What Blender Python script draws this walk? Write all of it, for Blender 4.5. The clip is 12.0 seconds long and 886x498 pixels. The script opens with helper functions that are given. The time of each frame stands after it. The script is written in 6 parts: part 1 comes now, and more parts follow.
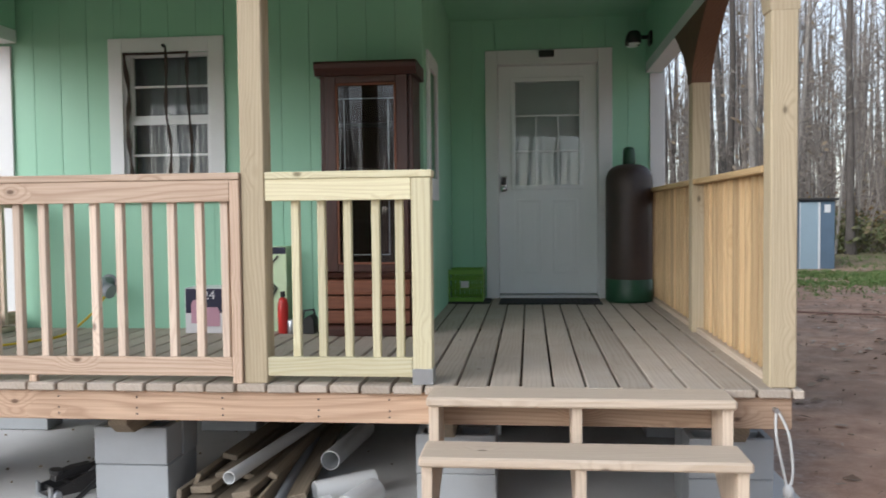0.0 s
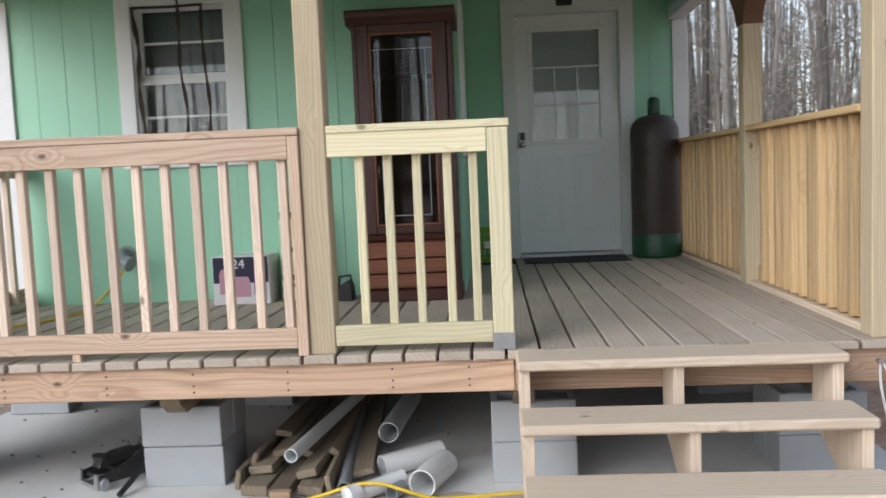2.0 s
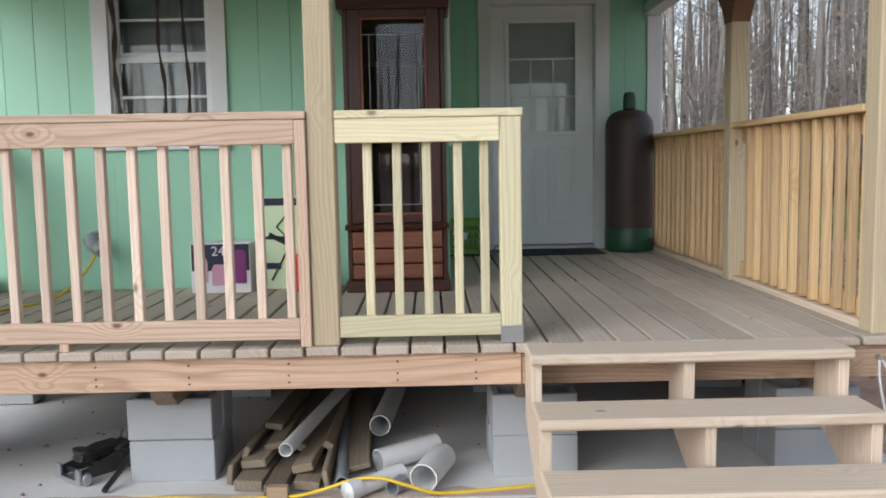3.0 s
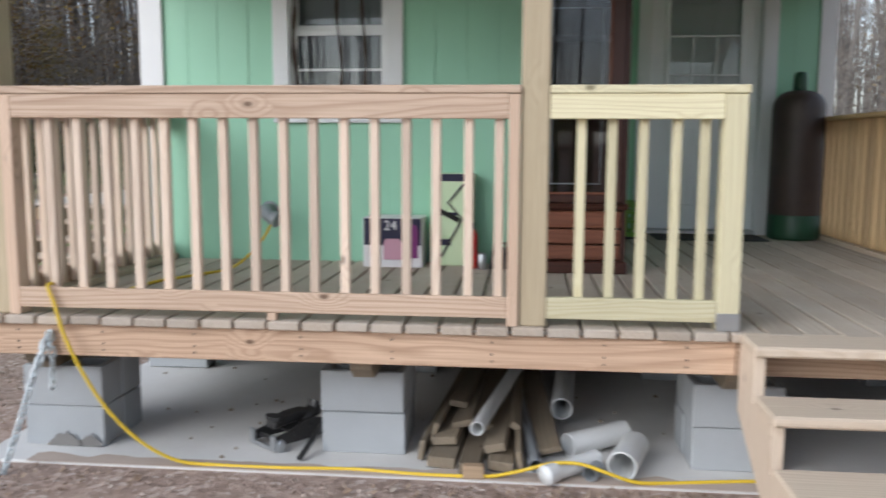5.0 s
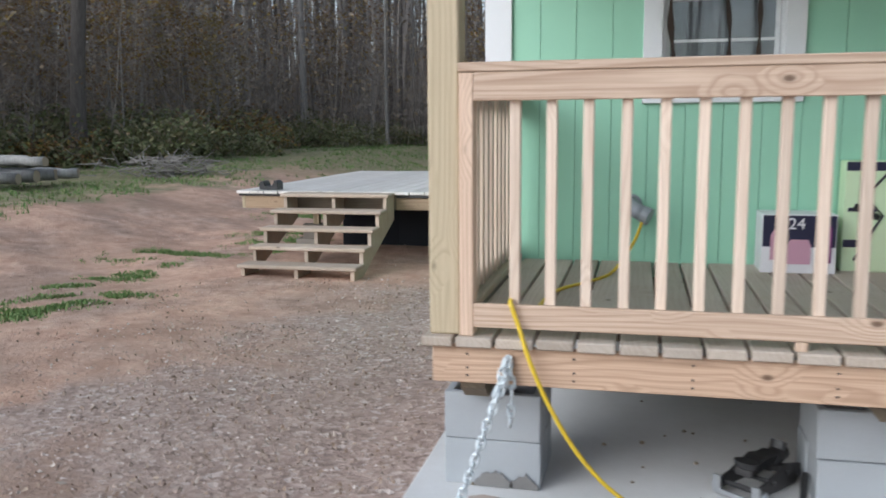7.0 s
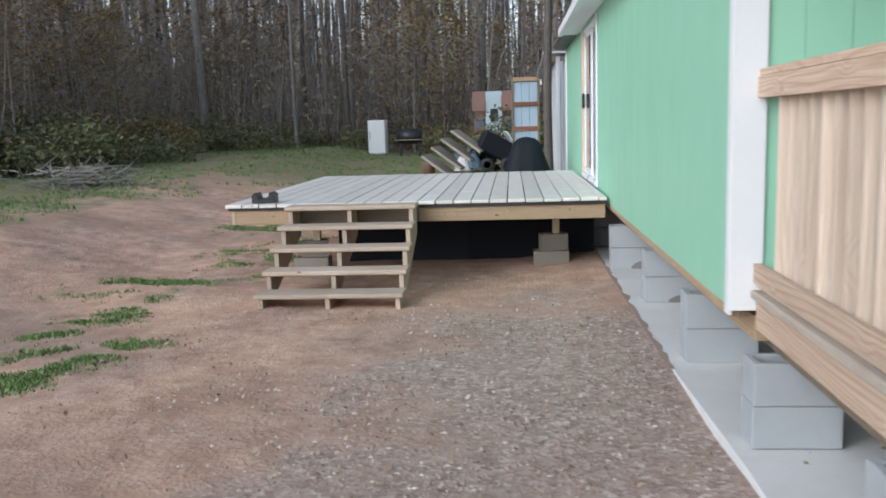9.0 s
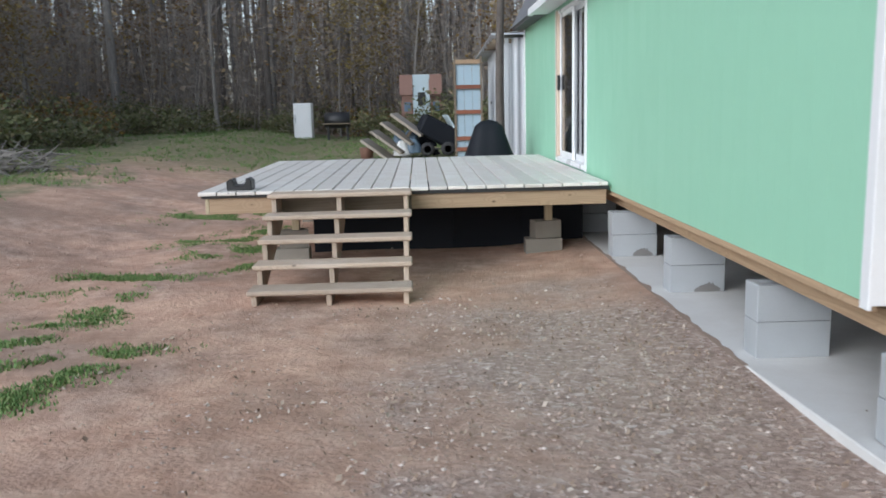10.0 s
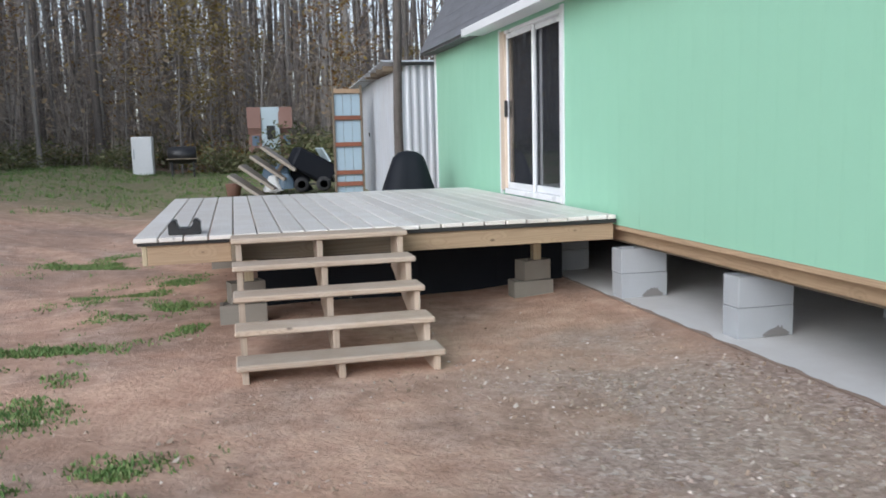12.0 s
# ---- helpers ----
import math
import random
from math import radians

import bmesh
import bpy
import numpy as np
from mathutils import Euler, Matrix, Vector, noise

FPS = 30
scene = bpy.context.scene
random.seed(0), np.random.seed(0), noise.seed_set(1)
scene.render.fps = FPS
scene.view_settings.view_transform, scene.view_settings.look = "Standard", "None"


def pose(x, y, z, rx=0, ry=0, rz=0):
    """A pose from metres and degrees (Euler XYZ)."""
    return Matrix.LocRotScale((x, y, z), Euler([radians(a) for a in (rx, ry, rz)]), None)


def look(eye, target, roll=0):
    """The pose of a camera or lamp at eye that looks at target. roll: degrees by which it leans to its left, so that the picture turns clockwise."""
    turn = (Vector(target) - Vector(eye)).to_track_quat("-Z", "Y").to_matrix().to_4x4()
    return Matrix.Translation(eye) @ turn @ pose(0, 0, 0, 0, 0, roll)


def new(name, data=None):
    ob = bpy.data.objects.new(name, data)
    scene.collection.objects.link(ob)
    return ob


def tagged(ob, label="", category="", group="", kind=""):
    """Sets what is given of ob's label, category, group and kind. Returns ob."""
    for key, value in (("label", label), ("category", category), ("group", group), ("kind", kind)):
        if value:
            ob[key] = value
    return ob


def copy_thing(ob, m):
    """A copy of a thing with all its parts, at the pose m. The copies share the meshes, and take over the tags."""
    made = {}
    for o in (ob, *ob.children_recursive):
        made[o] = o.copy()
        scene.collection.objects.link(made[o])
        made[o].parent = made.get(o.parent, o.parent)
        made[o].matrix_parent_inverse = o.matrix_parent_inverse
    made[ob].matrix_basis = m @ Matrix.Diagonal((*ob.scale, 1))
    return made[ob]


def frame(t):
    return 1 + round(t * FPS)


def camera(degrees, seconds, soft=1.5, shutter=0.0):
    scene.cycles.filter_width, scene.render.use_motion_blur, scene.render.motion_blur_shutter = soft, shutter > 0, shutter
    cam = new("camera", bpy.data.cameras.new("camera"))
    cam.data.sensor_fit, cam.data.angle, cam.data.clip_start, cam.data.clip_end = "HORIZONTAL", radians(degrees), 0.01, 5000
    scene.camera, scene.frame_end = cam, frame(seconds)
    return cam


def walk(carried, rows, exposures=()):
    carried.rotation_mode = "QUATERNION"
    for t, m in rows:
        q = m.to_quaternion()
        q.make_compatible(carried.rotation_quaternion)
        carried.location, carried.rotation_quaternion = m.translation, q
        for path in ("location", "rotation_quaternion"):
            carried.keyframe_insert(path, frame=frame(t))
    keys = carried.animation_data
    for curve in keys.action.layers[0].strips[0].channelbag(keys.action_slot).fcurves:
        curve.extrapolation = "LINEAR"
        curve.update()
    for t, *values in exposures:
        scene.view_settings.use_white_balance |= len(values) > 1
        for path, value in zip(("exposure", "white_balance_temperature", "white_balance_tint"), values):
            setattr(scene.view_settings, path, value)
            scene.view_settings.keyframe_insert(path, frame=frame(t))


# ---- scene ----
cam = camera(55.7, 12.0, soft=1.7, shutter=0.5)
METRES, EYE, TILT, LEAN, TURN = 8.4, 1.5, 0.0, 0.0, 5.9
ROWS = [
    (0.0, 0.0, 0.0, 0.0, -0.03, -2.42, 0.64),
    (0.5, -0.0076, 0.002, -0.001, 1.61, -3.03, 1.12),
    (1.0, -0.0274, 0.0088, -0.0014, 1.33, -3.58, 1.81),
    (1.5, -0.0451, 0.0154, -0.0011, 0.07, -4.46, 1.98),
    (2.0, -0.0604, 0.0337, -0.0045, -2.65, -4.89, 2.4),
    (2.5, -0.0769, 0.0483, -0.0037, -5.45, -5.14, 1.66),
    (3.0, -0.0957, 0.0452, -0.0042, -6.72, -5.65, 1.03),
    (5.0, -0.1538, 0.0598, -0.0052, -0.23, -7.02, -0.28),
    (5.5, -0.1952, 0.0762, -0.0038, 4.58, -7.41, -1.45),
    (6.0, -0.248, 0.0852, 0.0003, 7.37, -7.62, -1.15),
    (6.5, -0.2959, 0.1083, -0.0038, 8.26, -7.97, -0.54),
    (7.0, -0.3435, 0.1362, -0.0032, 7.15, -8.22, 0.43),
    (7.5, -0.3965, 0.1705, -0.0002, 3.77, -9.3, 1.97),
    (9.5, -0.604, 0.3101, 0.0003, -3.85, -8.35, 1.53),
    (10.0, -0.6532, 0.3456, -0.0017, -7.54, -9.66, 1.4),
    (10.5, -0.6942, 0.3889, -0.005, -10.24, -8.85, 0.4),
    (11.0, -0.7296, 0.4328, -0.0058, -16.61, -8.11, 1.44),
    (11.5, -0.7637, 0.4835, -0.0089, -18.28, -7.51, 1.7),
    (12.0, -0.802, 0.5352, -0.0095, -19.89, -7.54, 1.46),
]
walk(cam, [(t, pose(0, 0, EYE, TILT, LEAN, TURN) @ pose(METRES * x, METRES * y, METRES * z, 90 + pitch, roll, yaw)) for t, x, y, z, yaw, pitch, roll in ROWS],
     [(0.0, 0.58, 6100, 10), (3.0, 0.54, 6100, 10), (5.0, 0.50, 6000, 10), (6.0, 0.50, 5950, 10), (7.5, 0.54, 5850, 8), (9.5, 0.52, 5850, 8), (12.0, 0.55, 5950, 10)])

# ---------------------------------------------------------------- light
world = bpy.data.worlds.new("sky")
scene.world = world
world.use_nodes = True
wn = world.node_tree
sky = wn.nodes.new("ShaderNodeTexSky")
sky.sky_type = "NISHITA"
sky.sun_disc = False
sky.sun_elevation = radians(24)
sky.sun_rotation = radians(223)
sky.air_density = 1.0
sky.dust_density = 1.0
sky.ozone_density = 1.0
sky_grey = wn.nodes.new("ShaderNodeHueSaturation")
sky_grey.inputs["Saturation"].default_value = 0.45
wn.links.new(sky.outputs[0], sky_grey.inputs["Color"])
wn.links.new(sky_grey.outputs[0], wn.nodes["Background"].inputs["Color"])
wn.nodes["Background"].inputs["Strength"].default_value = 0.15
sun_data = bpy.data.lights.new("sun", "SUN")
sun_data.energy = 1.75
sun_data.angle = radians(48)
sun_data.color = (1.0, 0.98, 0.95)
sun = new("sun", sun_data)
sun.matrix_world = look((-16.0, -17.0, 10.4), (0, 0, 0))

# ---------------------------------------------------------------- small tools
ORIGIN = {}


def shift_of(ob):
    return ORIGIN.get(ob.name, Vector((0, 0, 0)))


def thing(name, at, label, category, group="", kind=""):
    """An Empty at the base of a thing; its parts are modelled in world metres."""
    ob = new(name)
    ob.empty_display_size = 0.1
    ob.location = at
    ORIGIN[ob.name] = Vector(at)
    return tagged(ob, label, category, group, kind)


def mesh_of(name, bm, material, smooth=False):
    me = bpy.data.meshes.new(name)
    bm.to_mesh(me)
    bm.free()
    me.materials.append(material)
    if smooth:
        for p in me.polygons:
            p.use_smooth = True
    return me


def part(name, bm, material, parent, label="", smooth=False, kind=""):
    me = bm if isinstance(bm, bpy.types.Mesh) else mesh_of(name, bm, material, smooth)
    ob = new(name, me)
    ob.parent = parent
    ob.location = -shift_of(parent)
    if name == "pane":
        ob.visible_shadow = False
    return tagged(ob, label, kind=kind)


def lone(name, bm, material, label, category, group="", kind="", smooth=False):
    ob = new(name, mesh_of(name, bm, material, smooth))
    return tagged(ob, label, category, group, kind)


def raw_from(name, verts, faces, material, smooth=False):
    me = bpy.data.meshes.new(name)
    me.from_pydata(verts, [], faces)
    me.materials.append(material)
    if smooth:
        for p in me.polygons:
            p.use_smooth = True
    return me


def box(x0, x1, y0, y1, z0, z1, bevel=0.004, into=None):
    b = bmesh.new()
    m = Matrix.LocRotScale(((x0 + x1) / 2, (y0 + y1) / 2, (z0 + z1) / 2), None, (abs(x1 - x0), abs(y1 - y0), abs(z1 - z0)))
    bmesh.ops.create_cube(b, size=1, matrix=m)
    if bevel:
        bmesh.ops.bevel(b, geom=b.edges[:], offset=bevel, segments=1, affect="EDGES", profile=0.5)
    return merge(into, b)


def merge(into, b):
    if into is None:
        return b
    me = bpy.data.meshes.new("tmp")
    b.to_mesh(me)
    b.free()
    into.from_mesh(me)
    bpy.data.meshes.remove(me)
    return into


def turned(b, m):
    bmesh.ops.transform(b, matrix=m, verts=b.verts[:])
    return b


def prism(outline, axis, a0, a1, bevel=0.0, into=None):
    """A closed outline pushed along an axis from a0 to a1; outline points are the other two axes in order."""
    b = bmesh.new()

    def place(u, v, a):
        return {"x": (a, u, v), "y": (u, a, v), "z": (u, v, a)}[axis]
    lo = [b.verts.new(place(u, v, a0)) for u, v in outline]
    hi = [b.verts.new(place(u, v, a1)) for u, v in outline]
    n = len(outline)
    b.faces.new(lo)
    b.faces.new(hi[::-1])
    for i in range(n):
        b.faces.new((lo[i], hi[i], hi[(i + 1) % n], lo[(i + 1) % n]))
    bmesh.ops.recalc_face_normals(b, faces=b.faces[:])
    if bevel:
        bmesh.ops.bevel(b, geom=b.edges[:], offset=bevel, segments=1, affect="EDGES", profile=0.5)
    return merge(into, b)


def tube(points, radius, sides=8, into=None, closed=False):
    """A round bar through points; radius may be one number or a list."""
    pts = [Vector(p) for p in points]
    n = len(pts)
    rad = radius if isinstance(radius, (list, tuple)) else [radius] * n
    b = bmesh.new()
    rings, side = [], None
    for i, p in enumerate(pts):
        d = (pts[min(i + 1, n - 1)] - pts[max(i - 1, 0)]).normalized()
        if side is None:
            side = d.orthogonal().normalized()
        side = (side - d * side.dot(d)).normalized()
        up = d.cross(side)
        rings.append([b.verts.new(p + (side * math.cos(a) + up * math.sin(a)) * rad[i]) for a in (2 * math.pi * k / sides for k in range(sides))])
    for r0, r1 in zip(rings, rings[1:]):
        for k in range(sides):
            b.faces.new((r0[k], r0[(k + 1) % sides], r1[(k + 1) % sides], r1[k]))
    b.faces.new(rings[0][::-1])
    b.faces.new(rings[-1])
    return merge(into, b)


def lathe(profile, centre, sides=32, into=None):
    """A turned body: (radius, z) pairs from bottom to top about a vertical axis."""
    b = bmesh.new()
    rings = []
    for r, z in profile:
        rings.append([b.verts.new((centre[0] + r * math.cos(2 * math.pi * k / sides), centre[1] + r * math.sin(2 * math.pi * k / sides), centre[2] + z)) for k in range(sides)])
    for r0, r1 in zip(rings, rings[1:]):
        for k in range(sides):
            b.faces.new((r0[k], r0[(k + 1) % sides], r1[(k + 1) % sides], r1[k]))
    b.faces.new(rings[0][::-1])
    b.faces.new(rings[-1])
    return merge(into, b)


def pipe(a, b_, r, wall, sides=24):
    """An open pipe with a real wall thickness."""
    a, b_ = Vector(a), Vector(b_)
    d = (b_ - a).normalized()
    s = d.orthogonal().normalized()
    u = d.cross(s)
    b = bmesh.new()
    rings = []
    for p, rr in ((a, r - wall), (a, r), (b_, r), (b_, r - wall)):
        rings.append([b.verts.new(p + (s * math.cos(t) + u * math.sin(t)) * rr) for t in (2 * math.pi * k / sides for k in range(sides))])
    for i in range(4):
        r0, r1 = rings[i], rings[(i + 1) % 4]
        for k in range(sides):
            b.faces.new((r0[k], r0[(k + 1) % sides], r1[(k + 1) % sides], r1[k]))
    bmesh.ops.recalc_face_normals(b, faces=b.faces[:])
    return b


def smoothstep(a, b, x):
    t = min(max((x - a) / (b - a), 0.0), 1.0)
    return t * t * (3 - 2 * t)


# ---------------------------------------------------------------- materials
def material(name):
    m = bpy.data.materials.new(name)
    m.use_nodes = True
    nt = m.node_tree
    return m, nt, nt.nodes["Principled BSDF"]


def node(nt, kind, **inputs):
    n = nt.nodes.new(kind)
    for k, v in inputs.items():
        n.inputs[k.replace("_", " ")].default_value = v
    return n


def ramp(nt, source, stops):
    n = nt.nodes.new("ShaderNodeValToRGB")
    els = n.color_ramp.elements
    els[0].position, els[0].color = stops[0][0], (*stops[0][1], 1)
    els[1].position, els[1].color = stops[-1][0], (*stops[-1][1], 1)
    for pos, col in stops[1:-1]:
        els.new(pos).color = (*col, 1)
    nt.links.new(source, n.inputs[0])
    return n.outputs[0]


def mix(nt, fac, a, b, blend="MIX"):
    n = nt.nodes.new("ShaderNodeMix")
    n.data_type, n.blend_type = "RGBA", blend
    for sock, v in ((n.inputs[0], fac), (n.inputs[6], a), (n.inputs[7], b)):
        if isinstance(v, (int, float)):
            sock.default_value = v
        elif isinstance(v, tuple):
            sock.default_value = (*v, 1)
        else:
            nt.links.new(v, sock)
    return n.outputs[2]


def math_node(nt, op, a, b=0.0):
    n = nt.nodes.new("ShaderNodeMath")
    n.operation = op
    for sock, v in ((n.inputs[0], a), (n.inputs[1], b)):
        if isinstance(v, (int, float)):
            sock.default_value = v
        else:
            nt.links.new(v, sock)
    return n.outputs[0]


def coords(nt, scale=(1, 1, 1), jitter=True):
    """Object coordinates, stretched, with an offset of its own for each object."""
    tc = nt.nodes.new("ShaderNodeTexCoord")
    mp = nt.nodes.new("ShaderNodeMapping")
    mp.inputs["Scale"].default_value = scale
    nt.links.new(tc.outputs["Object"], mp.inputs["Vector"])
    if jitter:
        info = nt.nodes.new("ShaderNodeObjectInfo")
        m = nt.nodes.new("ShaderNodeVectorMath")
        m.operation = "SCALE"
        m.inputs[0].default_value = (37.0, 53.0, 71.0)
        nt.links.new(info.outputs["Random"], m.inputs["Scale"])
        nt.links.new(m.outputs[0], mp.inputs["Location"])
    return mp.outputs[0]


def noise_of(nt, vector, scale, detail=4.0, rough=0.55, distortion=0.0):
    n = node(nt, "ShaderNodeTexNoise", Scale=scale, Detail=detail, Roughness=rough, Distortion=distortion)
    nt.links.new(vector, n.inputs["Vector"])
    return n.outputs["Fac"]


def bump(nt, bsdf, height, strength=0.3, distance=0.01):
    n = node(nt, "ShaderNodeBump", Strength=strength, Distance=distance)
    nt.links.new(height, n.inputs["Height"])
    nt.links.new(n.outputs[0], bsdf.inputs["Normal"])


def wood(name, pale, dark, axis, rough=0.75, knots=0.6, stain=None, vary=0.18):
    """Sawn softwood: growth rings drawn out along an axis and bent round knots, fine streaks, stain, and a tone for each piece."""
    m, nt, bsdf = material(name)
    v = coords(nt, tuple(0.55 if a == axis else 4.5 for a in "xyz"))
    slow = noise_of(nt, v, 1.0, 2.0, 0.45, 0.3)
    vk = coords(nt, tuple(4.2 if a == axis else 7.5 for a in "xyz"))
    vor = node(nt, "ShaderNodeTexVoronoi", Scale=1.0)
    nt.links.new(vk, vor.inputs["Vector"])
    sep = nt.nodes.new("ShaderNodeSeparateColor")
    nt.links.new(vor.outputs["Color"], sep.inputs[0])
    chosen = math_node(nt, "GREATER_THAN", sep.outputs[0], 1 - knots * 0.5)
    near = ramp(nt, vor.outputs["Distance"], [(0.08, (1, 1, 1)), (0.5, (0, 0, 0))])
    bend = math_node(nt, "MULTIPLY", math_node(nt, "MULTIPLY", near, chosen), 2.5)
    sp = nt.nodes.new("ShaderNodeSeparateXYZ")
    nt.links.new(coords(nt), sp.inputs[0])
    o1, o2 = [sp.outputs[i] for i in range(3) if "xyz"[i] != axis]
    cross = math_node(nt, "ADD", math_node(nt, "MULTIPLY", o1, 48.0), math_node(nt, "MULTIPLY", o2, 31.0))
    phase = math_node(nt, "ADD", math_node(nt, "ADD", math_node(nt, "MULTIPLY", slow, 10.0), cross), bend)
    ring = math_node(nt, "FRACT", phase)
    fine = noise_of(nt, coords(nt, tuple(2.5 if a == axis else 110.0 for a in "xyz")), 1.0, 3.0, 0.6)
    late = ramp(nt, ring, [(0.0, (0.15, 0.15, 0.15)), (0.45, (0, 0, 0)), (0.86, (0.85, 0.85, 0.85)), (1.0, (0.15, 0.15, 0.15))])
    mid = tuple(0.2 * p + 0.8 * d for p, d in zip(pale, dark))
    col = mix(nt, math_node(nt, "MULTIPLY", late, 0.75), pale, mid)
    col = mix(nt, math_node(nt, "MULTIPLY", ramp(nt, fine, [(0.4, (0, 0, 0)), (0.7, (1, 1, 1))]), 0.45), col, mid)
    blot = ramp(nt, noise_of(nt, coords(nt, tuple(0.8 if a == axis else 3.0 for a in "xyz")), 1.0, 3.0), [(0.4, (0, 0, 0)), (0.7, (1, 1, 1))])
    col = mix(nt, math_node(nt, "MULTIPLY", blot, 0.3), col, tuple(0.55 * p + 0.45 * d for p, d in zip(pale, dark)))
    spot = ramp(nt, vor.outputs["Distance"], [(0.03, (1, 1, 1)), (0.065, (0.85, 0.85, 0.85)), (0.09, (0.3, 0.3, 0.3)), (0.13, (0, 0, 0))])
    col = mix(nt, math_node(nt, "MULTIPLY", spot, math_node(nt, "MULTIPLY", chosen, 0.9)), col, tuple(d * 0.4 for d in dark))
    if stain:
        patch = ramp(nt, noise_of(nt, coords(nt), 2.6, 5.0, 0.65), [(0.42, (0, 0, 0)), (0.72, (1, 1, 1))])
        col = mix(nt, math_node(nt, "MULTIPLY", patch, 0.6), col, stain)
    info = nt.nodes.new("ShaderNodeObjectInfo")
    tone = math_node(nt, "ADD", 1 - vary, math_node(nt, "MULTIPLY", info.outputs["Random"], 2 * vary))
    hs = node(nt, "ShaderNodeHueSaturation")
    nt.links.new(tone, hs.inputs["Value"])
    nt.links.new(col, hs.inputs["Color"])
    nt.links.new(hs.outputs[0], bsdf.inputs["Base Color"])
    bsdf.inputs["Roughness"].default_value = rough
    bump(nt, bsdf, math_node(nt, "ADD", late, fine), 0.3, 0.002)
    return m


def painted(name, colour, rough=0.6, dirt=(0.3, 0.27, 0.22), amount=0.15, grain=60.0, scale=(1, 1, 1), bump_strength=0.15, metallic=0.0):
    """Paint, plastic, metal or concrete with two scales of wear."""
    m, nt, bsdf = material(name)
    v = coords(nt, scale)
    big = ramp(nt, noise_of(nt, v, 1.7, 6.0, 0.65), [(0.4, (0, 0, 0)), (0.75, (1, 1, 1))])
    small = noise_of(nt, v, grain, 3.0, 0.6)
    col = mix(nt, math_node(nt, "MULTIPLY", big, amount), colour, dirt)
    col = mix(nt, math_node(nt, "MULTIPLY", small, amount * 0.8), col, tuple(c * 0.6 for c in colour))
    nt.links.new(col, bsdf.inputs["Base Color"])
    r = math_node(nt, "ADD", rough - 0.08, math_node(nt, "MULTIPLY", big, 0.16))
    nt.links.new(r, bsdf.inputs["Roughness"])
    bsdf.inputs["Metallic"].default_value = metallic
    bump(nt, bsdf, small, bump_strength, 0.002)
    return m


def woods(name, pale, dark, **kw):
    return {a: wood(name + "_" + a, pale, dark, a, **kw) for a in "xyz"}


PINK = woods("fresh_pine", (0.66, 0.50, 0.375), (0.31, 0.175, 0.10))
YELLOW = woods("treated_pine", (0.68, 0.63, 0.43), (0.45, 0.37, 0.20), knots=0.5)
BALUSTER = woods("pale_baluster", (0.74, 0.61, 0.49), (0.48, 0.33, 0.23), knots=0.4)
AMBER = woods("amber_cedar", (0.60, 0.43, 0.23), (0.38, 0.23, 0.11), knots=0.9, vary=0.25)
POST = woods("post_pine", (0.50, 0.415, 0.28), (0.32, 0.245, 0.15), knots=0.8, vary=0.1)
RIMPINK = woods("pine_rim", (0.54, 0.38, 0.265), (0.23, 0.125, 0.07), knots=0.9)
DECK = woods("deck_board", (0.47, 0.395, 0.32), (0.31, 0.245, 0.185), stain=(0.50, 0.445, 0.385), rough=0.8, vary=0.16)
STEP = woods("step_board", (0.66, 0.545, 0.43), (0.46, 0.345, 0.24), vary=0.1, rough=0.8)
OLDSTEP = woods("weathered_step", (0.46, 0.36, 0.275), (0.27, 0.20, 0.145), stain=(0.52, 0.44, 0.37), rough=0.85)
# weathered grey, with the sky's sheen painted in as paler tones
SHEENDECK = woods("weathered_sheen_deck", (0.74, 0.69, 0.635), (0.54, 0.48, 0.42), stain=(0.82, 0.795, 0.77), rough=0.45, vary=0.1, knots=0.3)
SCRAP = woods("scrap_lumber", (0.25, 0.20, 0.14), (0.13, 0.095, 0.06), stain=(0.17, 0.15, 0.12), vary=0.3)
DARKWOOD = woods("mahogany", (0.060, 0.017, 0.010), (0.020, 0.006, 0.004), rough=0.42, knots=0.0, vary=0.05)
RIMWOOD = woods("weathered_rim", (0.42, 0.30, 0.19), (0.26, 0.17, 0.10))
# bracket brown, with the shade under its flare mixed into the colour
SHADED_BRACKET = woods("shaded_brown_bracket", (0.20, 0.105, 0.06), (0.11, 0.055, 0.03), knots=0.0)
RUSTY = woods("red_brown_board", (0.23, 0.085, 0.045), (0.12, 0.042, 0.025), knots=0.0)

GREEN = painted("mint_siding", (0.33, 0.615, 0.44), 0.55, (0.31, 0.53, 0.385), 0.1, 90.0, (1, 1, 0.6), 0.12)
WHITE = painted("white_trim", (0.78, 0.79, 0.80), 0.5, (0.55, 0.55, 0.53), 0.14, 50.0)
DOORWHITE = painted("white_door_paint", (0.84, 0.86, 0.88), 0.4, (0.55, 0.55, 0.55), 0.08, 40.0, bump_strength=0.05)
VINYL = painted("white_vinyl", (0.80, 0.81, 0.82), 0.35, (0.5, 0.48, 0.44), 0.1, 40.0, bump_strength=0.03)
CONCRETE = painted("slab_concrete", (0.72, 0.71, 0.69), 0.85, (0.42, 0.37, 0.31), 0.3, 70.0, bump_strength=0.4)
BLOCK = painted("block_concrete", (0.40, 0.42, 0.435), 0.9, (0.25, 0.24, 0.23), 0.3, 140.0, bump_strength=0.8)
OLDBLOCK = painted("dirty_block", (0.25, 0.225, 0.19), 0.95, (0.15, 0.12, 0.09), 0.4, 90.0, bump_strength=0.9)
MORTAR = painted("wet_stain_mortar", (0.21, 0.20, 0.19), 0.9, (0.10, 0.09, 0.08), 0.4, 60.0, bump_strength=0.6)
BLACK = painted("black_plastic", (0.018, 0.018, 0.019), 0.45, (0.08, 0.075, 0.07), 0.25, 60.0)
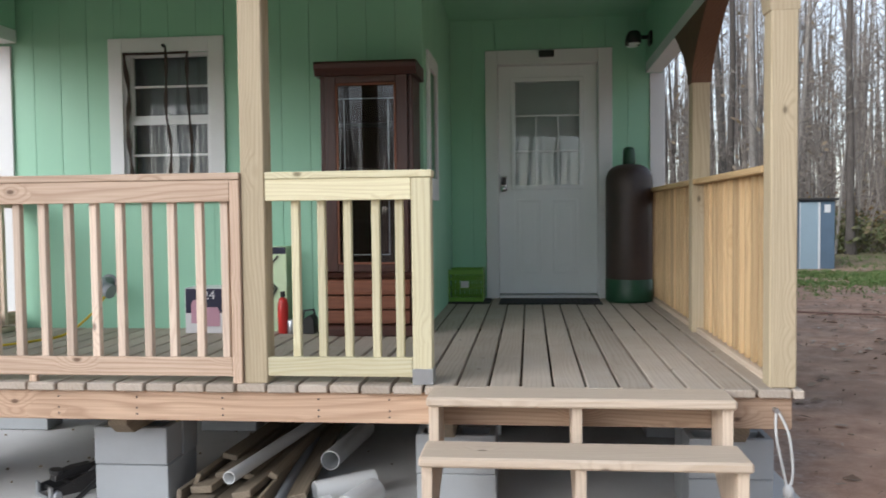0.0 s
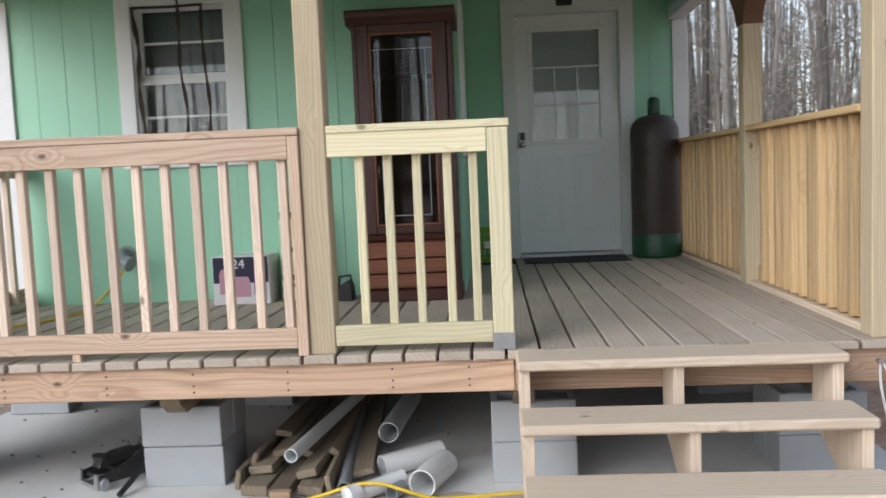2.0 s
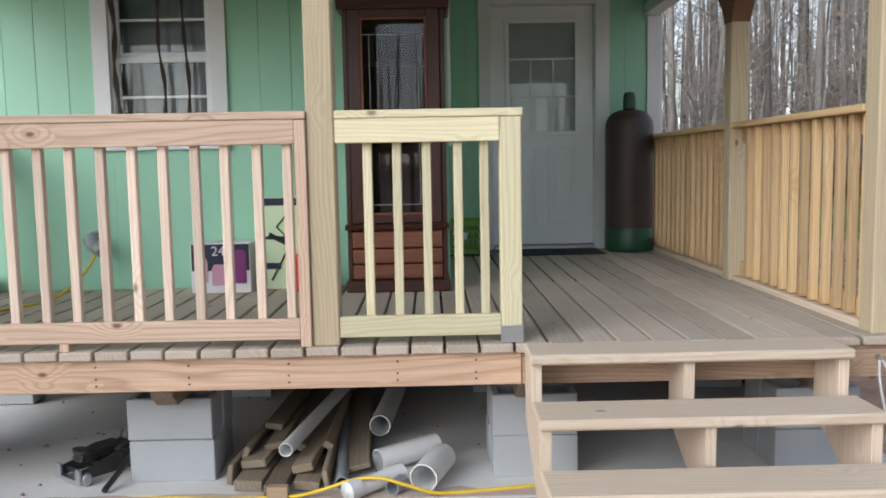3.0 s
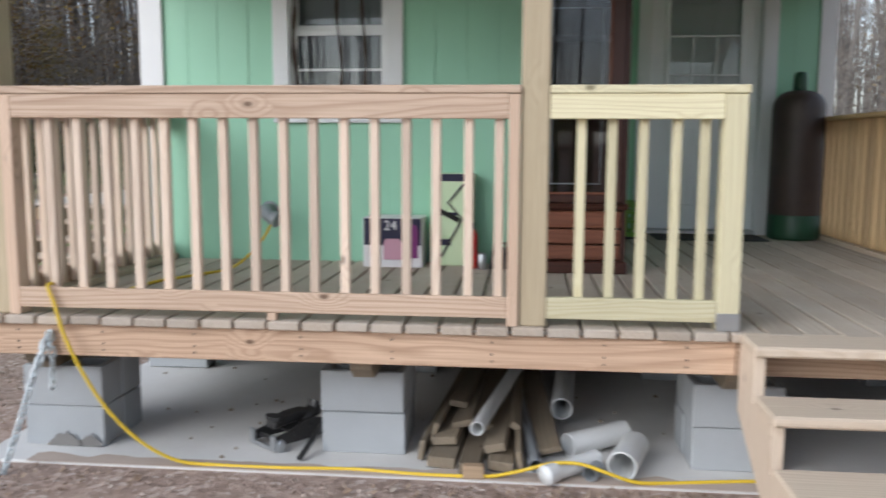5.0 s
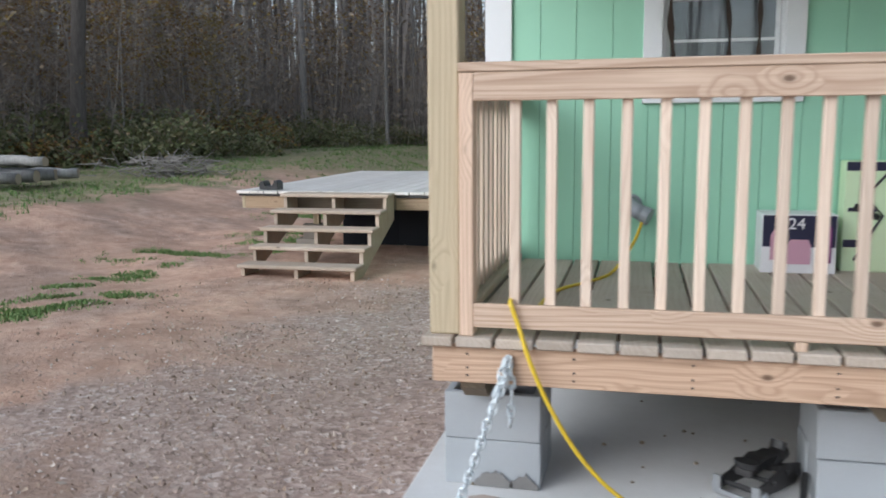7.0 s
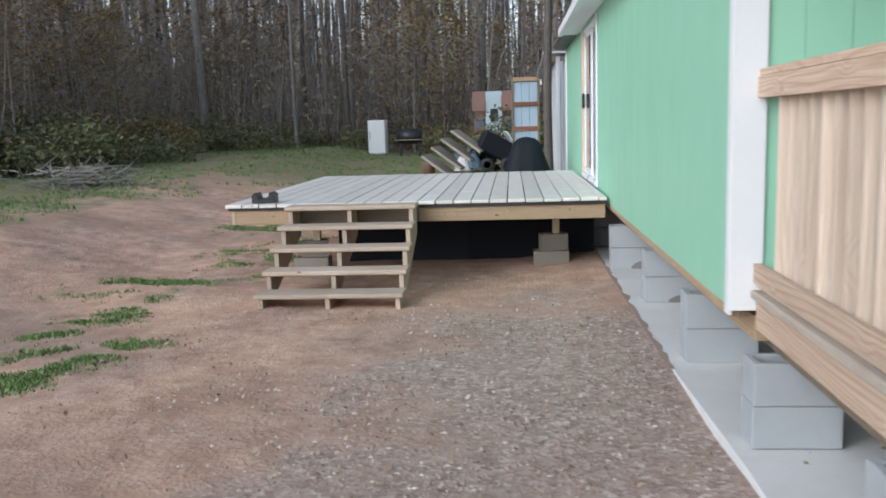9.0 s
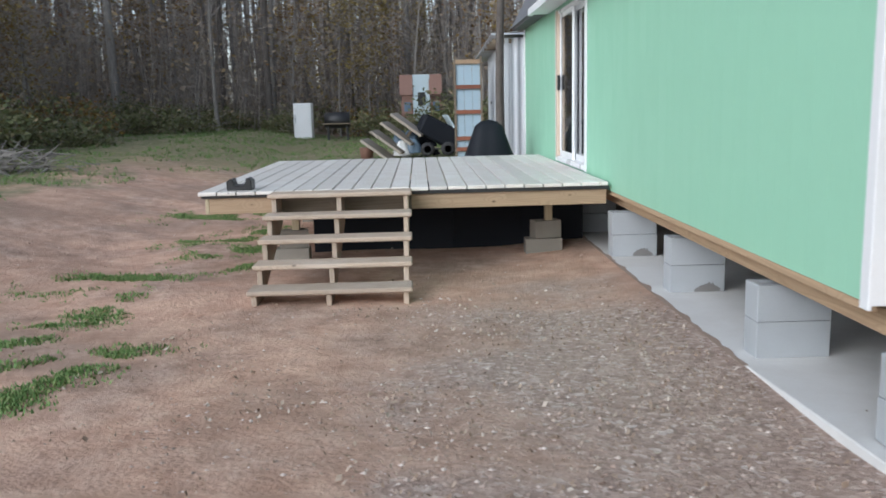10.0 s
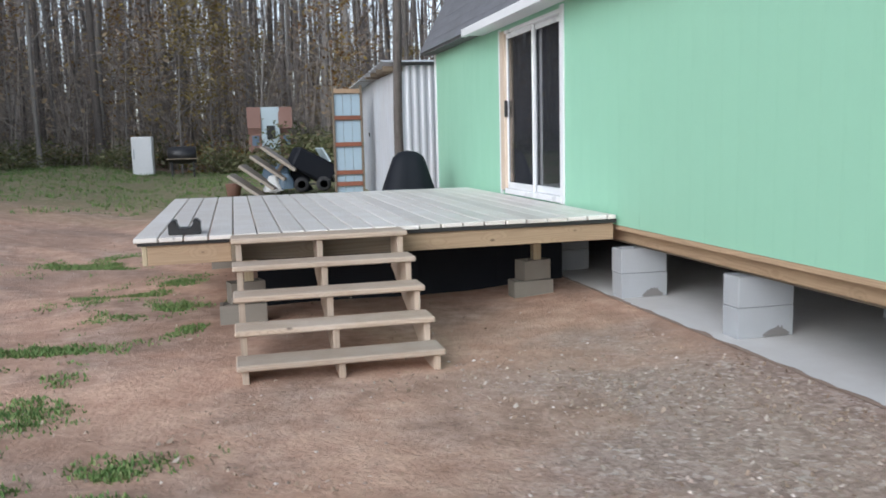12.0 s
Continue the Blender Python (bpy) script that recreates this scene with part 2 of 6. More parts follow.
RUBBER = painted("black_mat", (0.022, 0.022, 0.024), 0.8, (0.07, 0.065, 0.06), 0.3, 150.0, bump_strength=0.6)
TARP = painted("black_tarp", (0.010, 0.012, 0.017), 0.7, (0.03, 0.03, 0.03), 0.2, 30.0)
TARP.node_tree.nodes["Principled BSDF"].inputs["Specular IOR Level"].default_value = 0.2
STEEL = painted("galvanised_steel", (0.52, 0.54, 0.56), 0.4, (0.35, 0.34, 0.33), 0.3, 60.0, metallic=0.9)
CHAINMETAL = painted("zinc_chain", (0.70, 0.76, 0.78), 0.35, (0.3, 0.33, 0.33), 0.3, 60.0, metallic=0.25)
PVC = painted("white_pipe", (0.74, 0.75, 0.75), 0.4, (0.42, 0.38, 0.3), 0.22, 30.0, bump_strength=0.05)
GREYPVC = painted("grey_conduit", (0.30, 0.32, 0.34), 0.45, (0.2, 0.2, 0.2), 0.2, 40.0)
CORD = painted("yellow_cord", (0.75, 0.52, 0.03), 0.5, (0.4, 0.3, 0.1), 0.15, 60.0)
TANKRUST = painted("rust_brown_tank", (0.040, 0.026, 0.023), 0.5, (0.13, 0.085, 0.065), 0.5, 25.0, bump_strength=0.4)
TANKGREEN = painted("dark_green_enamel", (0.012, 0.075, 0.035), 0.45, (0.03, 0.03, 0.02), 0.35, 30.0)
LIME = painted("lime_plastic", (0.14, 0.32, 0.03), 0.4, (0.1, 0.2, 0.04), 0.15, 40.0)
SHINGLE = painted("grey_shingle", (0.16, 0.165, 0.18), 0.9, (0.1, 0.1, 0.1), 0.35, 120.0, bump_strength=0.8)
TIN = painted("pale_corrugated_tin", (0.55, 0.58, 0.62), 0.45, (0.34, 0.24, 0.17), 0.22, 20.0, (1, 1, 0.3), metallic=0.2)
BLUESHEET = painted("blue_grey_sheet", (0.34, 0.45, 0.52), 0.5, (0.24, 0.3, 0.34), 0.25, 20.0)
CABINETGREY = painted("slate_grey_sheet", (0.125, 0.19, 0.265), 0.5, (0.07, 0.09, 0.11), 0.3, 20.0)
ENAMEL = painted("white_enamel", (0.80, 0.81, 0.81), 0.35, (0.5, 0.46, 0.4), 0.14, 15.0, bump_strength=0.03)
PALEBLUE = painted("pale_blue_panel", (0.52, 0.62, 0.66), 0.5, (0.36, 0.4, 0.4), 0.2, 15.0)
BRICKRED = painted("faded_red_panel", (0.27, 0.15, 0.115), 0.7, (0.2, 0.12, 0.09), 0.3, 15.0)
REDPLASTIC = painted("red_plastic", (0.55, 0.03, 0.025), 0.4, (0.3, 0.05, 0.05), 0.1, 40.0)
CARDWHITE = painted("printed_white_card", (0.74, 0.72, 0.73), 0.5, (0.5, 0.5, 0.5), 0.08, 40.0)
CARDNAVY = painted("printed_navy", (0.015, 0.015, 0.045), 0.45, (0.03, 0.03, 0.06), 0.15, 40.0)
CARDPINK = painted("printed_pink", (0.55, 0.30, 0.38), 0.5, (0.4, 0.25, 0.3), 0.15, 40.0)
CARDPLUM = painted("printed_plum", (0.20, 0.03, 0.16), 0.5, (0.1, 0.02, 0.1), 0.15, 40.0)
CARDGREEN = painted("printed_pale_green", (0.66, 0.80, 0.52), 0.5, (0.3, 0.5, 0.3), 0.15, 40.0)
STRAP = painted("brown_webbing", (0.03, 0.02, 0.014), 0.9, (0.09, 0.06, 0.04), 0.4, 120.0)
DARKSTEEL = painted("dark_steel", (0.045, 0.045, 0.047), 0.4, (0.12, 0.10, 0.085), 0.35, 60.0, metallic=0.5)
BLIND = painted("pale_grey_blind", (0.74, 0.77, 0.79), 0.8, (0.4, 0.4, 0.4), 0.15, 40.0, (1, 1, 6))
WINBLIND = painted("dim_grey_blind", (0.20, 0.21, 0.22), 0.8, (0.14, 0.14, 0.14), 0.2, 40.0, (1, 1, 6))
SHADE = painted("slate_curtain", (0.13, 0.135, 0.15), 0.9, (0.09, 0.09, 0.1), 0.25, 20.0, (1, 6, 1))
DARKROOM = painted("dim_interior", (0.07, 0.07, 0.075), 0.9, (0.05, 0.05, 0.05), 0.2, 20.0)
CHROME = painted("satin_nickel", (0.55, 0.55, 0.54), 0.3, (0.3, 0.3, 0.3), 0.2, 60.0, metallic=0.9)
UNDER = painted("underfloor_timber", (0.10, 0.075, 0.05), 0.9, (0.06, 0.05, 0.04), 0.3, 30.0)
LOGEND = painted("cut_log_end", (0.40, 0.33, 0.24), 0.85, (0.22, 0.18, 0.13), 0.3, 40.0)
ROPE = painted("white_rope", (0.70, 0.70, 0.68), 0.8, (0.4, 0.38, 0.35), 0.25, 200.0)


def glass(name, tint=(0.9, 0.93, 0.93)):
    m, nt, bsdf = material(name)
    bsdf.inputs["Base Color"].default_value = (*tint, 1)
    bsdf.inputs["Transmission Weight"].default_value = 1.0
    bsdf.inputs["Roughness"].default_value = 0.015
    bsdf.inputs["IOR"].default_value = 1.5
    v = coords(nt)
    bump(nt, bsdf, noise_of(nt, v, 1.2, 1.0), 0.01, 0.01)
    return m


GLASS = glass("window_glass")
SMOKED = glass("smoked_glass", (0.35, 0.36, 0.38))


def bark(name, pale, dark):
    m, nt, bsdf = material(name)
    v = coords(nt, (6, 6, 0.9))
    n = noise_of(nt, v, 3.0, 6.0, 0.7, 0.5)
    patches = noise_of(nt, coords(nt, (1, 1, 0.6)), 1.3, 3.0)
    col = ramp(nt, n, [(0.3, dark), (0.7, pale)])
    info = nt.nodes.new("ShaderNodeObjectInfo")
    hs = node(nt, "ShaderNodeHueSaturation")
    nt.links.new(math_node(nt, "ADD", 0.65, math_node(nt, "MULTIPLY", info.outputs["Random"], 0.7)), hs.inputs["Value"])
    nt.links.new(mix(nt, math_node(nt, "MULTIPLY", patches, 0.4), col, tuple(0.8 * p for p in pale)), hs.inputs["Color"])
    nt.links.new(hs.outputs[0], bsdf.inputs["Base Color"])
    bsdf.inputs["Roughness"].default_value = 0.95
    bump(nt, bsdf, n, 0.8, 0.02)
    return m


BARK = bark("grey_bark", (0.31, 0.285, 0.26), (0.11, 0.098, 0.088))
DARKBARK = bark("dark_bark", (0.155, 0.135, 0.12), (0.055, 0.046, 0.04))
LOGBARK = bark("silver_log_bark", (0.34, 0.33, 0.31), (0.14, 0.13, 0.12))


def leafy(name, stops, rough=0.7):
    """Leaves, blades or litter: one colour for each island, drawn from a few."""
    m, nt, bsdf = material(name)
    geo = nt.nodes.new("ShaderNodeNewGeometry")
    nt.links.new(ramp(nt, geo.outputs["Random Per Island"], stops), bsdf.inputs["Base Color"])
    bsdf.inputs["Roughness"].default_value = rough
    return m


GRASS = leafy("grass_blades", [(0.0, (0.08, 0.15, 0.035)), (0.5, (0.13, 0.23, 0.06)), (1.0, (0.24, 0.27, 0.10))])
LITTER = leafy("dead_leaves", [(0.0, (0.17, 0.11, 0.075)), (0.5, (0.30, 0.21, 0.145)), (0.8, (0.41, 0.32, 0.245)), (1.0, (0.56, 0.48, 0.41))])
STONES = leafy("gravel_stones", [(0.0, (0.25, 0.185, 0.15)), (0.6, (0.40, 0.30, 0.245)), (0.85, (0.52, 0.42, 0.36)), (1.0, (0.70, 0.62, 0.57))], 0.85)
AUTUMN = leafy("autumn_leaves", [(0.0, (0.13, 0.06, 0.025)), (0.5, (0.20, 0.11, 0.03)), (0.8, (0.27, 0.18, 0.04)), (1.0, (0.30, 0.23, 0.06))])
YELLOWLEAF = leafy("yellow_leaves", [(0.0, (0.13, 0.09, 0.025)), (0.6, (0.21, 0.155, 0.045)), (1.0, (0.27, 0.21, 0.07))])
BRUSHGREEN = leafy("brush_leaves", [(0.0, (0.075, 0.09, 0.033)), (0.5, (0.13, 0.145, 0.055)), (0.85, (0.19, 0.175, 0.085)), (1.0, (0.24, 0.175, 0.105))])
HAZELEAF = leafy("withered_leaves", [(0.0, (0.20, 0.16, 0.12)), (0.5, (0.28, 0.22, 0.155)), (0.85, (0.33, 0.25, 0.15)), (1.0, (0.36, 0.26, 0.14))])
TWIGS = leafy("twigs", [(0.0, (0.15, 0.13, 0.115)), (0.6, (0.29, 0.25, 0.215)), (1.0, (0.41, 0.36, 0.31))], 0.95)
FARBARK = leafy("far_bark", [(0.0, (0.12, 0.105, 0.095)), (0.6, (0.24, 0.21, 0.19)), (1.0, (0.37, 0.33, 0.30))], 0.95)

# ---------------------------------------------------------------- ground
def ground_z(x, y):
    z = -0.07
    z -= 0.06 * smoothstep(5.5, 9.0, y) * smoothstep(-3.9, -5.0, x)
    z += 0.45 * smoothstep(-8.8, -13.0, x) * smoothstep(2.0, 12.0, y)
    z += 0.36 * smoothstep(17.0, 32.0, y)
    z += 0.045 * smoothstep(2.6, 3.7, y) * smoothstep(-4.3, -3.9, x) * smoothstep(6.0, 5.0, y)
    z += 0.012 * smoothstep(3.35, 3.88, y + 0.10 * noise.noise(Vector((x * 2.3, 0.0, 6.0)))) * smoothstep(4.6, 4.3, y) * smoothstep(-3.95, -3.75, x) * smoothstep(1.6, 1.3, x)
    z += 0.008 * smoothstep(-4.35, -3.92, x + 0.10 * noise.noise(Vector((y * 1.9, 2.0, 6.0)))) * smoothstep(6.2, 7.0, y) * smoothstep(1.2, 0.9, x) * smoothstep(17.8, 17.4, y)
    n = noise.noise(Vector((x * 0.35, y * 0.35, 3.1)))
    fine = noise.noise(Vector((x * 1.9, y * 1.9, 8.3)))
    rut = math.sin((x * 0.55 + y * 0.85) * 3.6 + 2.0 * n)
    away = smoothstep(-4.2, -6.5, x) + smoothstep(1.6, 3.5, x) + smoothstep(3.0, 0.5, y)
    away = min(away, 1.0)
    z += away * (0.035 * n + 0.014 * fine + 0.022 * rut * smoothstep(-6.5, -9.0, x))
    far = math.hypot(x + 3, y - 8)
    z += 1.6 * smoothstep(45.0, 160.0, far) * (1 + n)
    return z


def spaced(lo, hi, near_lo, near_hi, step, growth):
    out, v, s = [], near_lo, step
    while v < near_hi:
        out.append(v)
        v += step
    out.append(near_hi)
    v = near_hi
    while v < hi:
        s *= growth
        v += s
        out.append(v)
    v, s = near_lo, step
    while v > lo:
        s *= growth
        v -= s
        out.insert(0, v)
    return out


def ground_material():
    m, nt, bsdf = material("bare_earth")
    geo = nt.nodes.new("ShaderNodeNewGeometry")
    pos = geo.outputs["Position"]
    sep = nt.nodes.new("ShaderNodeSeparateXYZ")
    nt.links.new(pos, sep.inputs[0])
    x, y = sep.outputs[0], sep.outputs[1]
    fine = noise_of(nt, pos, 46.0, 6.0, 0.75)
    mid = noise_of(nt, pos, 4.0, 9.0, 0.72)
    big = noise_of(nt, pos, 0.7, 4.0, 0.6)
    dirt = ramp(nt, mid, [(0.32, (0.23, 0.145, 0.105)), (0.5, (0.45, 0.30, 0.225)), (0.68, (0.63, 0.455, 0.36))])
    clay = ramp(nt, mid, [(0.32, (0.43, 0.245, 0.165)), (0.68, (0.72, 0.48, 0.35))])
    dirt = mix(nt, ramp(nt, big, [(0.38, (0, 0, 0)), (0.54, (1, 1, 1))]), dirt, clay)
    damp = ramp(nt, noise_of(nt, pos, 0.45, 5.0, 0.6, 0.4), [(0.42, (0, 0, 0)), (0.60, (1, 1, 1))])
    dirt = mix(nt, math_node(nt, "MULTIPLY", damp, 0.5), dirt, (0.25, 0.165, 0.12))
    vor = node(nt, "ShaderNodeTexVoronoi", Scale=30.0)
    warp = nt.nodes.new("ShaderNodeVectorMath")
    warp.operation = "MULTIPLY_ADD"
    wn_ = node(nt, "ShaderNodeTexNoise", Scale=9.0, Detail=4.0)
    nt.links.new(pos, wn_.inputs["Vector"])
    nt.links.new(wn_.outputs["Color"], warp.inputs[0])
    warp.inputs[1].default_value = (0.07, 0.07, 0.07)
    nt.links.new(pos, warp.inputs[2])
    nt.links.new(warp.outputs[0], vor.inputs["Vector"])
    vs = nt.nodes.new("ShaderNodeSeparateColor")
    nt.links.new(vor.outputs["Color"], vs.inputs[0])
    gravel = ramp(nt, vs.outputs[0], [(0.0, (0.25, 0.18, 0.15)), (0.5, (0.41, 0.305, 0.255)), (0.85, (0.52, 0.405, 0.345)), (1.0, (0.66, 0.57, 0.52))])
    gravel = mix(nt, ramp(nt, mid, [(0.35, (0, 0, 0)), (0.75, (0.8, 0.8, 0.8))]), gravel, (0.44, 0.325, 0.26))

    def step_of(v, a, b):
        n = nt.nodes.new("ShaderNodeMapRange")
        n.interpolation_type = "SMOOTHSTEP"
        n.inputs["From Min"].default_value, n.inputs["From Max"].default_value = a, b
        nt.links.new(v, n.inputs["Value"])
        return n.outputs[0]
    wob = math_node(nt, "MULTIPLY", math_node(nt, "SUBTRACT", big, 0.5), 5.0)
    xw, yw = math_node(nt, "ADD", x, wob), math_node(nt, "ADD", y, wob)
    in_gravel = math_node(nt, "MULTIPLY", step_of(xw, -6.3, -5.3), step_of(yw, 10.0, 8.0))
    in_gravel = math_node(nt, "MULTIPLY", in_gravel, step_of(xw, 2.2, 1.0))
    col = mix(nt, in_gravel, dirt, gravel)
    turf = ramp(nt, mid, [(0.3, (0.12, 0.135, 0.055)), (0.5, (0.19, 0.185, 0.085)), (0.66, (0.33, 0.26, 0.17))])
    litter = ramp(nt, fine, [(0.3, (0.12, 0.085, 0.06)), (0.6, (0.24, 0.165, 0.115)), (0.8, (0.36, 0.27, 0.19))])
    left = math_node(nt, "MULTIPLY", step_of(xw, -11.5, -13.5), step_of(yw, 6.0, 11.0))
    back = math_node(nt, "MULTIPLY", step_of(yw, 19.5, 25.0), step_of(mid, 0.25, 0.5))
    col = mix(nt, math_node(nt, "MAXIMUM", left, back), col, turf)
    forest = math_node(nt, "MAXIMUM", step_of(yw, 36.0, 42.0), math_node(nt, "MAXIMUM", step_of(xw, -19.0, -25.0), step_of(xw, 10.0, 16.0)))
    col = mix(nt, forest, col, litter)
    col = mix(nt, math_node(nt, "MULTIPLY", math_node(nt, "SUBTRACT", fine, 0.40), 0.7), col, (0.22, 0.155, 0.118))
    nt.links.new(col, bsdf.inputs["Base Color"])
    bsdf.inputs["Roughness"].default_value = 0.95
    h = math_node(nt, "ADD", math_node(nt, "MULTIPLY", fine, 0.35), math_node(nt, "ADD", math_node(nt, "MULTIPLY", mid, 2.2), math_node(nt, "MULTIPLY", vor.outputs["Distance"], 0.45)))
    bump(nt, bsdf, h, 0.7, 0.02)
    return m


def build_ground():
    xs = spaced(-420, 420, -13.0, 3.0, 0.14, 1.11)
    ys = spaced(-420, 420, 1.0, 17.0, 0.14, 1.11)
    verts = [(x, y, ground_z(x, y)) for y in ys for x in xs]
    w = len(xs)
    faces = [(j * w + i, j * w + i + 1, (j + 1) * w + i + 1, (j + 1) * w + i) for j in range(len(ys) - 1) for i in range(w - 1)]
    ob = new("ground", raw_from("ground", verts, faces, ground_material(), True))
    tagged(ob, "brown dirt yard with gravel, grass patches and leaf litter", "ground", kind="structure")


build_ground()

# concrete slab under the cabin
lone("pavement", prism([(3.90, -0.2), (17.5, -0.2), (17.5, -0.055), (7.0, -0.055), (5.4, 0.0), (3.90, 0.0)], "x", -3.885, 1.40, 0.006), CONCRETE, "pale poured concrete slab under the cabin on blocks", "slab", kind="structure")


# ---------------------------------------------------------------- concrete blocks
def block_mesh(name):
    """A hollow block, long side along x, 0.40 x 0.20 x 0.197, base at z 0."""
    w, d, h, t = 0.398, 0.195, 0.197, 0.034
    xs = (-w / 2, -w / 2 + t, -t / 2, t / 2, w / 2 - t, w / 2)
    ys = (-d / 2, -d / 2 + t, d / 2 - t, d / 2)
    solid = {(i, k) for i in range(5) for k in range(3) if not (k == 1 and i in (1, 3))}
    b = bmesh.new()
    at = {(i, k, z): b.verts.new((xs[i], ys[k], z)) for i in range(6) for k in range(4) for z in (0, h)}
    for i, k in solid:
        b.faces.new([at[q] for q in ((i, k, h), (i + 1, k, h), (i + 1, k + 1, h), (i, k + 1, h))])
        b.faces.new([at[q] for q in ((i, k + 1, 0), (i + 1, k + 1, 0), (i + 1, k, 0), (i, k, 0))])
        for other, p, q in (((i - 1, k), (i, k + 1), (i, k)), ((i + 1, k), (i + 1, k), (i + 1, k + 1)), ((i, k - 1), (i, k), (i + 1, k)), ((i, k + 1), (i + 1, k + 1), (i, k + 1))):
            if other not in solid:
                b.faces.new([at[v] for v in ((*p, 0), (*q, 0), (*q, h), (*p, h))])
    bmesh.ops.recalc_face_normals(b, faces=b.faces[:])
    sharp = [e for e in b.edges if len(e.link_faces) == 2 and e.calc_face_angle(0.0) > 0.5]
    bmesh.ops.bevel(b, geom=sharp, offset=0.004, segments=1, affect="EDGES", profile=0.5)
    return mesh_of(name, b, BLOCK)


BLOCKMESH = block_mesh("concrete_block")


def pier(x, y, rows=2, z=0.0, deep=1, group="piers under the cabin", jitter=0.004, grow=1.0):
    """A stack of hollow blocks with its near left corner at x, y."""
    top = thing("block_pier", (x + 0.2, y + 0.1, z), "stack of grey hollow concrete blocks on the slab", "pier", group)
    rnd = random.Random(int(x * 131 + y * 977))
    for d in range(deep):
        for r in range(rows):
            ob = part("concrete_block", BLOCKMESH, BLOCK, top)
            ob.location = (rnd.uniform(-jitter, jitter), d * 0.2 + rnd.uniform(-jitter, jitter), r * 0.2 * grow)
            ob.scale = (grow, 1, grow)
    return top


for px, py, deep in ((-3.745, 4.10, 2), (-2.29, 4.16, 2), (-0.575, 4.12, 2), (0.76, 4.12, 2)):
    pier(px, py, deep=deep)
for py, px0 in ((5.56, -3.80), (7.12, -3.755), (8.93, -3.735), (10.60, -3.82), (12.3, -3.84), (14.0, -3.84), (15.7, -3.84)):
    pier(px0, py, z=-0.055 if py > 6 else 0.0, grow=1.13 if py > 6 else 1.0)
    if py < 11:
        for px in (-2.3, -0.6, 0.76):
            pier(px, py + 0.05, z=-0.055 if py > 6 else 0.0, grow=1.13 if py > 6 else 1.0)
# wet stain along the foot of the corner pier
def damp_patch(x, y, z, w, h, seed):
    """An uneven dark patch rising from a block's foot, on a face that looks to -y."""
    n = 14
    top = [(x + w * i / n, z + h * (0.25 + 0.75 * math.sin(math.pi * (i + 0.5) / (n + 1))) * (0.65 + 0.6 * abs(noise.noise(Vector((i * 0.55, seed, 0)))))) for i in range(n + 1)]
    lone("damp_smear", prism([(x, z)] + top + [(x + w, z)], "y", y - 0.003, y - 0.001), MORTAR, "dark damp patch at the foot of a concrete block", "stain")


damp_patch(-3.62, 4.094, 0.003, 0.16, 0.085, 2.0)
damp_patch(-3.47, 4.094, 0.003, 0.115, 0.075, 5.0)
damp_patch(-3.56, 8.925, -0.05, 0.21, 0.09, 7.0)
damp_patch(-3.64, 10.595, -0.05, 0.20, 0.10, 3.0)

# soil and grit washed over the slab's front edge
SOIL = painted("pale_soil", (0.56, 0.47, 0.40), 0.95, (0.30, 0.21, 0.16), 0.5, 60.0, bump_strength=0.8)
SOIL_DARK = painted("brown_soil", (0.36, 0.27, 0.215), 0.95, (0.22, 0.15, 0.115), 0.5, 60.0, bump_strength=0.8)
n = 90
inner = [(-3.62 + 4.9 * i / n, 3.985 + 0.05 * noise.noise(Vector((i * 0.35, 1.0, 0))) + 0.035 * noise.noise(Vector((i * 0.9, 4.0, 0)))) for i in range(n + 1)]
lone("soil_spill", prism([(-3.62, 3.895)] + [(1.28, 3.895)] + inner[::-1], "z", 0.0005, 0.0035), SOIL, "pale soil washed over the slab's front edge", "soil", kind="structure")

n = 150
inner = [(-3.868 + 0.035 * noise.noise(Vector((i * 0.33, 9.0, 0))) + 0.025 * noise.noise(Vector((i * 0.95, 3.0, 0))), 7.0 + 10.4 * i / n) for i in range(n + 1)]
lone("soil_spill", prism([(-3.905, 17.4), (-3.905, 7.0)] + inner, "z", -0.0545, -0.0515), SOIL_DARK, "brown soil washed over the slab's long edge", "soil", kind="structure")

# skids and under-floor frame
for sx in (-3.60, -2.06, -0.42, 0.96):
    b = prism([(3.97, 0.46), (4.05, 0.402), (17.2, 0.402), (17.2, 0.512), (3.97, 0.512)], "x", sx - 0.05, sx + 0.05, 0.003)
    lone("skid_beam", b, SCRAP["y"], "rough brown timber skid lying on the block piers", "beam", "skids under the cabin")
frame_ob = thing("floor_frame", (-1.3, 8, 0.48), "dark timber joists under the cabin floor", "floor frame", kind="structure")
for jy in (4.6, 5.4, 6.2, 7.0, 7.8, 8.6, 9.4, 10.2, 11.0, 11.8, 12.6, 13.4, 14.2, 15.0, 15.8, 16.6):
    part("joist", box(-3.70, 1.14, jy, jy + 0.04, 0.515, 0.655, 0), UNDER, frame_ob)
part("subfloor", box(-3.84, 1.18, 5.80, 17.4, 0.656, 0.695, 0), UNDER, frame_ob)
lone("sill_beam", box(-3.846, -3.80, 5.80, 17.45, 0.562, 0.603, 0.003), RIMWOOD["y"], "raw tan timber strip below the green siding", "beam")
lone("sill_beam", box(-3.73, -3.66, 5.80, 17.45, 0.44, 0.56, 0.004), RIMWOOD["y"], "raw tan timber sill beam set back below the siding", "beam")

# unseen boards added under the cabin's far sides to keep light out
lone("wall_skirt_east", box(1.22, 1.25, 4.75, 17.4, -0.15, 0.60, 0), UNDER, "unseen dark boards added under the cabin to keep light out", "skirting", kind="structure")
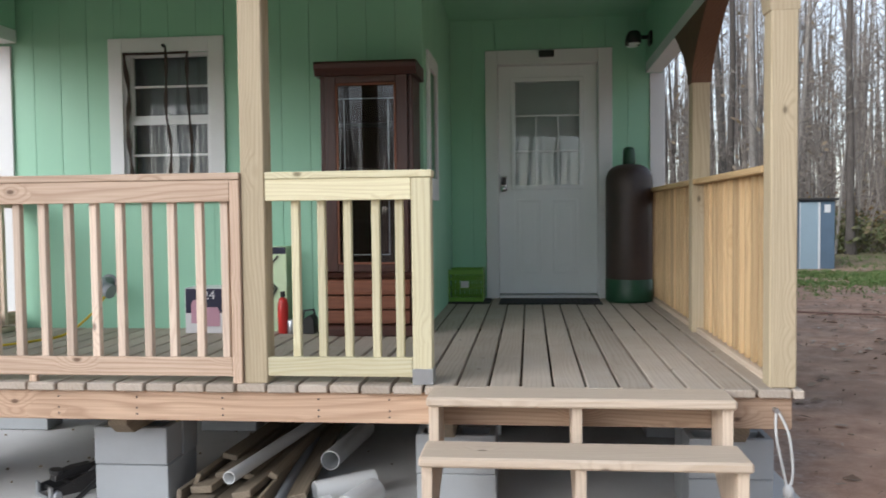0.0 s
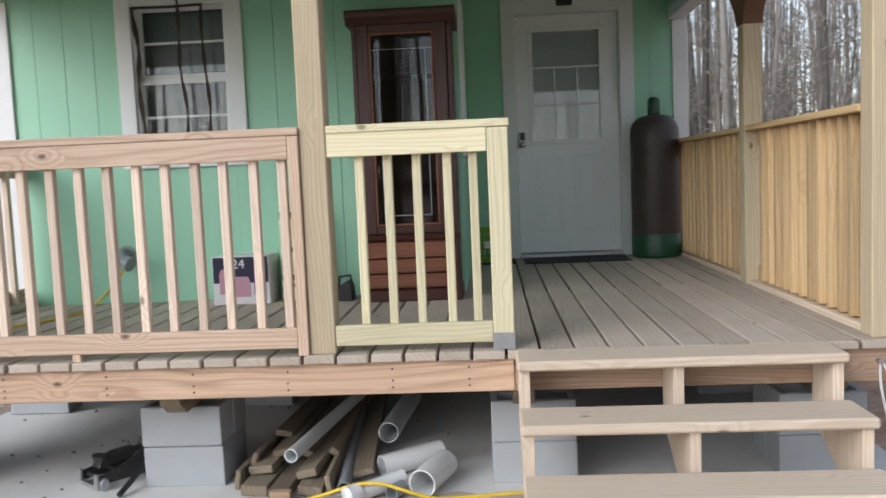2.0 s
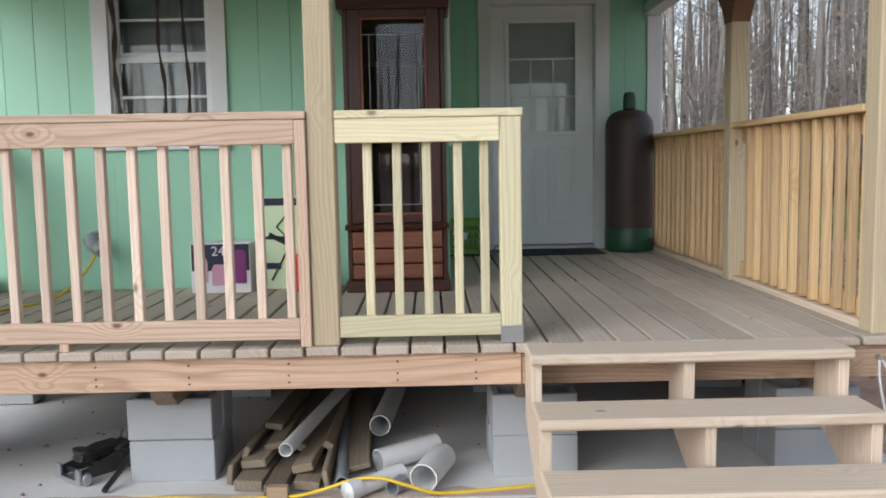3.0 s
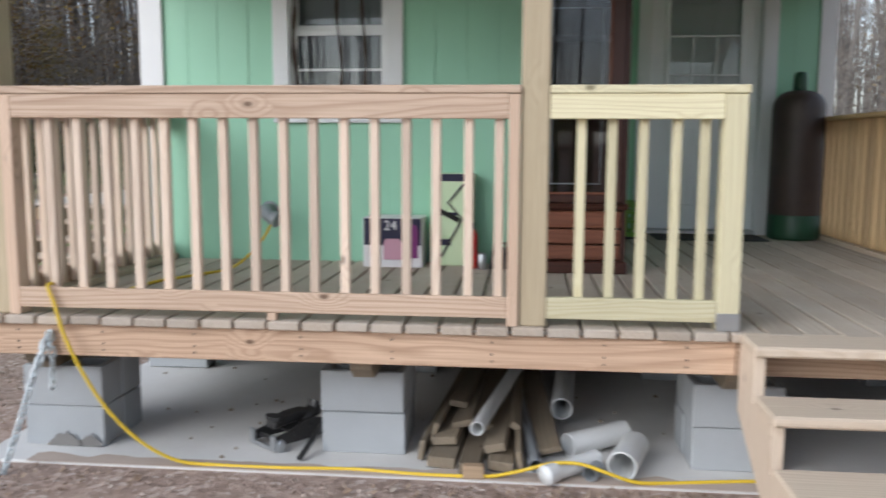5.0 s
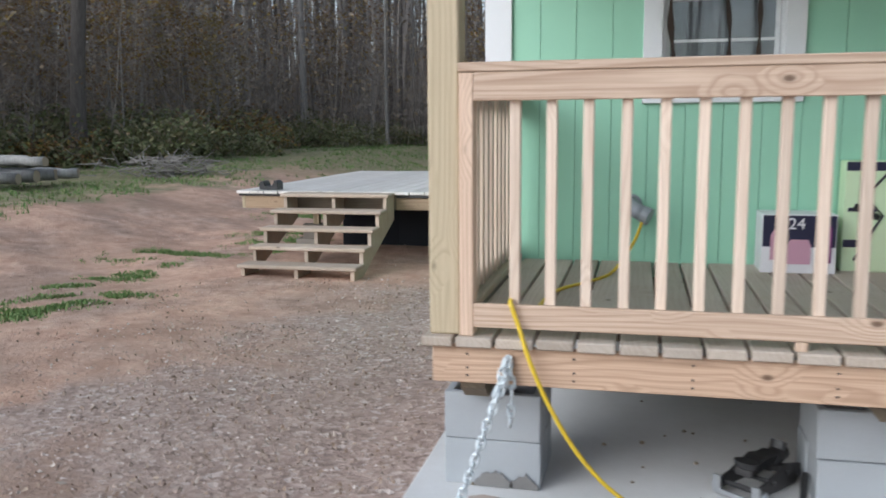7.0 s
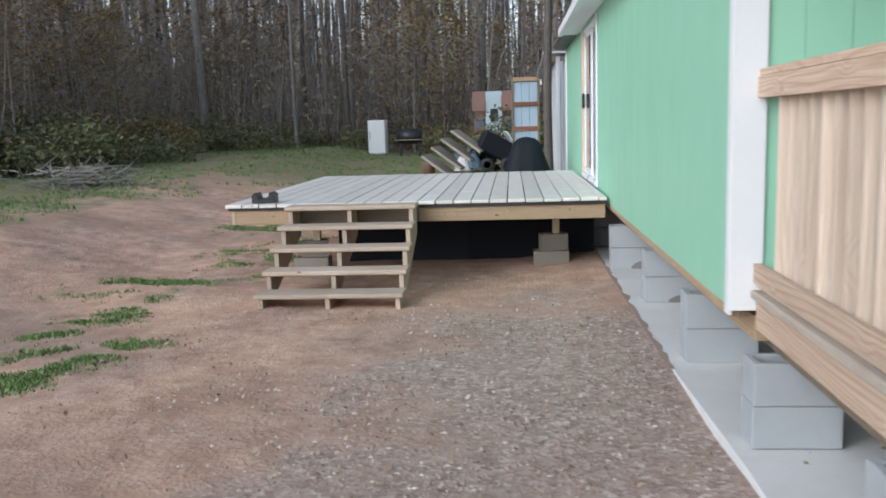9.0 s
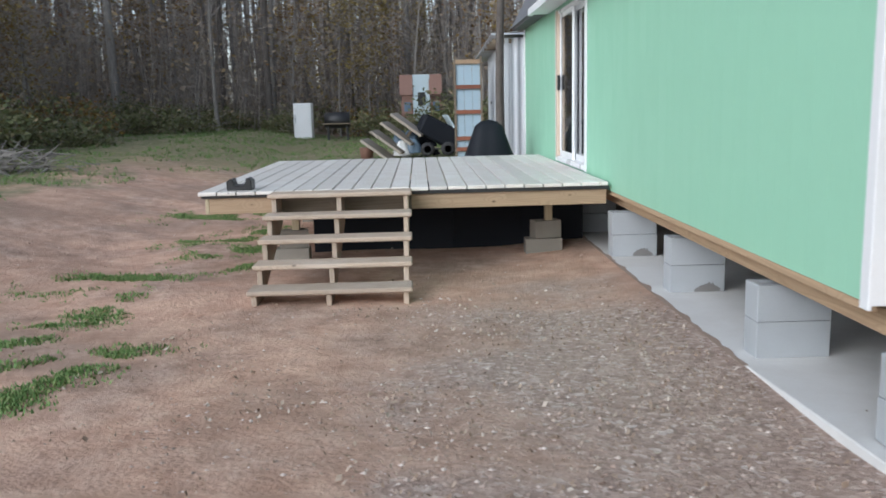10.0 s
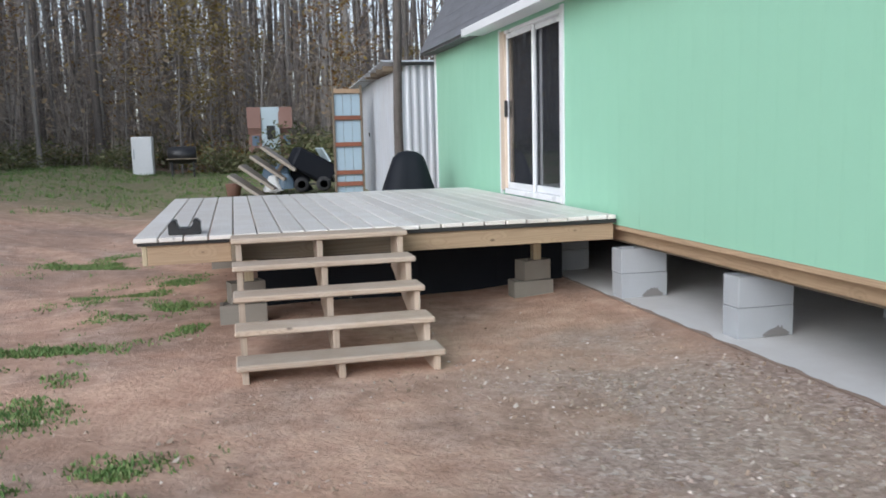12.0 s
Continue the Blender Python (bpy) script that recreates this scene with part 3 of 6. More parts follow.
lone("wall_skirt_north", box(-3.6, 1.21, 17.3, 17.33, -0.15, 0.60, 0), UNDER, "unseen dark boards added under the cabin to keep light out", "skirting", kind="structure")

# ---------------------------------------------------------------- porch deck
floor_1 = tagged(new("floor_1"), "weathered brown plank floor of the porch", "deck", kind="structure")
rim = floor_1
for x0, x1 in ((-3.735, -0.462), (-0.458, 1.165)):
    part("rim_board", box(x0, x1, 3.86, 3.898, 0.515, 0.660, 0.003), RIMPINK["x"], rim)
part("rim_board", box(-3.745, -3.707, 3.8995, 5.74, 0.515, 0.660, 0.003), PINK["y"], rim)
part("rim_board", box(1.127, 1.165, 3.90, 7.84, 0.515, 0.660, 0.003), PINK["y"], rim)
for nx in (-3.6, -3.2, -2.78, -2.3, -1.9, -1.47, -1.0, -0.66):
    for nz in (0.545, 0.575, 0.628):
        part("nail_head", tube([(nx, 3.8595, nz), (nx, 3.857, nz)], 0.005, 6), BLACK, rim)
seam = -0.344
k0 = -24
deck_x = [(max(seam + 0.150 * k, -3.775), min(seam + 0.150 * (k + 1), 1.215)) for k in range(k0, 11)]
rnd = random.Random(4)
for x0, x1 in deck_x:
    if x1 - x0 < 0.04:
        continue
    y1 = 5.765 if x1 < -0.72 else 7.85
    lift = rnd.uniform(-0.0015, 0.0015)
    part("deck_board", box(x0 + 0.0065, x1 - 0.0065, 3.825 + rnd.uniform(-0.006, 0.006), y1, 0.6615 + lift, 0.7 + lift, 0.005), DECK["y"], floor_1)


# ---------------------------------------------------------------- cabin walls with grooved siding
def siding(wall, axis, face, a0, a1, z0, z1, openings, out, pitch=0.2032, first=None, thick=0.016, gap=0.003):
    """Vertical planks on a wall's face; out is +1 or -1, the way the face looks. Openings are (a0, a1, z0, z1)."""
    edges = [a0]
    a = first if first is not None else a0 + pitch
    while a < a1 - 0.01:
        edges.append(a)
        a += pitch
    edges.append(a1)
    for e0, e1 in zip(edges, edges[1:]):
        pieces = []
        hits = [o for o in openings if o[0] < e1 and o[1] > e0]
        if not hits:
            pieces = [(e0, e1, z0, z1)]
        else:
            o = hits[0]
            if e0 < o[0]:
                pieces.append((e0, o[0], z0, z1))
            if e1 > o[1]:
                pieces.append((o[1], e1, z0, z1))
            m0, m1 = max(e0, o[0]), min(e1, o[1])
            if o[2] > z0:
                pieces.append((m0, m1, z0, o[2]))
            if o[3] < z1:
                pieces.append((m0, m1, o[3], z1))
        for p0, p1, q0, q1 in pieces:
            g0 = gap if p0 == e0 else 0
            g1 = gap if p1 == e1 else 0
            f0, f1 = (face, face - out * thick)
            lo, hi = min(f0, f1), max(f0, f1)
            if p1 - p0 < 0.02:
                continue
            if axis == "x":
                b = box(p0 + g0, p1 - g1, lo, hi, q0, q1, gap * 0.7)
            else:
                b = box(lo, hi, p0 + g0, p1 - g1, q0, q1, gap * 0.7)
            part("siding_plank", b, GREEN, wall)


def core(wall, pieces):
    """The wall's body behind its planks, butted round the openings."""
    for x0, x1, y0, y1, z0, z1 in pieces:
        part("wall_core", box(x0, x1, y0, y1, z0, z1, 0), GREEN, wall)


WX, EX = -3.848, 1.215
CEIL = 3.29
# wall with the window
wall_south = tagged(new("wall_south"), "mint green grooved panel wall with a white window", "wall", kind="structure")
WIN = (-2.885, -2.225, 1.69, 2.675)
core(wall_south, [(WX + 0.02, WIN[0], 5.787, 5.89, 0.61, CEIL), (WIN[1], -0.74, 5.787, 5.89, 0.61, CEIL),
                  (WIN[0], WIN[1], 5.787, 5.89, 0.61, WIN[2]), (WIN[0], WIN[1], 5.787, 5.89, WIN[3], CEIL)])
siding(wall_south, "x", 5.77, WX, -0.722, 0.61, CEIL, [WIN], -1, first=-3.755, gap=0.0014)
# return wall beside the door recess
wall_return = tagged(new("wall_return"), "mint green grooved panel wall beside the door recess", "wall", kind="structure")
RW = (6.02, 6.44, 1.75, 2.56)
core(wall_return, [(-0.85, -0.738, 5.892, RW[0], 0.61, CEIL), (-0.85, -0.738, RW[1], 7.95, 0.61, CEIL),
                   (-0.85, -0.738, RW[0], RW[1], 0.61, RW[2]), (-0.85, -0.738, RW[0], RW[1], RW[3], CEIL)])
siding(wall_return, "y", -0.722, 5.772, 7.858, 0.70, CEIL, [RW], 1, gap=0.001)
# door wall
wall_door = tagged(new("wall_door"), "mint green grooved panel wall round the white door", "wall", kind="structure")
DR = (-0.30, 0.65, 0.70, 2.885)
core(wall_door, [(-0.738, DR[0], 7.877, 7.98, 0.61, CEIL), (DR[1], EX - 0.02, 7.877, 7.98, 0.61, CEIL), (DR[0], DR[1], 7.877, 7.98, DR[3], CEIL)])
siding(wall_door, "x", 7.86, -0.722, EX, 0.70, CEIL, [DR], -1, gap=0.001)
# long side wall with the sliding door
wall_west = tagged(new("wall_west"), "long mint green grooved side wall of the cabin", "wall", kind="structure")
SD = (11.97, 13.97, 0.735, 2.70)
core(wall_west, [(WX + 0.017, -3.74, 5.892, SD[0], 0.61, 3.0), (WX + 0.017, -3.74, SD[1], 17.45, 0.61, 3.0),
                 (WX + 0.017, -3.74, SD[0], SD[1], 0.61, SD[2]), (WX + 0.017, -3.74, SD[0], SD[1], SD[3], 3.0)])
siding(wall_west, "y", WX, 5.79, 17.47, 0.605, 3.0, [SD], -1, gap=0.0006)
wall_east = tagged(new("wall_east"), "mint green side wall of the cabin", "wall", kind="structure")
core(wall_east, [(1.10, EX - 0.017, 7.98, 17.45, 0.61, 3.0)])
siding(wall_east, "y", EX, 7.86, 17.47, 0.605, 3.0, [], 1)
wall_north = tagged(new("wall_north"), "mint green end wall of the cabin", "wall", kind="structure")
core(wall_north, [(-3.74, 1.10, 17.35, 17.45, 0.61, 3.0)])
lone("partition", box(-3.74, 1.10, 10.4, 10.5, 0.70, 3.2, 0), DARKROOM, "dim inner partition wall", "wall", kind="structure")
lone("ceiling", box(-3.74, 1.10, 3.99, 17.34, CEIL, CEIL + 0.05, 0), GREEN, "green painted board ceiling over the porch", "ceiling", kind="structure")

# corner boards
for name, bm in (
        ("trim_1", box(WX - 0.012, -3.715, 5.748, 5.767, 0.60, 2.74, 0.003)),
        ("trim_2", box(WX - 0.022, WX - 0.003, 5.748, 5.822, 0.58, 2.80, 0.003)),
        ("trim_3", box(1.10, EX + 0.012, 7.836, 7.857, 0.70, 2.755, 0.003)),
        ("trim_4", box(WX - 0.022, WX - 0.003, 17.40, 17.48, 0.60, 2.80, 0.003)),
        ("trim_5", box(EX + 0.003, EX + 0.02, 7.84, 7.92, 0.60, 2.80, 0.003))):
    lone(name, bm, WHITE, "white painted corner board on the green wall", "trim", kind="structure")

# porch headers
for name, x0, x1, y1 in (("porch_header", -3.80, -3.66, 5.745), ("porch_header", 1.06, 1.20, 7.83)):
    h = thing(name, ((x0 + x1) / 2, 4.0, 2.755), "white beam under a green board at the porch's side", "beam", "porch beams")
    part("beam", box(x0, x1, 3.86, y1, 2.757, 2.85, 0.004), WHITE, h)
    part("upper_board", box(x0 + 0.003, x1 - 0.003, 3.86, y1, 2.851, CEIL - 0.002, 0), GREEN, h, "mint green board")
# front beam is out of view; its low edge is set to shade the wall top
h = thing("porch_header", (-1.3, 3.9, 2.755), "unseen white beam and green board at the porch's front, set low to shade the wall", "beam", "porch beams")
part("beam", box(-3.80, 1.20, 3.80, 3.855, 2.575, 2.73, 0.004), WHITE, h)
part("upper_board", box(-3.80, 1.20, 3.81, 3.85, 2.731, CEIL + 0.05, 0), GREEN, h, "mint green board")

# gambrel roof
roof = thing("roof", (-1.32, 10, 2.8), "grey shingled gambrel barn roof with a white eave board", "roof", kind="structure")
CX = (WX + EX) / 2
for s, nm in ((-1, "west"), (1, "east")):
    e = CX + s * (CX - WX + 0.20)
    kx = CX + s * 1.75
    zl = 2.79 if s < 0 else 3.06
    low = [(e, zl), (kx, 4.55), (kx + s * 0.06, 4.60), (e + s * 0.03, zl + 0.03)]
    part("lower_slope", prism(low, "y", 3.6, 17.62), SHINGLE, roof)
    up = [(kx, 4.56), (CX, 5.35), (CX, 5.42), (kx + s * 0.06, 4.62)]
    part("upper_slope", prism(up, "y", 3.6, 17.62), SHINGLE, roof)
for gy in (3.80, 17.36):
    part("gable", prism([(WX + 0.05, 2.95 if gy > 5 else CEIL + 0.06), (EX - 0.05, 2.95 if gy > 5 else CEIL + 0.06), (CX + 1.72, 4.5), (CX, 5.33), (CX - 1.72, 4.5)], "y", gy, gy + 0.06), GREEN, roof)
course = bmesh.new()
for i in range(11):
    f0, f1 = i / 11.0, (i + 1) / 11.0
    ex0 = WX - 0.23 + (CX - 1.75 - 0.05 - WX + 0.23) * f0
    ex1 = WX - 0.23 + (CX - 1.75 - 0.05 - WX + 0.23) * f1
    z0, z1 = 2.805 + 1.79 * f0, 2.805 + 1.79 * f1
    prism([(ex0 - 0.012, z0), (ex0 + 0.0, z0 - 0.002), (ex1 - 0.0, z1), (ex1 - 0.004, z1 + 0.004)], "y", 3.6, 17.62, 0, course)
part("shingle_courses", course, SHINGLE, roof, kind="stuff")
part("soffit", box(WX - 0.20, WX - 0.002, 3.62, 17.6, 2.775, 2.79, 0), SHINGLE, roof, "dark shaded soffit")
part("eave_board", box(WX - 0.30, WX - 0.235, 9.2, 14.75, 2.735, 2.835, 0.004), WHITE, roof, "white painted eave board")
part("eave_return", box(WX - 0.236, WX - 0.004, 9.2, 14.75, 2.755, 2.774, 0.002), WHITE, roof, "white soffit board")


# ---------------------------------------------------------------- door, windows
def door_main():
    d = tagged(new("door_1"), "white panelled entrance door with a nine-pane light, shut", "door", kind="structure")
    y = 7.90
    # casing
    part("casing", box(-0.40, DR[0] + 0.012, 7.835, 7.858, 0.70, 3.0, 0.004), WHITE, d)
    part("casing", box(DR[1] - 0.012, 0.763, 7.835, 7.858, 0.70, 3.0, 0.004), WHITE, d)
    part("casing", box(DR[0] + 0.0122, DR[1] - 0.0122, 7.835, 7.858, 2.872, 3.0, 0.004), WHITE, d)
    part("jamb", box(DR[0] + 0.001, DR[0] + 0.02, 7.86, 7.97, 0.715, 2.883, 0.002), WHITE, d)
    part("jamb", box(DR[1] - 0.02, DR[1] - 0.001, 7.86, 7.97, 0.715, 2.883, 0.002), WHITE, d)
    part("jamb", box(DR[0] + 0.021, DR[1] - 0.021, 7.86, 7.97, 2.866, 2.883, 0.002), WHITE, d)
    part("sill", box(DR[0] + 0.021, DR[1] - 0.021, 7.80, 7.97, 0.702, 0.735, 0.004), STEEL, d, "bright metal sill")
    x0, x1, z0, z1 = -0.278, 0.628, 0.742, 2.862
    lx0, lx1, lz0, lz1 = -0.135, 0.475, 1.745, 2.725
    leaf = part("leaf", box(x0, lx0, y, y + 0.044, z0, z1, 0.002), DOORWHITE, d)
    part("stile", box(lx1, x1, y, y + 0.044, z0, z1, 0.002), DOORWHITE, leaf)
    part("rail", box(lx0 + 0.0003, lx1 - 0.0003, y + 0.0002, y + 0.044, lz1, z1, 0), DOORWHITE, leaf)
    part("lower_leaf", box(lx0 + 0.0003, lx1 - 0.0003, y + 0.0002, y + 0.044, z0, lz0, 0), DOORWHITE, leaf)
    for p0, p1 in ((-0.11, 0.12), (0.22, 0.45)):
        fr = bmesh.new()
        for a0, a1, c0, c1 in ((p0, p1, 1.60, 1.625), (p0, p1, 0.93, 0.955), (p0, p0 + 0.025, 0.9552, 1.5998), (p1 - 0.025, p1, 0.9552, 1.5998)):
            box(a0, a1, y - 0.008, y + 0.001, c0, c1, 0.003, fr)
        part("panel_moulding", fr, DOORWHITE, leaf)
        part("panel", box(p0 + 0.06, p1 - 0.06, y - 0.006, y + 0.001, 1.01, 1.545, 0.005), DOORWHITE, leaf)
    lf = bmesh.new()
    for a0, a1, c0, c1 in ((lx0 - 0.03, lx1 + 0.03, lz1 - 0.01, lz1 + 0.03), (lx0 - 0.03, lx1 + 0.03, lz0 - 0.03, lz0 + 0.01), (lx0 - 0.03, lx0 + 0.01, lz0 + 0.0102, lz1 - 0.0102), (lx1 - 0.01, lx1 + 0.03, lz0 + 0.0102, lz1 - 0.0102)):
        box(a0, a1, y - 0.012, y - 0.0005, c0, c1, 0.004, lf)
    part("light_frame", lf, DOORWHITE, leaf)
    g = part("pane", box(lx0, lx1, y + 0.012, y + 0.018, lz0, lz1, 0), GLASS, leaf, "clear glass over a pale blind")
    for i in (1, 2):
        xx = lx0 + (lx1 - lx0) * i / 3
        part("muntin", box(xx - 0.008, xx + 0.008, y - 0.002, y + 0.011, lz0 + 0.01, 2.40, 0.002), DOORWHITE, leaf)
    for zz in (2.07, 2.40):
        part("muntin", box(lx0 + 0.01, lx1 - 0.01, y - 0.003, y + 0.010, zz - 0.008, zz + 0.008, 0.002), DOORWHITE, leaf)
    part("blind", box(lx0 + 0.0004, lx1 - 0.0004, y + 0.028, y + 0.034, lz0 + 0.0004, lz1 - 0.0004, 0), BLIND, leaf, "pale grey blind")
    lock = part("keypad_lock", box(-0.268, -0.205, y - 0.03, y - 0.0005, 1.70, 1.84, 0.008), CHROME, leaf, "satin metal keypad lock")
    part("keypad", box(-0.258, -0.215, y - 0.034, y - 0.0305, 1.76, 1.83, 0.001), BLACK, lock)
    part("knob", tube([(-0.237, y - 0.031, 1.725), (-0.237, y - 0.055, 1.725), (-0.237, y - 0.056, 1.725), (-0.237, y - 0.08, 1.725), (-0.237, y - 0.088, 1.725)], [0.012, 0.012, 0.026, 0.028, 0.02], 14), CHROME, leaf, "satin metal door knob", True)
    # small dark sensor over the door
    lone("door_sensor", box(0.095, 0.235, 7.80, 7.834, 2.925, 2.985, 0.006), BLACK, "small black sensor box above the door", "sensor")


door_main()


def window_unit(name, x0, x1, z0, z1, y, label):
    """A double-hung window in a wall that looks to -y."""
    w = tagged(new(name), label, "window", kind="structure")
    ox0, ox1, oz0, oz1 = -2.978, -2.13, 1.60, 2.767
    part("window_frame", box(ox0, x0 + 0.012, y - 0.025, y - 0.002, oz0 + 0.09, oz1, 0.003), WHITE, w)
    part("window_frame", box(x1 - 0.012, ox1, y - 0.025, y - 0.002, oz0 + 0.09, oz1, 0.003), WHITE, w)
    part("window_frame", box(x0 + 0.0123, x1 - 0.0123, y - 0.025, y - 0.002, z1 - 0.012, oz1, 0.003), WHITE, w)
    part("window_sill", box(ox0 - 0.0, ox1 + 0.0, y - 0.032, y - 0.002, oz0, oz0 + 0.0895, 0.004), WHITE, w)
    for a0, a1 in ((x0 + 0.001, x0 + 0.03), (x1 - 0.03, x1 - 0.001)):
        part("jamb", box(a0, a1, y + 0.001, y + 0.10, z0 + 0.001, z1 - 0.001, 0), VINYL, w)
    mid = 2.192
    for (s0, s1, yy) in ((z0 + 0.001, mid - 0.0, y + 0.040), (mid + 0.0005, z1 - 0.001, y + 0.065)):
        sash = part("sash", box(x0 + 0.031, x1 - 0.031, yy, yy + 0.024, s1 - 0.032, s1, 0.002), VINYL, w)
        part("sash_rail", box(x0 + 0.031, x1 - 0.031, yy, yy + 0.024, s0, s0 + 0.035, 0.002), VINYL, sash)
        for a0, a1 in ((x0 + 0.031, x0 + 0.055), (x1 - 0.055, x1 - 0.031)):
            part("sash_stile", box(a0, a1, yy, yy + 0.024, s0 + 0.0352, s1 - 0.0322, 0.002), VINYL, sash)
        zz = (s0 + s1) / 2
        part("muntin", box(x0 + 0.0552, x1 - 0.0552, yy - 0.001, yy + 0.009, zz - 0.008, zz + 0.008, 0.001), VINYL, sash)
        part("pane", box(x0 + 0.0552, x1 - 0.0552, yy + 0.0102, yy + 0.0142, s0 + 0.0352, s1 - 0.0322, 0), GLASS, sash)
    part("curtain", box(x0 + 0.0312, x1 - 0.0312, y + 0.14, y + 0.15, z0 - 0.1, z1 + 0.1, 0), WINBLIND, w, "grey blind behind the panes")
    return w


window_unit("window_1", WIN[0], WIN[1], WIN[2], WIN[3], 5.77, "white double-hung window with dark brown straps hanging over it")
straps = thing("hanging_straps", (-2.5, 5.73, 2.72), "dark brown webbing straps hanging from a nail over the window", "straps")
for sx, z1, sway, wd in ((-2.845, 2.655, 0.02, 0.036), (-2.555, 2.69, 0.02, 0.028), (-2.395, 2.65, 0.012, 0.028)):
    b = bmesh.new()
    n = 22
    prev = None
    for i in range(n + 1):
        z = z1 - (z1 - 1.72) * i / n
        cx = sx + sway * math.sin(i * 0.42 + sx * 7) * 0.5 + 0.03 * i / n
        hw = wd / 2 * (0.75 + 0.3 * math.sin(i * 1.1 + sx * 3))
        yy = 5.738 - 0.006 * math.sin(i * 0.7)
        ring = [b.verts.new((cx - hw, yy, z)), b.verts.new((cx + hw, yy - 0.004, z)), b.verts.new((cx + hw, yy + 0.003, z)), b.verts.new((cx - hw, yy + 0.004, z))]
        if prev:
            for k in range(4):
                b.faces.new((prev[k], prev[(k + 1) % 4], ring[(k + 1) % 4], ring[k]))
        prev = ring
    bmesh.ops.recalc_face_normals(b, faces=b.faces[:])
    part("strap", b, STRAP, straps)
part("nail", tube([(-2.555, 5.744, 2.70), (-2.555, 5.715, 2.705)], 0.012, 8), BLACK, straps)
part("cross_bar", tube([(-2.86, 5.735, 2.655), (-2.6, 5.733, 2.65), (-2.38, 5.735, 2.655)], 0.009, 8), STRAP, straps)

# narrow window on the return wall
w2 = tagged(new("window_2"), "narrow white framed window on the return wall", "window", kind="structure")
x = -0.722
part("window_frame", box(x + 0.002, x + 0.024, RW[0] - 0.09, RW[0] + 0.01, 1.60, 2.66, 0.003), WHITE, w2)
part("window_frame", box(x + 0.002, x + 0.024, RW[1] - 0.01, RW[1] + 0.09, 1.60, 2.66, 0.003), WHITE, w2)
part("window_frame", box(x + 0.002, x + 0.024, RW[0] + 0.0102, RW[1] - 0.0102, RW[3] - 0.01, 2.66, 0.003), WHITE, w2)
part("window_sill", box(x + 0.002, x + 0.03, RW[0] + 0.0102, RW[1] - 0.0102, 1.60, RW[2] + 0.01, 0.003), WHITE, w2)
part("pane", box(x - 0.06, x - 0.055, RW[0], RW[1], RW[2], RW[3], 0), GLASS, w2)
part("meeting_rail", box(x - 0.05, x - 0.02, RW[0], RW[1], 2.14, 2.17, 0.002), VINYL, w2)


def sliding_door():
    d = tagged(new("door_2"), "white framed sliding glass door, shut, onto the rear deck", "door", kind="structure")
    y0, y1, z0, z1 = SD
    x = WX
    part("casing", box(x - 0.022, x - 0.003, y0 - 0.075, y0 + 0.02, z0 - 0.03, z1 + 0.03, 0.003), WHITE, d)
    part("casing", box(x - 0.022, x - 0.003, y1 - 0.02, y1 + 0.06, z0 - 0.03, z1 + 0.03, 0.003), WHITE, d)
    part("jamb", box(x - 0.03, x + 0.10, y1 - 0.17, y1 - 0.021, z0 + 0.02, z1 - 0.001, 0.003), STEP["z"], d, "raw pale timber filler jamb")
    part("jamb", box(x - 0.02, x + 0.10, y0 + 0.001, y0 + 0.03, z0 + 0.05, z1 - 0.001, 0.003), VINYL, d)
    part("head", box(x - 0.02, x + 0.10, y0 + 0.031, y1 - 0.171, z1 - 0.04, z1 - 0.001, 0.003), VINYL, d)
    part("track", box(x - 0.035, x + 0.10, y0 + 0.001, y1 - 0.171, z0 - 0.02, z0 + 0.045, 0.004), VINYL, d)
    ym = (y0 + y1 - 0.14) / 2
    for a0, a1, xx in ((y0 + 0.031, ym + 0.03, x + 0.05), (ym - 0.03, y1 - 0.172, x + 0.005)):
        leaf = part("leaf", box(xx, xx + 0.035, a0, a0 + 0.024, z0 + 0.046, z1 - 0.041, 0.003), VINYL, d)
        part("stile", box(xx, xx + 0.035, a1 - 0.024, a1, z0 + 0.046, z1 - 0.041, 0.003), VINYL, leaf)
        part("rail", box(xx, xx + 0.035, a0 + 0.0242, a1 - 0.0242, z0 + 0.046, z0 + 0.12, 0.003), VINYL, leaf)
        part("rail", box(xx, xx + 0.035, a0 + 0.0242, a1 - 0.0242, z1 - 0.10, z1 - 0.041, 0.003), VINYL, leaf)
        part("pane", box(xx + 0.014, xx + 0.02, a0 + 0.0242, a1 - 0.0242, z0 + 0.1202, z1 - 0.1002, 0), SMOKED, leaf, "dark reflecting glass")
    part("door_handle", box(x - 0.035, x + 0.004, y1 - 0.215, y1 - 0.185, 1.66, 1.86, 0.006), BLACK, d, "black pull handle")
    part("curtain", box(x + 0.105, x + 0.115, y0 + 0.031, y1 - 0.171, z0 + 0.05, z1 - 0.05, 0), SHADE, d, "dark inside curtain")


sliding_door()

# ---------------------------------------------------------------- porch posts and rails
def post(x0, x1, y0, y1, z1, label="square pine porch post with knots and checks"):
    t = thing("porch_post", ((x0 + x1) / 2, (y0 + y1) / 2, 0.70), label, "post", "porch posts")
    part("shaft", box(x0, x1, y0, y1, 0.7, z1, 0.006), POST["z"], t)
    return t


P1 = post(-3.745, -3.628, 3.862, 3.98, 2.756)
P2 = post(-1.362, -1.245, 3.862, 3.98, 2.756)
P3 = post(1.068, 1.186, 3.866, 3.985, 2.756)
P4 = post(1.058, 1.172, 5.62, 5.74, 2.756)


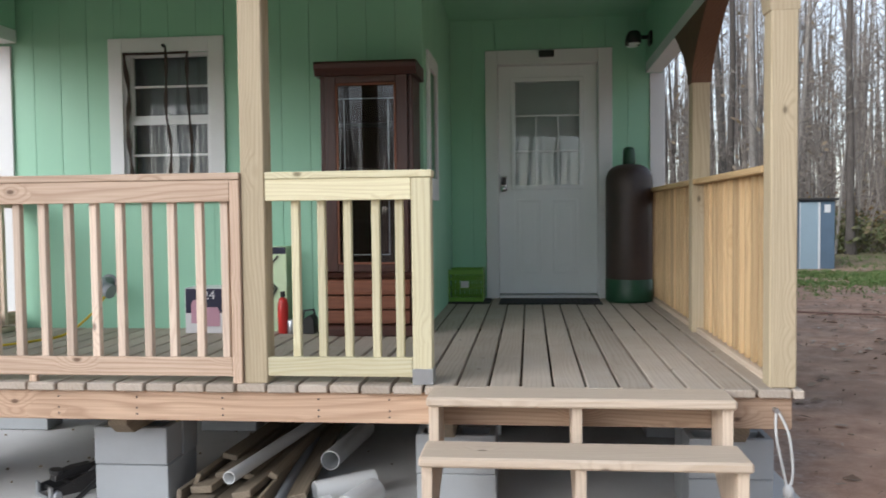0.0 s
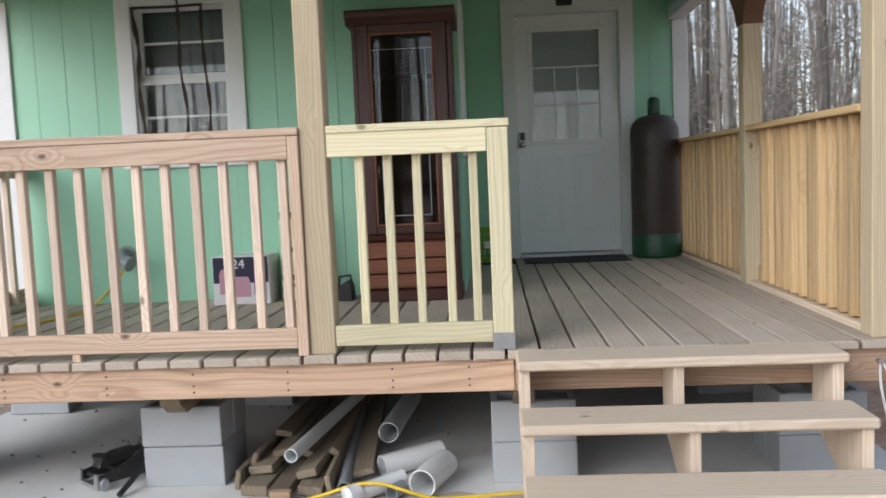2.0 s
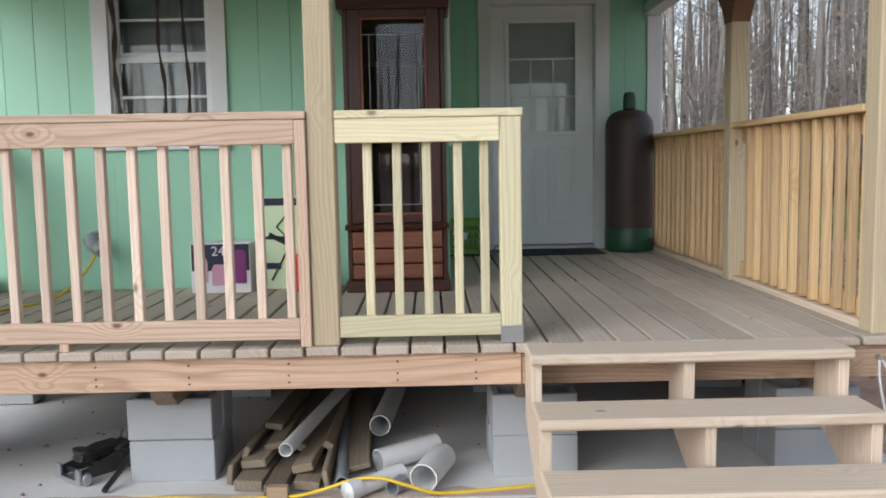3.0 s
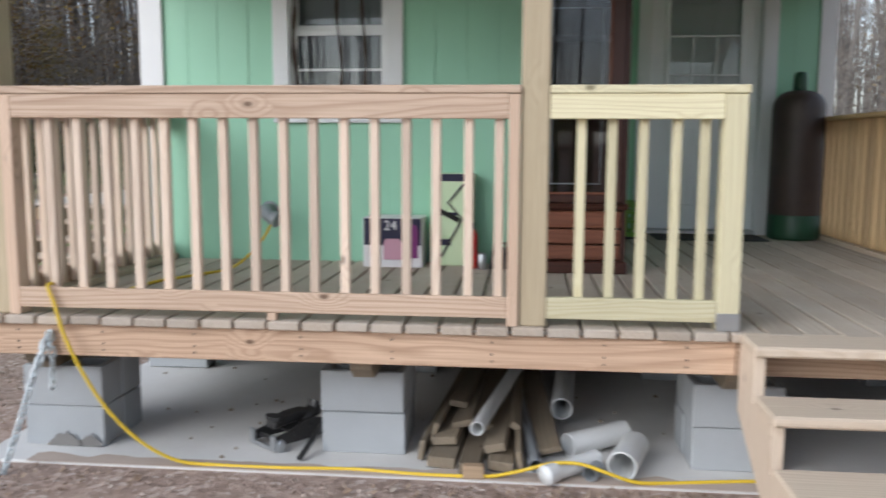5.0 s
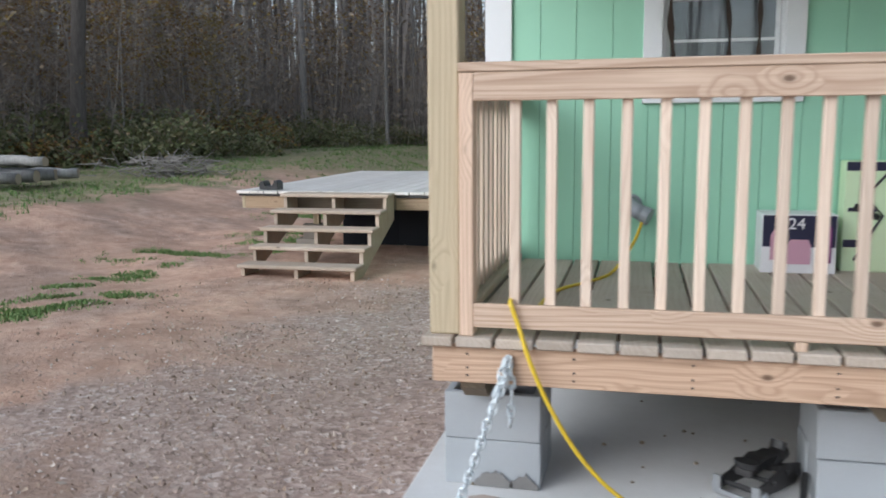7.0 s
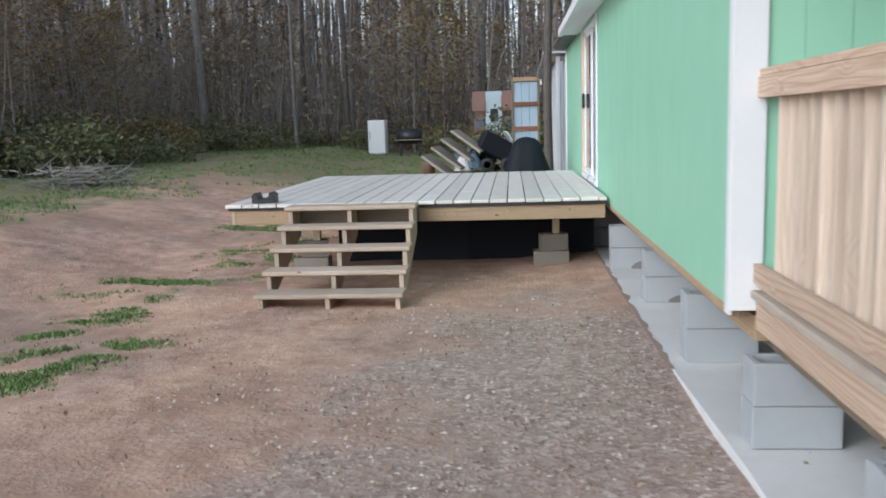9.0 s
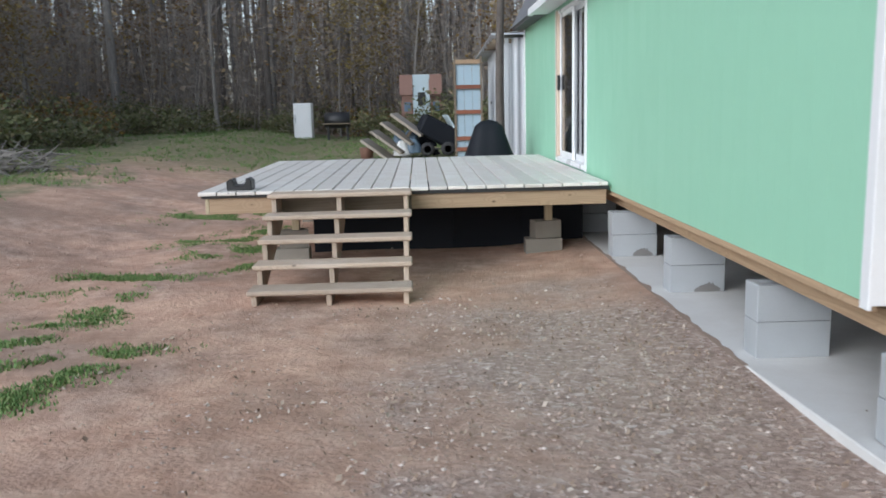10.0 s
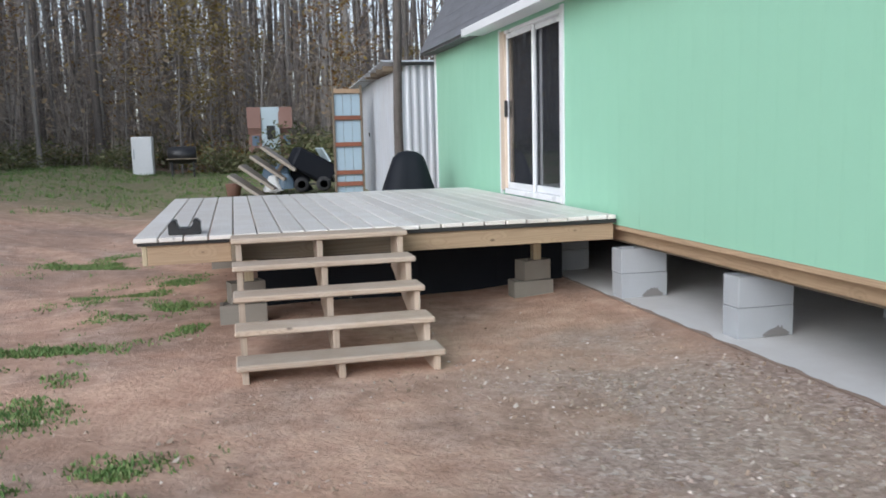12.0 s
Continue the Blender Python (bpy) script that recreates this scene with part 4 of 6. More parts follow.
def bracket(p, x0, x1, ya, yb, sides, span=0.30, z0=2.33, mats=None):
    """A curved plate on a post's inner face, flaring up to the beam."""
    curve = [(span * (i / 8) ** 1.6, z0 + (2.754 - z0) * i / 8) for i in range(9)]
    far = [(yb + (d if 1 in sides else 0), z) for d, z in curve]
    near = [(ya - (d if -1 in sides else 0), z) for d, z in curve]
    part("bracket", prism(far + near[::-1], "x", x0, x1, 0.002), mats["z"], p, "curved brown bracket plate")


bracket(P4, 1.052, 1.178, 5.618, 5.742, (1, -1), span=0.52, mats=SHADED_BRACKET)
bracket(P3, 1.062, 1.192, 3.864, 3.987, (1,), span=0.45, z0=2.38, mats=POST)


def rail_run(label, mats, x0, x1, balusters, front, thick, cap=(0, 0)):
    """A front rail: cap, top board, bottom board and square balusters."""
    t = thing("porch_railing", ((x0 + x1) / 2, 3.90, 0.735), label, "railing", "porch rails")
    part("cap", box(x0 - cap[0], x1 + cap[1], front - 0.005, front + 0.105, 1.671, 1.705, 0.004), mats["x"], t)
    part("top_rail", box(x0, x1, front, front + thick, 1.568, 1.670, 0.003), mats["x"], t)
    part("bottom_rail", box(x0, x1, front, front + thick, 0.735, 0.825, 0.003), mats["x"], t)
    rnd_ = random.Random(int(100 * x0))
    for bx in balusters:
        s = rnd_.uniform(-0.003, 0.003)
        part("baluster", box(bx - 0.019 + s, bx + 0.019 + s, front + thick + 0.001, front + thick + 0.039, 0.745, 1.669, 0.003), (BALUSTER if mats is PINK else mats)["z"], t)
    for bx in balusters[7:8]:
        part("foot", box(bx - 0.075, bx - 0.035, front + 0.003, front + thick, 0.7005, 0.734, 0.002), mats["z"], t)
    return t


R1 = rail_run("fresh reddish pine porch railing with square balusters", PINK, -3.573, -1.412, [-1.448 - 0.1317 * i for i in range(16)], 3.847, 0.026, cap=(0.055, 0.05))
part("end_board", box(-1.411, -1.364, 3.846, 3.93, 0.7005, 1.668, 0.003), PINK["z"], R1)
part("end_board", box(-3.626, -3.574, 3.846, 3.93, 0.7005, 1.668, 0.003), PINK["z"], R1)
R2 = rail_run("yellow-green treated pine railing beside the steps", YELLOW, -1.243, -0.548, [-1.114, -0.985, -0.856, -0.726, -0.61], 3.864, 0.038, cap=(0.0, 0.10))
part("newel", box(-0.546, -0.455, 3.864, 3.955, 0.7005, 1.669, 0.004), YELLOW["z"], R2, "yellow pine newel post")
shoe = bmesh.new()
box(-0.549, -0.452, 3.860, 3.8635, 0.701, 0.775, 0.001, shoe)
box(-0.4545, -0.451, 3.864, 3.955, 0.701, 0.775, 0.001, shoe)
for sx in (-0.53, -0.50, -0.47):
    for sz in (0.72, 0.755):
        tube([(sx, 3.860, sz), (sx, 3.857, sz)], 0.005, 6, shoe)
part("post_shoe", shoe, STEEL, R2, "galvanised metal post shoe")


def side_rail(x, y0, y1, mats, label, out=1):
    t = thing("porch_railing", (x, (y0 + y1) / 2, 0.73), label, "railing", "porch rails")
    part("cap", box(x - 0.055, x + 0.055, y0, y1, 1.671, 1.705, 0.004), mats["y"], t)
    part("top_rail", box(x + 0.022 * out + (0.002 if out > 0 else -0.04), x + 0.022 * out + (0.04 if out > 0 else -0.002), y0, y1, 1.575, 1.670, 0.003), mats["y"], t)
    part("bottom_rail", box(x + 0.022 * out + (0.002 if out > 0 else -0.04), x + 0.022 * out + (0.04 if out > 0 else -0.002), y0, y1, 0.735, 0.825, 0.003), mats["y"], t)
    part("kick_board", box(x - 0.03, x + 0.05, y0, y1, 0.7005, 0.734, 0.003), STEP["y"], t)
    n = int((y1 - y0) / 0.127)
    for i in range(n):
        yy = y0 + 0.05 + i * 0.127
        part("baluster", box(x + 0.002 * out - 0.019, x + 0.002 * out + 0.019, yy - 0.019, yy + 0.019, 0.745, 1.669, 0.003), (BALUSTER if mats is PINK else mats)["z"], t)
    return t


side_rail(1.115, 3.987, 5.618, AMBER, "amber knotty pine side railing with close balusters")
side_rail(1.115, 5.742, 7.83, AMBER, "amber knotty pine side railing with close balusters")
side_rail(-3.698, 3.982, 5.745, PINK, "fresh reddish pine side railing with square balusters", out=-1)


# ---------------------------------------------------------------- steps
def stairs(label, x0, x1, fronts, tops, depth, mats, ground, strings, y_back):
    t = thing("stairs", ((x0 + x1) / 2, fronts[-1], ground), label, "stairs")
    for f, z in zip(fronts, tops):
        part("tread", box(x0, x1, f, f + depth, z - 0.042, z, 0.009), mats["x"], t)
    for sx in strings:
        pts = [(y_back, tops[0] - 0.0425)]
        for i, (f, z) in enumerate(zip(fronts, tops)):
            pts.append((f + 0.035, z - 0.0425))
            if i + 1 < len(tops):
                pts.append((f + 0.035, tops[i + 1] - 0.0425))
        pts.append((fronts[-1] + 0.035, ground))
        pts.append((fronts[-1] + 0.28, ground))
        pts.append((y_back, tops[0] - 0.33))
        part("stringer", prism(pts, "x", sx - 0.022, sx + 0.022, 0.002), mats["z"], t)
    return t


stairs("pale pine front steps with open risers", -0.455, 0.868, [3.60, 3.33, 3.06, 2.79], [0.699, 0.513, 0.328, 0.142], 0.262, STEP, -0.07, (-0.425, 0.20, 0.835), 3.857)

# ---------------------------------------------------------------- china cabinet
def china_cabinet():
    c = thing("display_cabinet", (-1.05, 5.55, 0.70), "dark mahogany display cabinet with a glass door, against the green wall", "cabinet")
    x0, x1, y0, y1 = -1.355, -0.745, 5.385, 5.755
    M = DARKWOOD
    part("side_panel", box(x0, x0 + 0.03, y0 + 0.02, y1, 0.74, 2.40, 0.004), M["z"], c)
    part("side_panel", box(x1 - 0.03, x1, y0 + 0.02, y1, 0.74, 2.40, 0.004), M["z"], c)
    part("back_panel", box(x0 + 0.0301, x1 - 0.0301, y1 - 0.02, y1, 0.74, 2.40, 0), M["z"], c)
    part("plinth", box(x0 - 0.012, x1 + 0.012, y0 - 0.005, y1, 0.7005, 0.775, 0.008), M["x"], c)
    for z, zh in ((0.785, 0.085), (0.88, 0.085), (0.975, 0.10)):
        dr = part("drawer", box(x0 + 0.032, x1 - 0.032, y0, y0 + 0.03, z, z + zh, 0.006), RUSTY["x"], c, "reddish drawer front")
        part("drawer_bead", box(x0 + 0.05, x1 - 0.05, y0 - 0.004, y0 - 0.0005, z + 0.014, z + zh - 0.014, 0.003), RUSTY["x"], dr)
    part("waist_moulding", prism([(y0 - 0.02, 1.086), (y0 - 0.028, 1.10), (y0 - 0.01, 1.12), (y0 + 0.03, 1.12), (y0 + 0.03, 1.086)], "x", x0 - 0.01, x1 + 0.01), M["x"], c)
    dx0, dx1, dz0, dz1 = x0 + 0.033, x1 - 0.033, 1.125, 2.40
    door = part("door", box(dx0, dx0 + 0.075, y0, y0 + 0.025, dz0, dz1, 0.004), M["z"], c)
    part("stile", box(dx1 - 0.075, dx1, y0, y0 + 0.025, dz0, dz1, 0.004), M["z"], door)
    part("rail", box(dx0 + 0.0752, dx1 - 0.0752, y0, y0 + 0.025, dz0, dz0 + 0.05, 0.004), M["x"], door)
    part("rail", box(dx0 + 0.0752, dx1 - 0.0752, y0, y0 + 0.025, dz1 - 0.05, dz1, 0.004), M["x"], door)
    bead = bmesh.new()
    a0, a1, b0, b1 = dx0 + 0.0752, dx1 - 0.0752, dz0 + 0.0502, dz1 - 0.0502
    for q in ((a0, a0 + 0.012, b0, b1), (a1 - 0.012, a1, b0, b1), (a0 + 0.0121, a1 - 0.0121, b0, b0 + 0.012), (a0 + 0.0121, a1 - 0.0121, b1 - 0.012, b1)):
        box(q[0], q[1], y0 + 0.001, y0 + 0.012, q[2], q[3], 0.002, bead)
    part("bead", bead, RUSTY["z"], door)
    part("pane", box(a0, a1, y0 + 0.014, y0 + 0.018, b0, b1, 0), SMOKED, door, "dark reflecting glass")
    came = bmesh.new()
    for q in ((a0 + 0.05, a0 + 0.0535, b0 + 0.06, b1 - 0.1), (a1 - 0.0535, a1 - 0.05, b0 + 0.06, b1 - 0.1), (a0 + 0.013, a1 - 0.013, b1 - 0.1, b1 - 0.0965), (a0 + 0.05, a1 - 0.05, b0 + 0.06, b0 + 0.0635)):
        box(q[0], q[1], y0 + 0.0105, y0 + 0.0138, q[2], q[3], 0, came)
    part("leaded_line", came, GREYPVC, door, "thin grey leaded lines")
    for z in (1.45, 1.80, 2.10):
        part("shelf", box(x0 + 0.031, x1 - 0.031, y0 + 0.06, y1 - 0.021, z, z + 0.012, 0), M["x"], c)
    crown = [(y0 + 0.05, 2.401), (y0, 2.401), (y0 - 0.012, 2.425), (y0 - 0.03, 2.445), (y0 - 0.035, 2.475), (y0 - 0.02, 2.492), (y1, 2.492), (y1, 2.401)]
    part("crown", prism(crown, "x", x0 - 0.03, x1 + 0.03, 0.002), M["x"], c)


china_cabinet()

# gas cylinder
tank = thing("gas_cylinder", (0.882, 7.59, 0.70), "tall rust-brown steel gas cylinder with a green foot", "gas cylinder")
part("body", lathe([(0.200, 0.03), (0.205, 0.05), (0.205, 1.06), (0.200, 1.11), (0.182, 1.155), (0.15, 1.19), (0.10, 1.212), (0.05, 1.22)], (0.882, 7.59, 0.70), 40), TANKRUST, tank, smooth=True)
part("foot_band", lathe([(0.190, 0.0), (0.207, 0.015), (0.2085, 0.03), (0.2085, 0.20), (0.2055, 0.205)], (0.882, 7.59, 0.70), 40), TANKGREEN, tank, "dark green painted foot", True)
part("valve_cap", lathe([(0.052, 1.215), (0.055, 1.235), (0.053, 1.33), (0.045, 1.36), (0.02, 1.37)], (0.882, 7.59, 0.70), 20), TANKGREEN, tank, "dark green valve cap", True)

# crate by the wall
lone("rubber_mat", box(-0.80, -0.35, 7.36, 7.76, 0.7005, 0.712, 0.004), RUBBER, "black rubber mat under a green crate", "mat")
crate = thing("milk_crate", (-0.585, 7.58, 0.712), "lime green plastic crate with lattice sides, on a black mat", "crate")
cx0, cx1, cy0, cy1, cz0, cz1 = -0.765, -0.41, 7.42, 7.74, 0.7125, 1.0
for nm, (a0, a1, b0, b1) in (("front", (cx0, cx1, cy0, cy0 + 0.014)), ("back", (cx0, cx1, cy1 - 0.014, cy1)), ("end", (cx0, cx0 + 0.014, cy0 + 0.0142, cy1 - 0.0142)), ("end", (cx1 - 0.014, cx1, cy0 + 0.0142, cy1 - 0.0142))):
    side = part(nm, box(a0 + 0.001, a1 - 0.001, b0 + 0.001, b1 - 0.001, cz0, cz0 + 0.04, 0.002), LIME, crate)
    for z0, z1 in ((cz0 + 0.115, cz0 + 0.135), (cz0 + 0.19, cz0 + 0.21), (cz1 - 0.045, cz1)):
        part("lattice_bar", box(a0, a1, b0, b1, z0, z1, 0.002), LIME, side)
    long_x = a1 - a0 > b1 - b0
    n = 8
    for i in range(n + 1):
        f = i / n
        if long_x:
            u = a0 + (a1 - a0 - 0.016) * f
            part("lattice_bar", box(u, u + 0.016, b0 + 0.002, b1 - 0.002, cz0 + 0.01, cz1 - 0.01, 0), LIME, side)
        else:
            u = b0 + (b1 - b0 - 0.016) * f
            part("lattice_bar", box(a0 + 0.002, a1 - 0.002, u, u + 0.016, cz0 + 0.01, cz1 - 0.01, 0), LIME, side)
part("base", box(cx0 + 0.015, cx1 - 0.015, cy0 + 0.015, cy1 - 0.015, cz0 + 0.002, cz0 + 0.02, 0), LIME, crate)
part("label_plate", box(-0.61, -0.54, cy0 - 0.002, cy0 - 0.0003, cz0 + 0.125, cz0 + 0.185, 0), CARDWHITE, crate, "small pale label")

mat = bmesh.new()
box(-0.27, 0.63, 7.30, 7.78, 0.7005, 0.709, 0.003, mat)
for i in range(17):
    box(-0.24 + i * 0.05, -0.215 + i * 0.05, 7.33, 7.75, 0.709, 0.714, 0.001, mat)
lone("door_mat", mat, RUBBER, "black ribbed rubber doormat before the white door", "mat")

# security lamp
lamp = thing("security_lamp", (1.06, 7.45, 3.0), "black twin-headed security lamp on the porch beam", "lamp")
part("base_plate", box(1.035, 1.059, 7.38, 7.52, 2.93, 3.05, 0.01), BLACK, lamp)
part("arm", tube([(1.04, 7.45, 3.0), (0.98, 7.44, 3.0), (0.93, 7.42, 3.0)], 0.018, 10), BLACK, lamp)
for dy in (-0.06, 0.06):
    head = part("lamp_head", lathe([(0.03, 0.05), (0.05, 0.04), (0.062, 0.0), (0.062, -0.05), (0.055, -0.055)][::-1], (0.90, 7.42 + dy, 2.99), 18), BLACK, lamp, smooth=True)
    part("lens", lathe([(0.045, -0.062), (0.05, -0.056)], (0.90, 7.42 + dy, 2.99), 16), VINYL, head, "pale lens")

# carton with the number
carton = thing("carton", (-2.15, 5.6, 0.70), "white and navy printed carton marked 24, on the deck", "carton")
bx0, bx1, by0, by1, bz1 = -2.345, -1.975, 5.50, 5.74, 1.012
part("box", box(bx0, bx1, by0, by1, 0.7005, bz1, 0.003), CARDWHITE, carton)
part("navy_print", box(bx0 + 0.006, bx1 - 0.006, by0 - 0.0025, by0 - 0.0004, 0.84, bz1 - 0.006, 0), CARDNAVY, carton, "navy printed field")
for (a0, a1, c0, c1, mt, nm) in ((-2.30, -2.24, 0.77, 0.93, CARDPINK, "printed_bottle"), (-2.215, -2.10, 0.75, 0.88, CARDPINK, "printed_jar"), (-2.075, -2.0, 0.76, 0.97, CARDPLUM, "printed_bottle")):
    part(nm, prism([(a0, c0), (a1, c0), (a1, c1 - 0.03), (a1 - 0.015, c1), (a0 + 0.015, c1), (a0, c1 - 0.03)], "y", by0 - 0.005, by0 - 0.0027), mt, carton)


def letters(text, size, m, mat_, parent, name="print"):
    cu = bpy.data.curves.new(name, "FONT")
    cu.body, cu.size, cu.extrude = text, size, 0.001
    tmp = new("tmp_text", cu)
    tmp.matrix_world = m
    bpy.context.view_layer.update()
    me = bpy.data.meshes.new_from_object(tmp.evaluated_get(bpy.context.evaluated_depsgraph_get()))
    me.transform(m)
    me.materials.clear()
    me.materials.append(mat_)
    bpy.data.objects.remove(tmp)
    part(name, me, mat_, parent, "white printed number")


letters("24", 0.085, pose(-2.215, by0 - 0.004, 0.935, 90, 0, 0), CARDWHITE, carton, "number")

# tall tool carton with a dark tool picture
tool = thing("tool_carton", (-1.80, 5.68, 0.70), "tall pale green tool carton with black pictures, on the deck", "carton")
tx0, tx1, ty = -1.925, -1.665, 5.62
part("box", box(tx0, tx1, ty, 5.755, 0.7005, 1.285, 0.003), CARDGREEN, tool)
for q in ((tx0 + 0.004, tx1 - 0.004, 1.235, 1.281), (tx0 + 0.004, tx0 + 0.12, 0.83, 0.87), (tx0 + 0.02, tx1 - 0.1, 1.02, 1.04)):
    part("black_print", box(q[0], q[1], ty - 0.0025, ty - 0.0004, q[2], q[3], 0), CARDNAVY, tool)
b = bmesh.new()
tube([(tx0 + 0.06, ty - 0.004, 0.76), (tx0 + 0.19, ty - 0.004, 1.0), (tx0 + 0.1, ty - 0.004, 1.1), (tx0 + 0.2, ty - 0.004, 1.22)], 0.007, 6, b)
tube([(tx0 + 0.05, ty - 0.004, 1.05), (tx0 + 0.17, ty - 0.004, 0.99)], 0.017, 6, b)
part("printed_tool", b, BLACK, tool)
red = thing("red_bottle", (-1.665, 5.52, 0.70), "red plastic bottle with a black cap, on the deck", "bottle")
part("bottle_body", lathe([(0.03, 0.0), (0.036, 0.01), (0.036, 0.2), (0.026, 0.235), (0.014, 0.245)], (-1.665, 5.52, 0.7005), 20), REDPLASTIC, red, smooth=True)
part("cap", lathe([(0.016, 0.246), (0.016, 0.285)], (-1.665, 5.52, 0.7005), 14), BLACK, red)
can = thing("spray_can", (-1.60, 5.50, 0.70), "small pale metal can on the deck", "can")
part("can_body", lathe([(0.026, 0.0), (0.028, 0.004), (0.028, 0.09), (0.02, 0.10)], (-1.60, 5.50, 0.7005), 18), STEEL, can, smooth=True)
pack = thing("battery_charger", (-1.49, 5.55, 0.70), "small black battery charger on the deck", "charger")
part("body", prism([(-1.56, 0.7005), (-1.44, 0.7005), (-1.445, 0.80), (-1.47, 0.83), (-1.52, 0.80), (-1.555, 0.77)], "y", 5.49, 5.61, 0.006), BLACK, pack)
part("handle", tube([(-1.54, 5.55, 0.78), (-1.53, 5.55, 0.85), (-1.46, 5.55, 0.86), (-1.45, 5.55, 0.80)], 0.008, 8), BLACK, pack)

# conduit stub on the wall
stub = thing("conduit_stub", (-3.03, 5.74, 1.05), "grey plastic conduit elbow on the green wall", "conduit")
part("flange", tube([(-3.02, 5.769, 1.03), (-3.02, 5.755, 1.03)], 0.06, 20), GREYPVC, stub)
part("elbow", tube([(-3.02, 5.76, 1.03), (-3.02, 5.66, 1.03), (-2.99, 5.62, 1.01), (-2.94, 5.60, 0.985)], 0.045, 16), GREYPVC, stub, smooth=True)
part("cap", tube([(-2.955, 5.606, 0.99), (-2.92, 5.594, 0.975)], 0.05, 16), GREYPVC, stub)

# yellow extension cord
cord_pts = [(-2.95, 5.60, 0.98), (-3.0, 5.5, 0.85), (-3.1, 5.3, 0.72), (-3.2, 5.05, 0.708), (-3.35, 4.75, 0.708), (-3.4, 4.3, 0.708), (-3.43, 4.02, 0.72), (-3.437, 3.935, 0.815), (-3.435, 3.87, 0.838), (-3.43, 3.83, 0.83), (-3.40, 3.825, 0.75), (-3.355, 3.81, 0.62), (-3.28, 3.815, 0.45), (-3.18, 3.83, 0.28), (-3.05, 3.86, 0.13), (-2.90, 3.90, 0.03), (-2.72, 3.92, 0.008), (-2.4, 3.92, 0.008), (-2.1, 3.94, 0.008), (-1.8, 3.915, 0.008), (-1.5, 3.91, 0.012), (-1.36, 3.92, 0.035), (-1.2, 3.91, 0.085), (-1.08, 3.90, 0.09), (-0.97, 3.89, 0.06), (-0.85, 3.90, 0.02), (-0.72, 3.93, 0.008), (-0.55, 3.96, 0.008), (-0.3, 4.0, 0.008)]


def spline(points, per=6):
    pts = [Vector(p) for p in points]
    out = []
    for i in range(len(pts) - 1):
        p0, p1, p2, p3 = pts[max(i - 1, 0)], pts[i], pts[i + 1], pts[min(i + 2, len(pts) - 1)]
        for k in range(per):
            t = k / per
            out.append(0.5 * (2 * p1 + (p2 - p0) * t + (2 * p0 - 5 * p1 + 4 * p2 - p3) * t * t + (3 * p1 - p0 - 3 * p2 + p3) * t ** 3))
    out.append(pts[-1])
    return out


cord = thing("extension_cord", (-3.43, 3.9, 0.7), "yellow extension cord trailing from the deck over the slab", "cord")
part("cable", tube(spline(cord_pts), 0.0085, 8), CORD, cord, smooth=True)
part("plug", tube([(-0.3, 4.0, 0.016), (-0.2, 4.02, 0.018)], 0.022, 10), BLACK, cord, "black plug")


# chain from the rim to the ground
def chain_link():
    b = bmesh.new()
    ring = []
    for k in range(12):
        a = 2 * math.pi * k / 12
        ring.append(((0.014 * math.cos(a)), 0.0, 0.012 * (1 if math.sin(a) > 0 else -1) + 0.014 * math.sin(a)))
    ring.append(ring[0])
    tube(ring, 0.0055, 6, b)
    return mesh_of("link", b, CHAINMETAL, True)


LINK = chain_link()


def chain(name, pts, label):
    t = thing(name, pts[0], label, "chain")
    path = spline(pts, 20)
    d, want, n = 0.0, 0.0, 0
    for p, q in zip(path, path[1:]):
        seg = (q - p).length
        while want <= d + seg:
            c = p.lerp(q, (want - d) / seg)
            r = (q - p).to_track_quat("Z", "Y").to_matrix().to_4x4()
            ob = part("link", LINK, CHAINMETAL, t)
            ob.matrix_basis = Matrix.Translation(c - Vector(pts[0])) @ r @ pose(0, 0, 0, 0, 0, 90 * (n % 2) + 20)
            want += 0.036
            n += 1
        d += seg
    return t


ch = chain("anchor_chain", [(-3.443, 3.835, 0.61), (-3.45, 3.80, 0.55), (-3.50, 3.78, 0.41), (-3.575, 3.77, 0.185), (-3.655, 3.76, -0.03)], "zinc-plated tie-down chain from the rim to the ground")
chain("anchor_chain", [(-3.44, 3.842, 0.605), (-3.425, 3.828, 0.5), (-3.43, 3.826, 0.39)], "short doubled tail of the zinc-plated tie-down chain")
chain("anchor_chain", [(-3.455, 3.832, 0.60), (-3.475, 3.805, 0.5), (-3.495, 3.79, 0.44)], "doubled strand of the zinc-plated tie-down chain")
part("eye_bolt", tube([(-3.443, 3.862, 0.615), (-3.443, 3.83, 0.615)], 0.010, 8), STEEL, ch)
part("ground_anchor", tube([(-3.66, 3.755, -0.12), (-3.66, 3.757, -0.01)], 0.014, 8), BLACK, ch, "dark ground anchor")
rope = thing("tie_rope", (1.09, 3.8, 0.59), "white rope loop hanging from an eye bolt on the rim", "rope")
part("loop", tube(spline([(1.09, 3.84, 0.60), (1.085, 3.82, 0.50), (1.11, 3.81, 0.36), (1.135, 3.81, 0.26), (1.155, 3.812, 0.34), (1.14, 3.82, 0.5), (1.10, 3.84, 0.60)]), 0.006, 6), ROPE, rope, smooth=True)
part("knot", lathe([(0.01, -0.03), (0.022, -0.02), (0.024, 0.01), (0.012, 0.03)], (1.135, 3.81, 0.25), 10), ROPE, rope, smooth=True)
part("tail", tube(spline([(1.135, 3.81, 0.23), (1.14, 3.80, 0.1), (1.15, 3.79, -0.07)]), 0.006, 6), ROPE, rope, smooth=True)
part("eye_bolt", tube([(1.09, 3.862, 0.605), (1.09, 3.83, 0.605)], 0.012, 8), STEEL, rope)

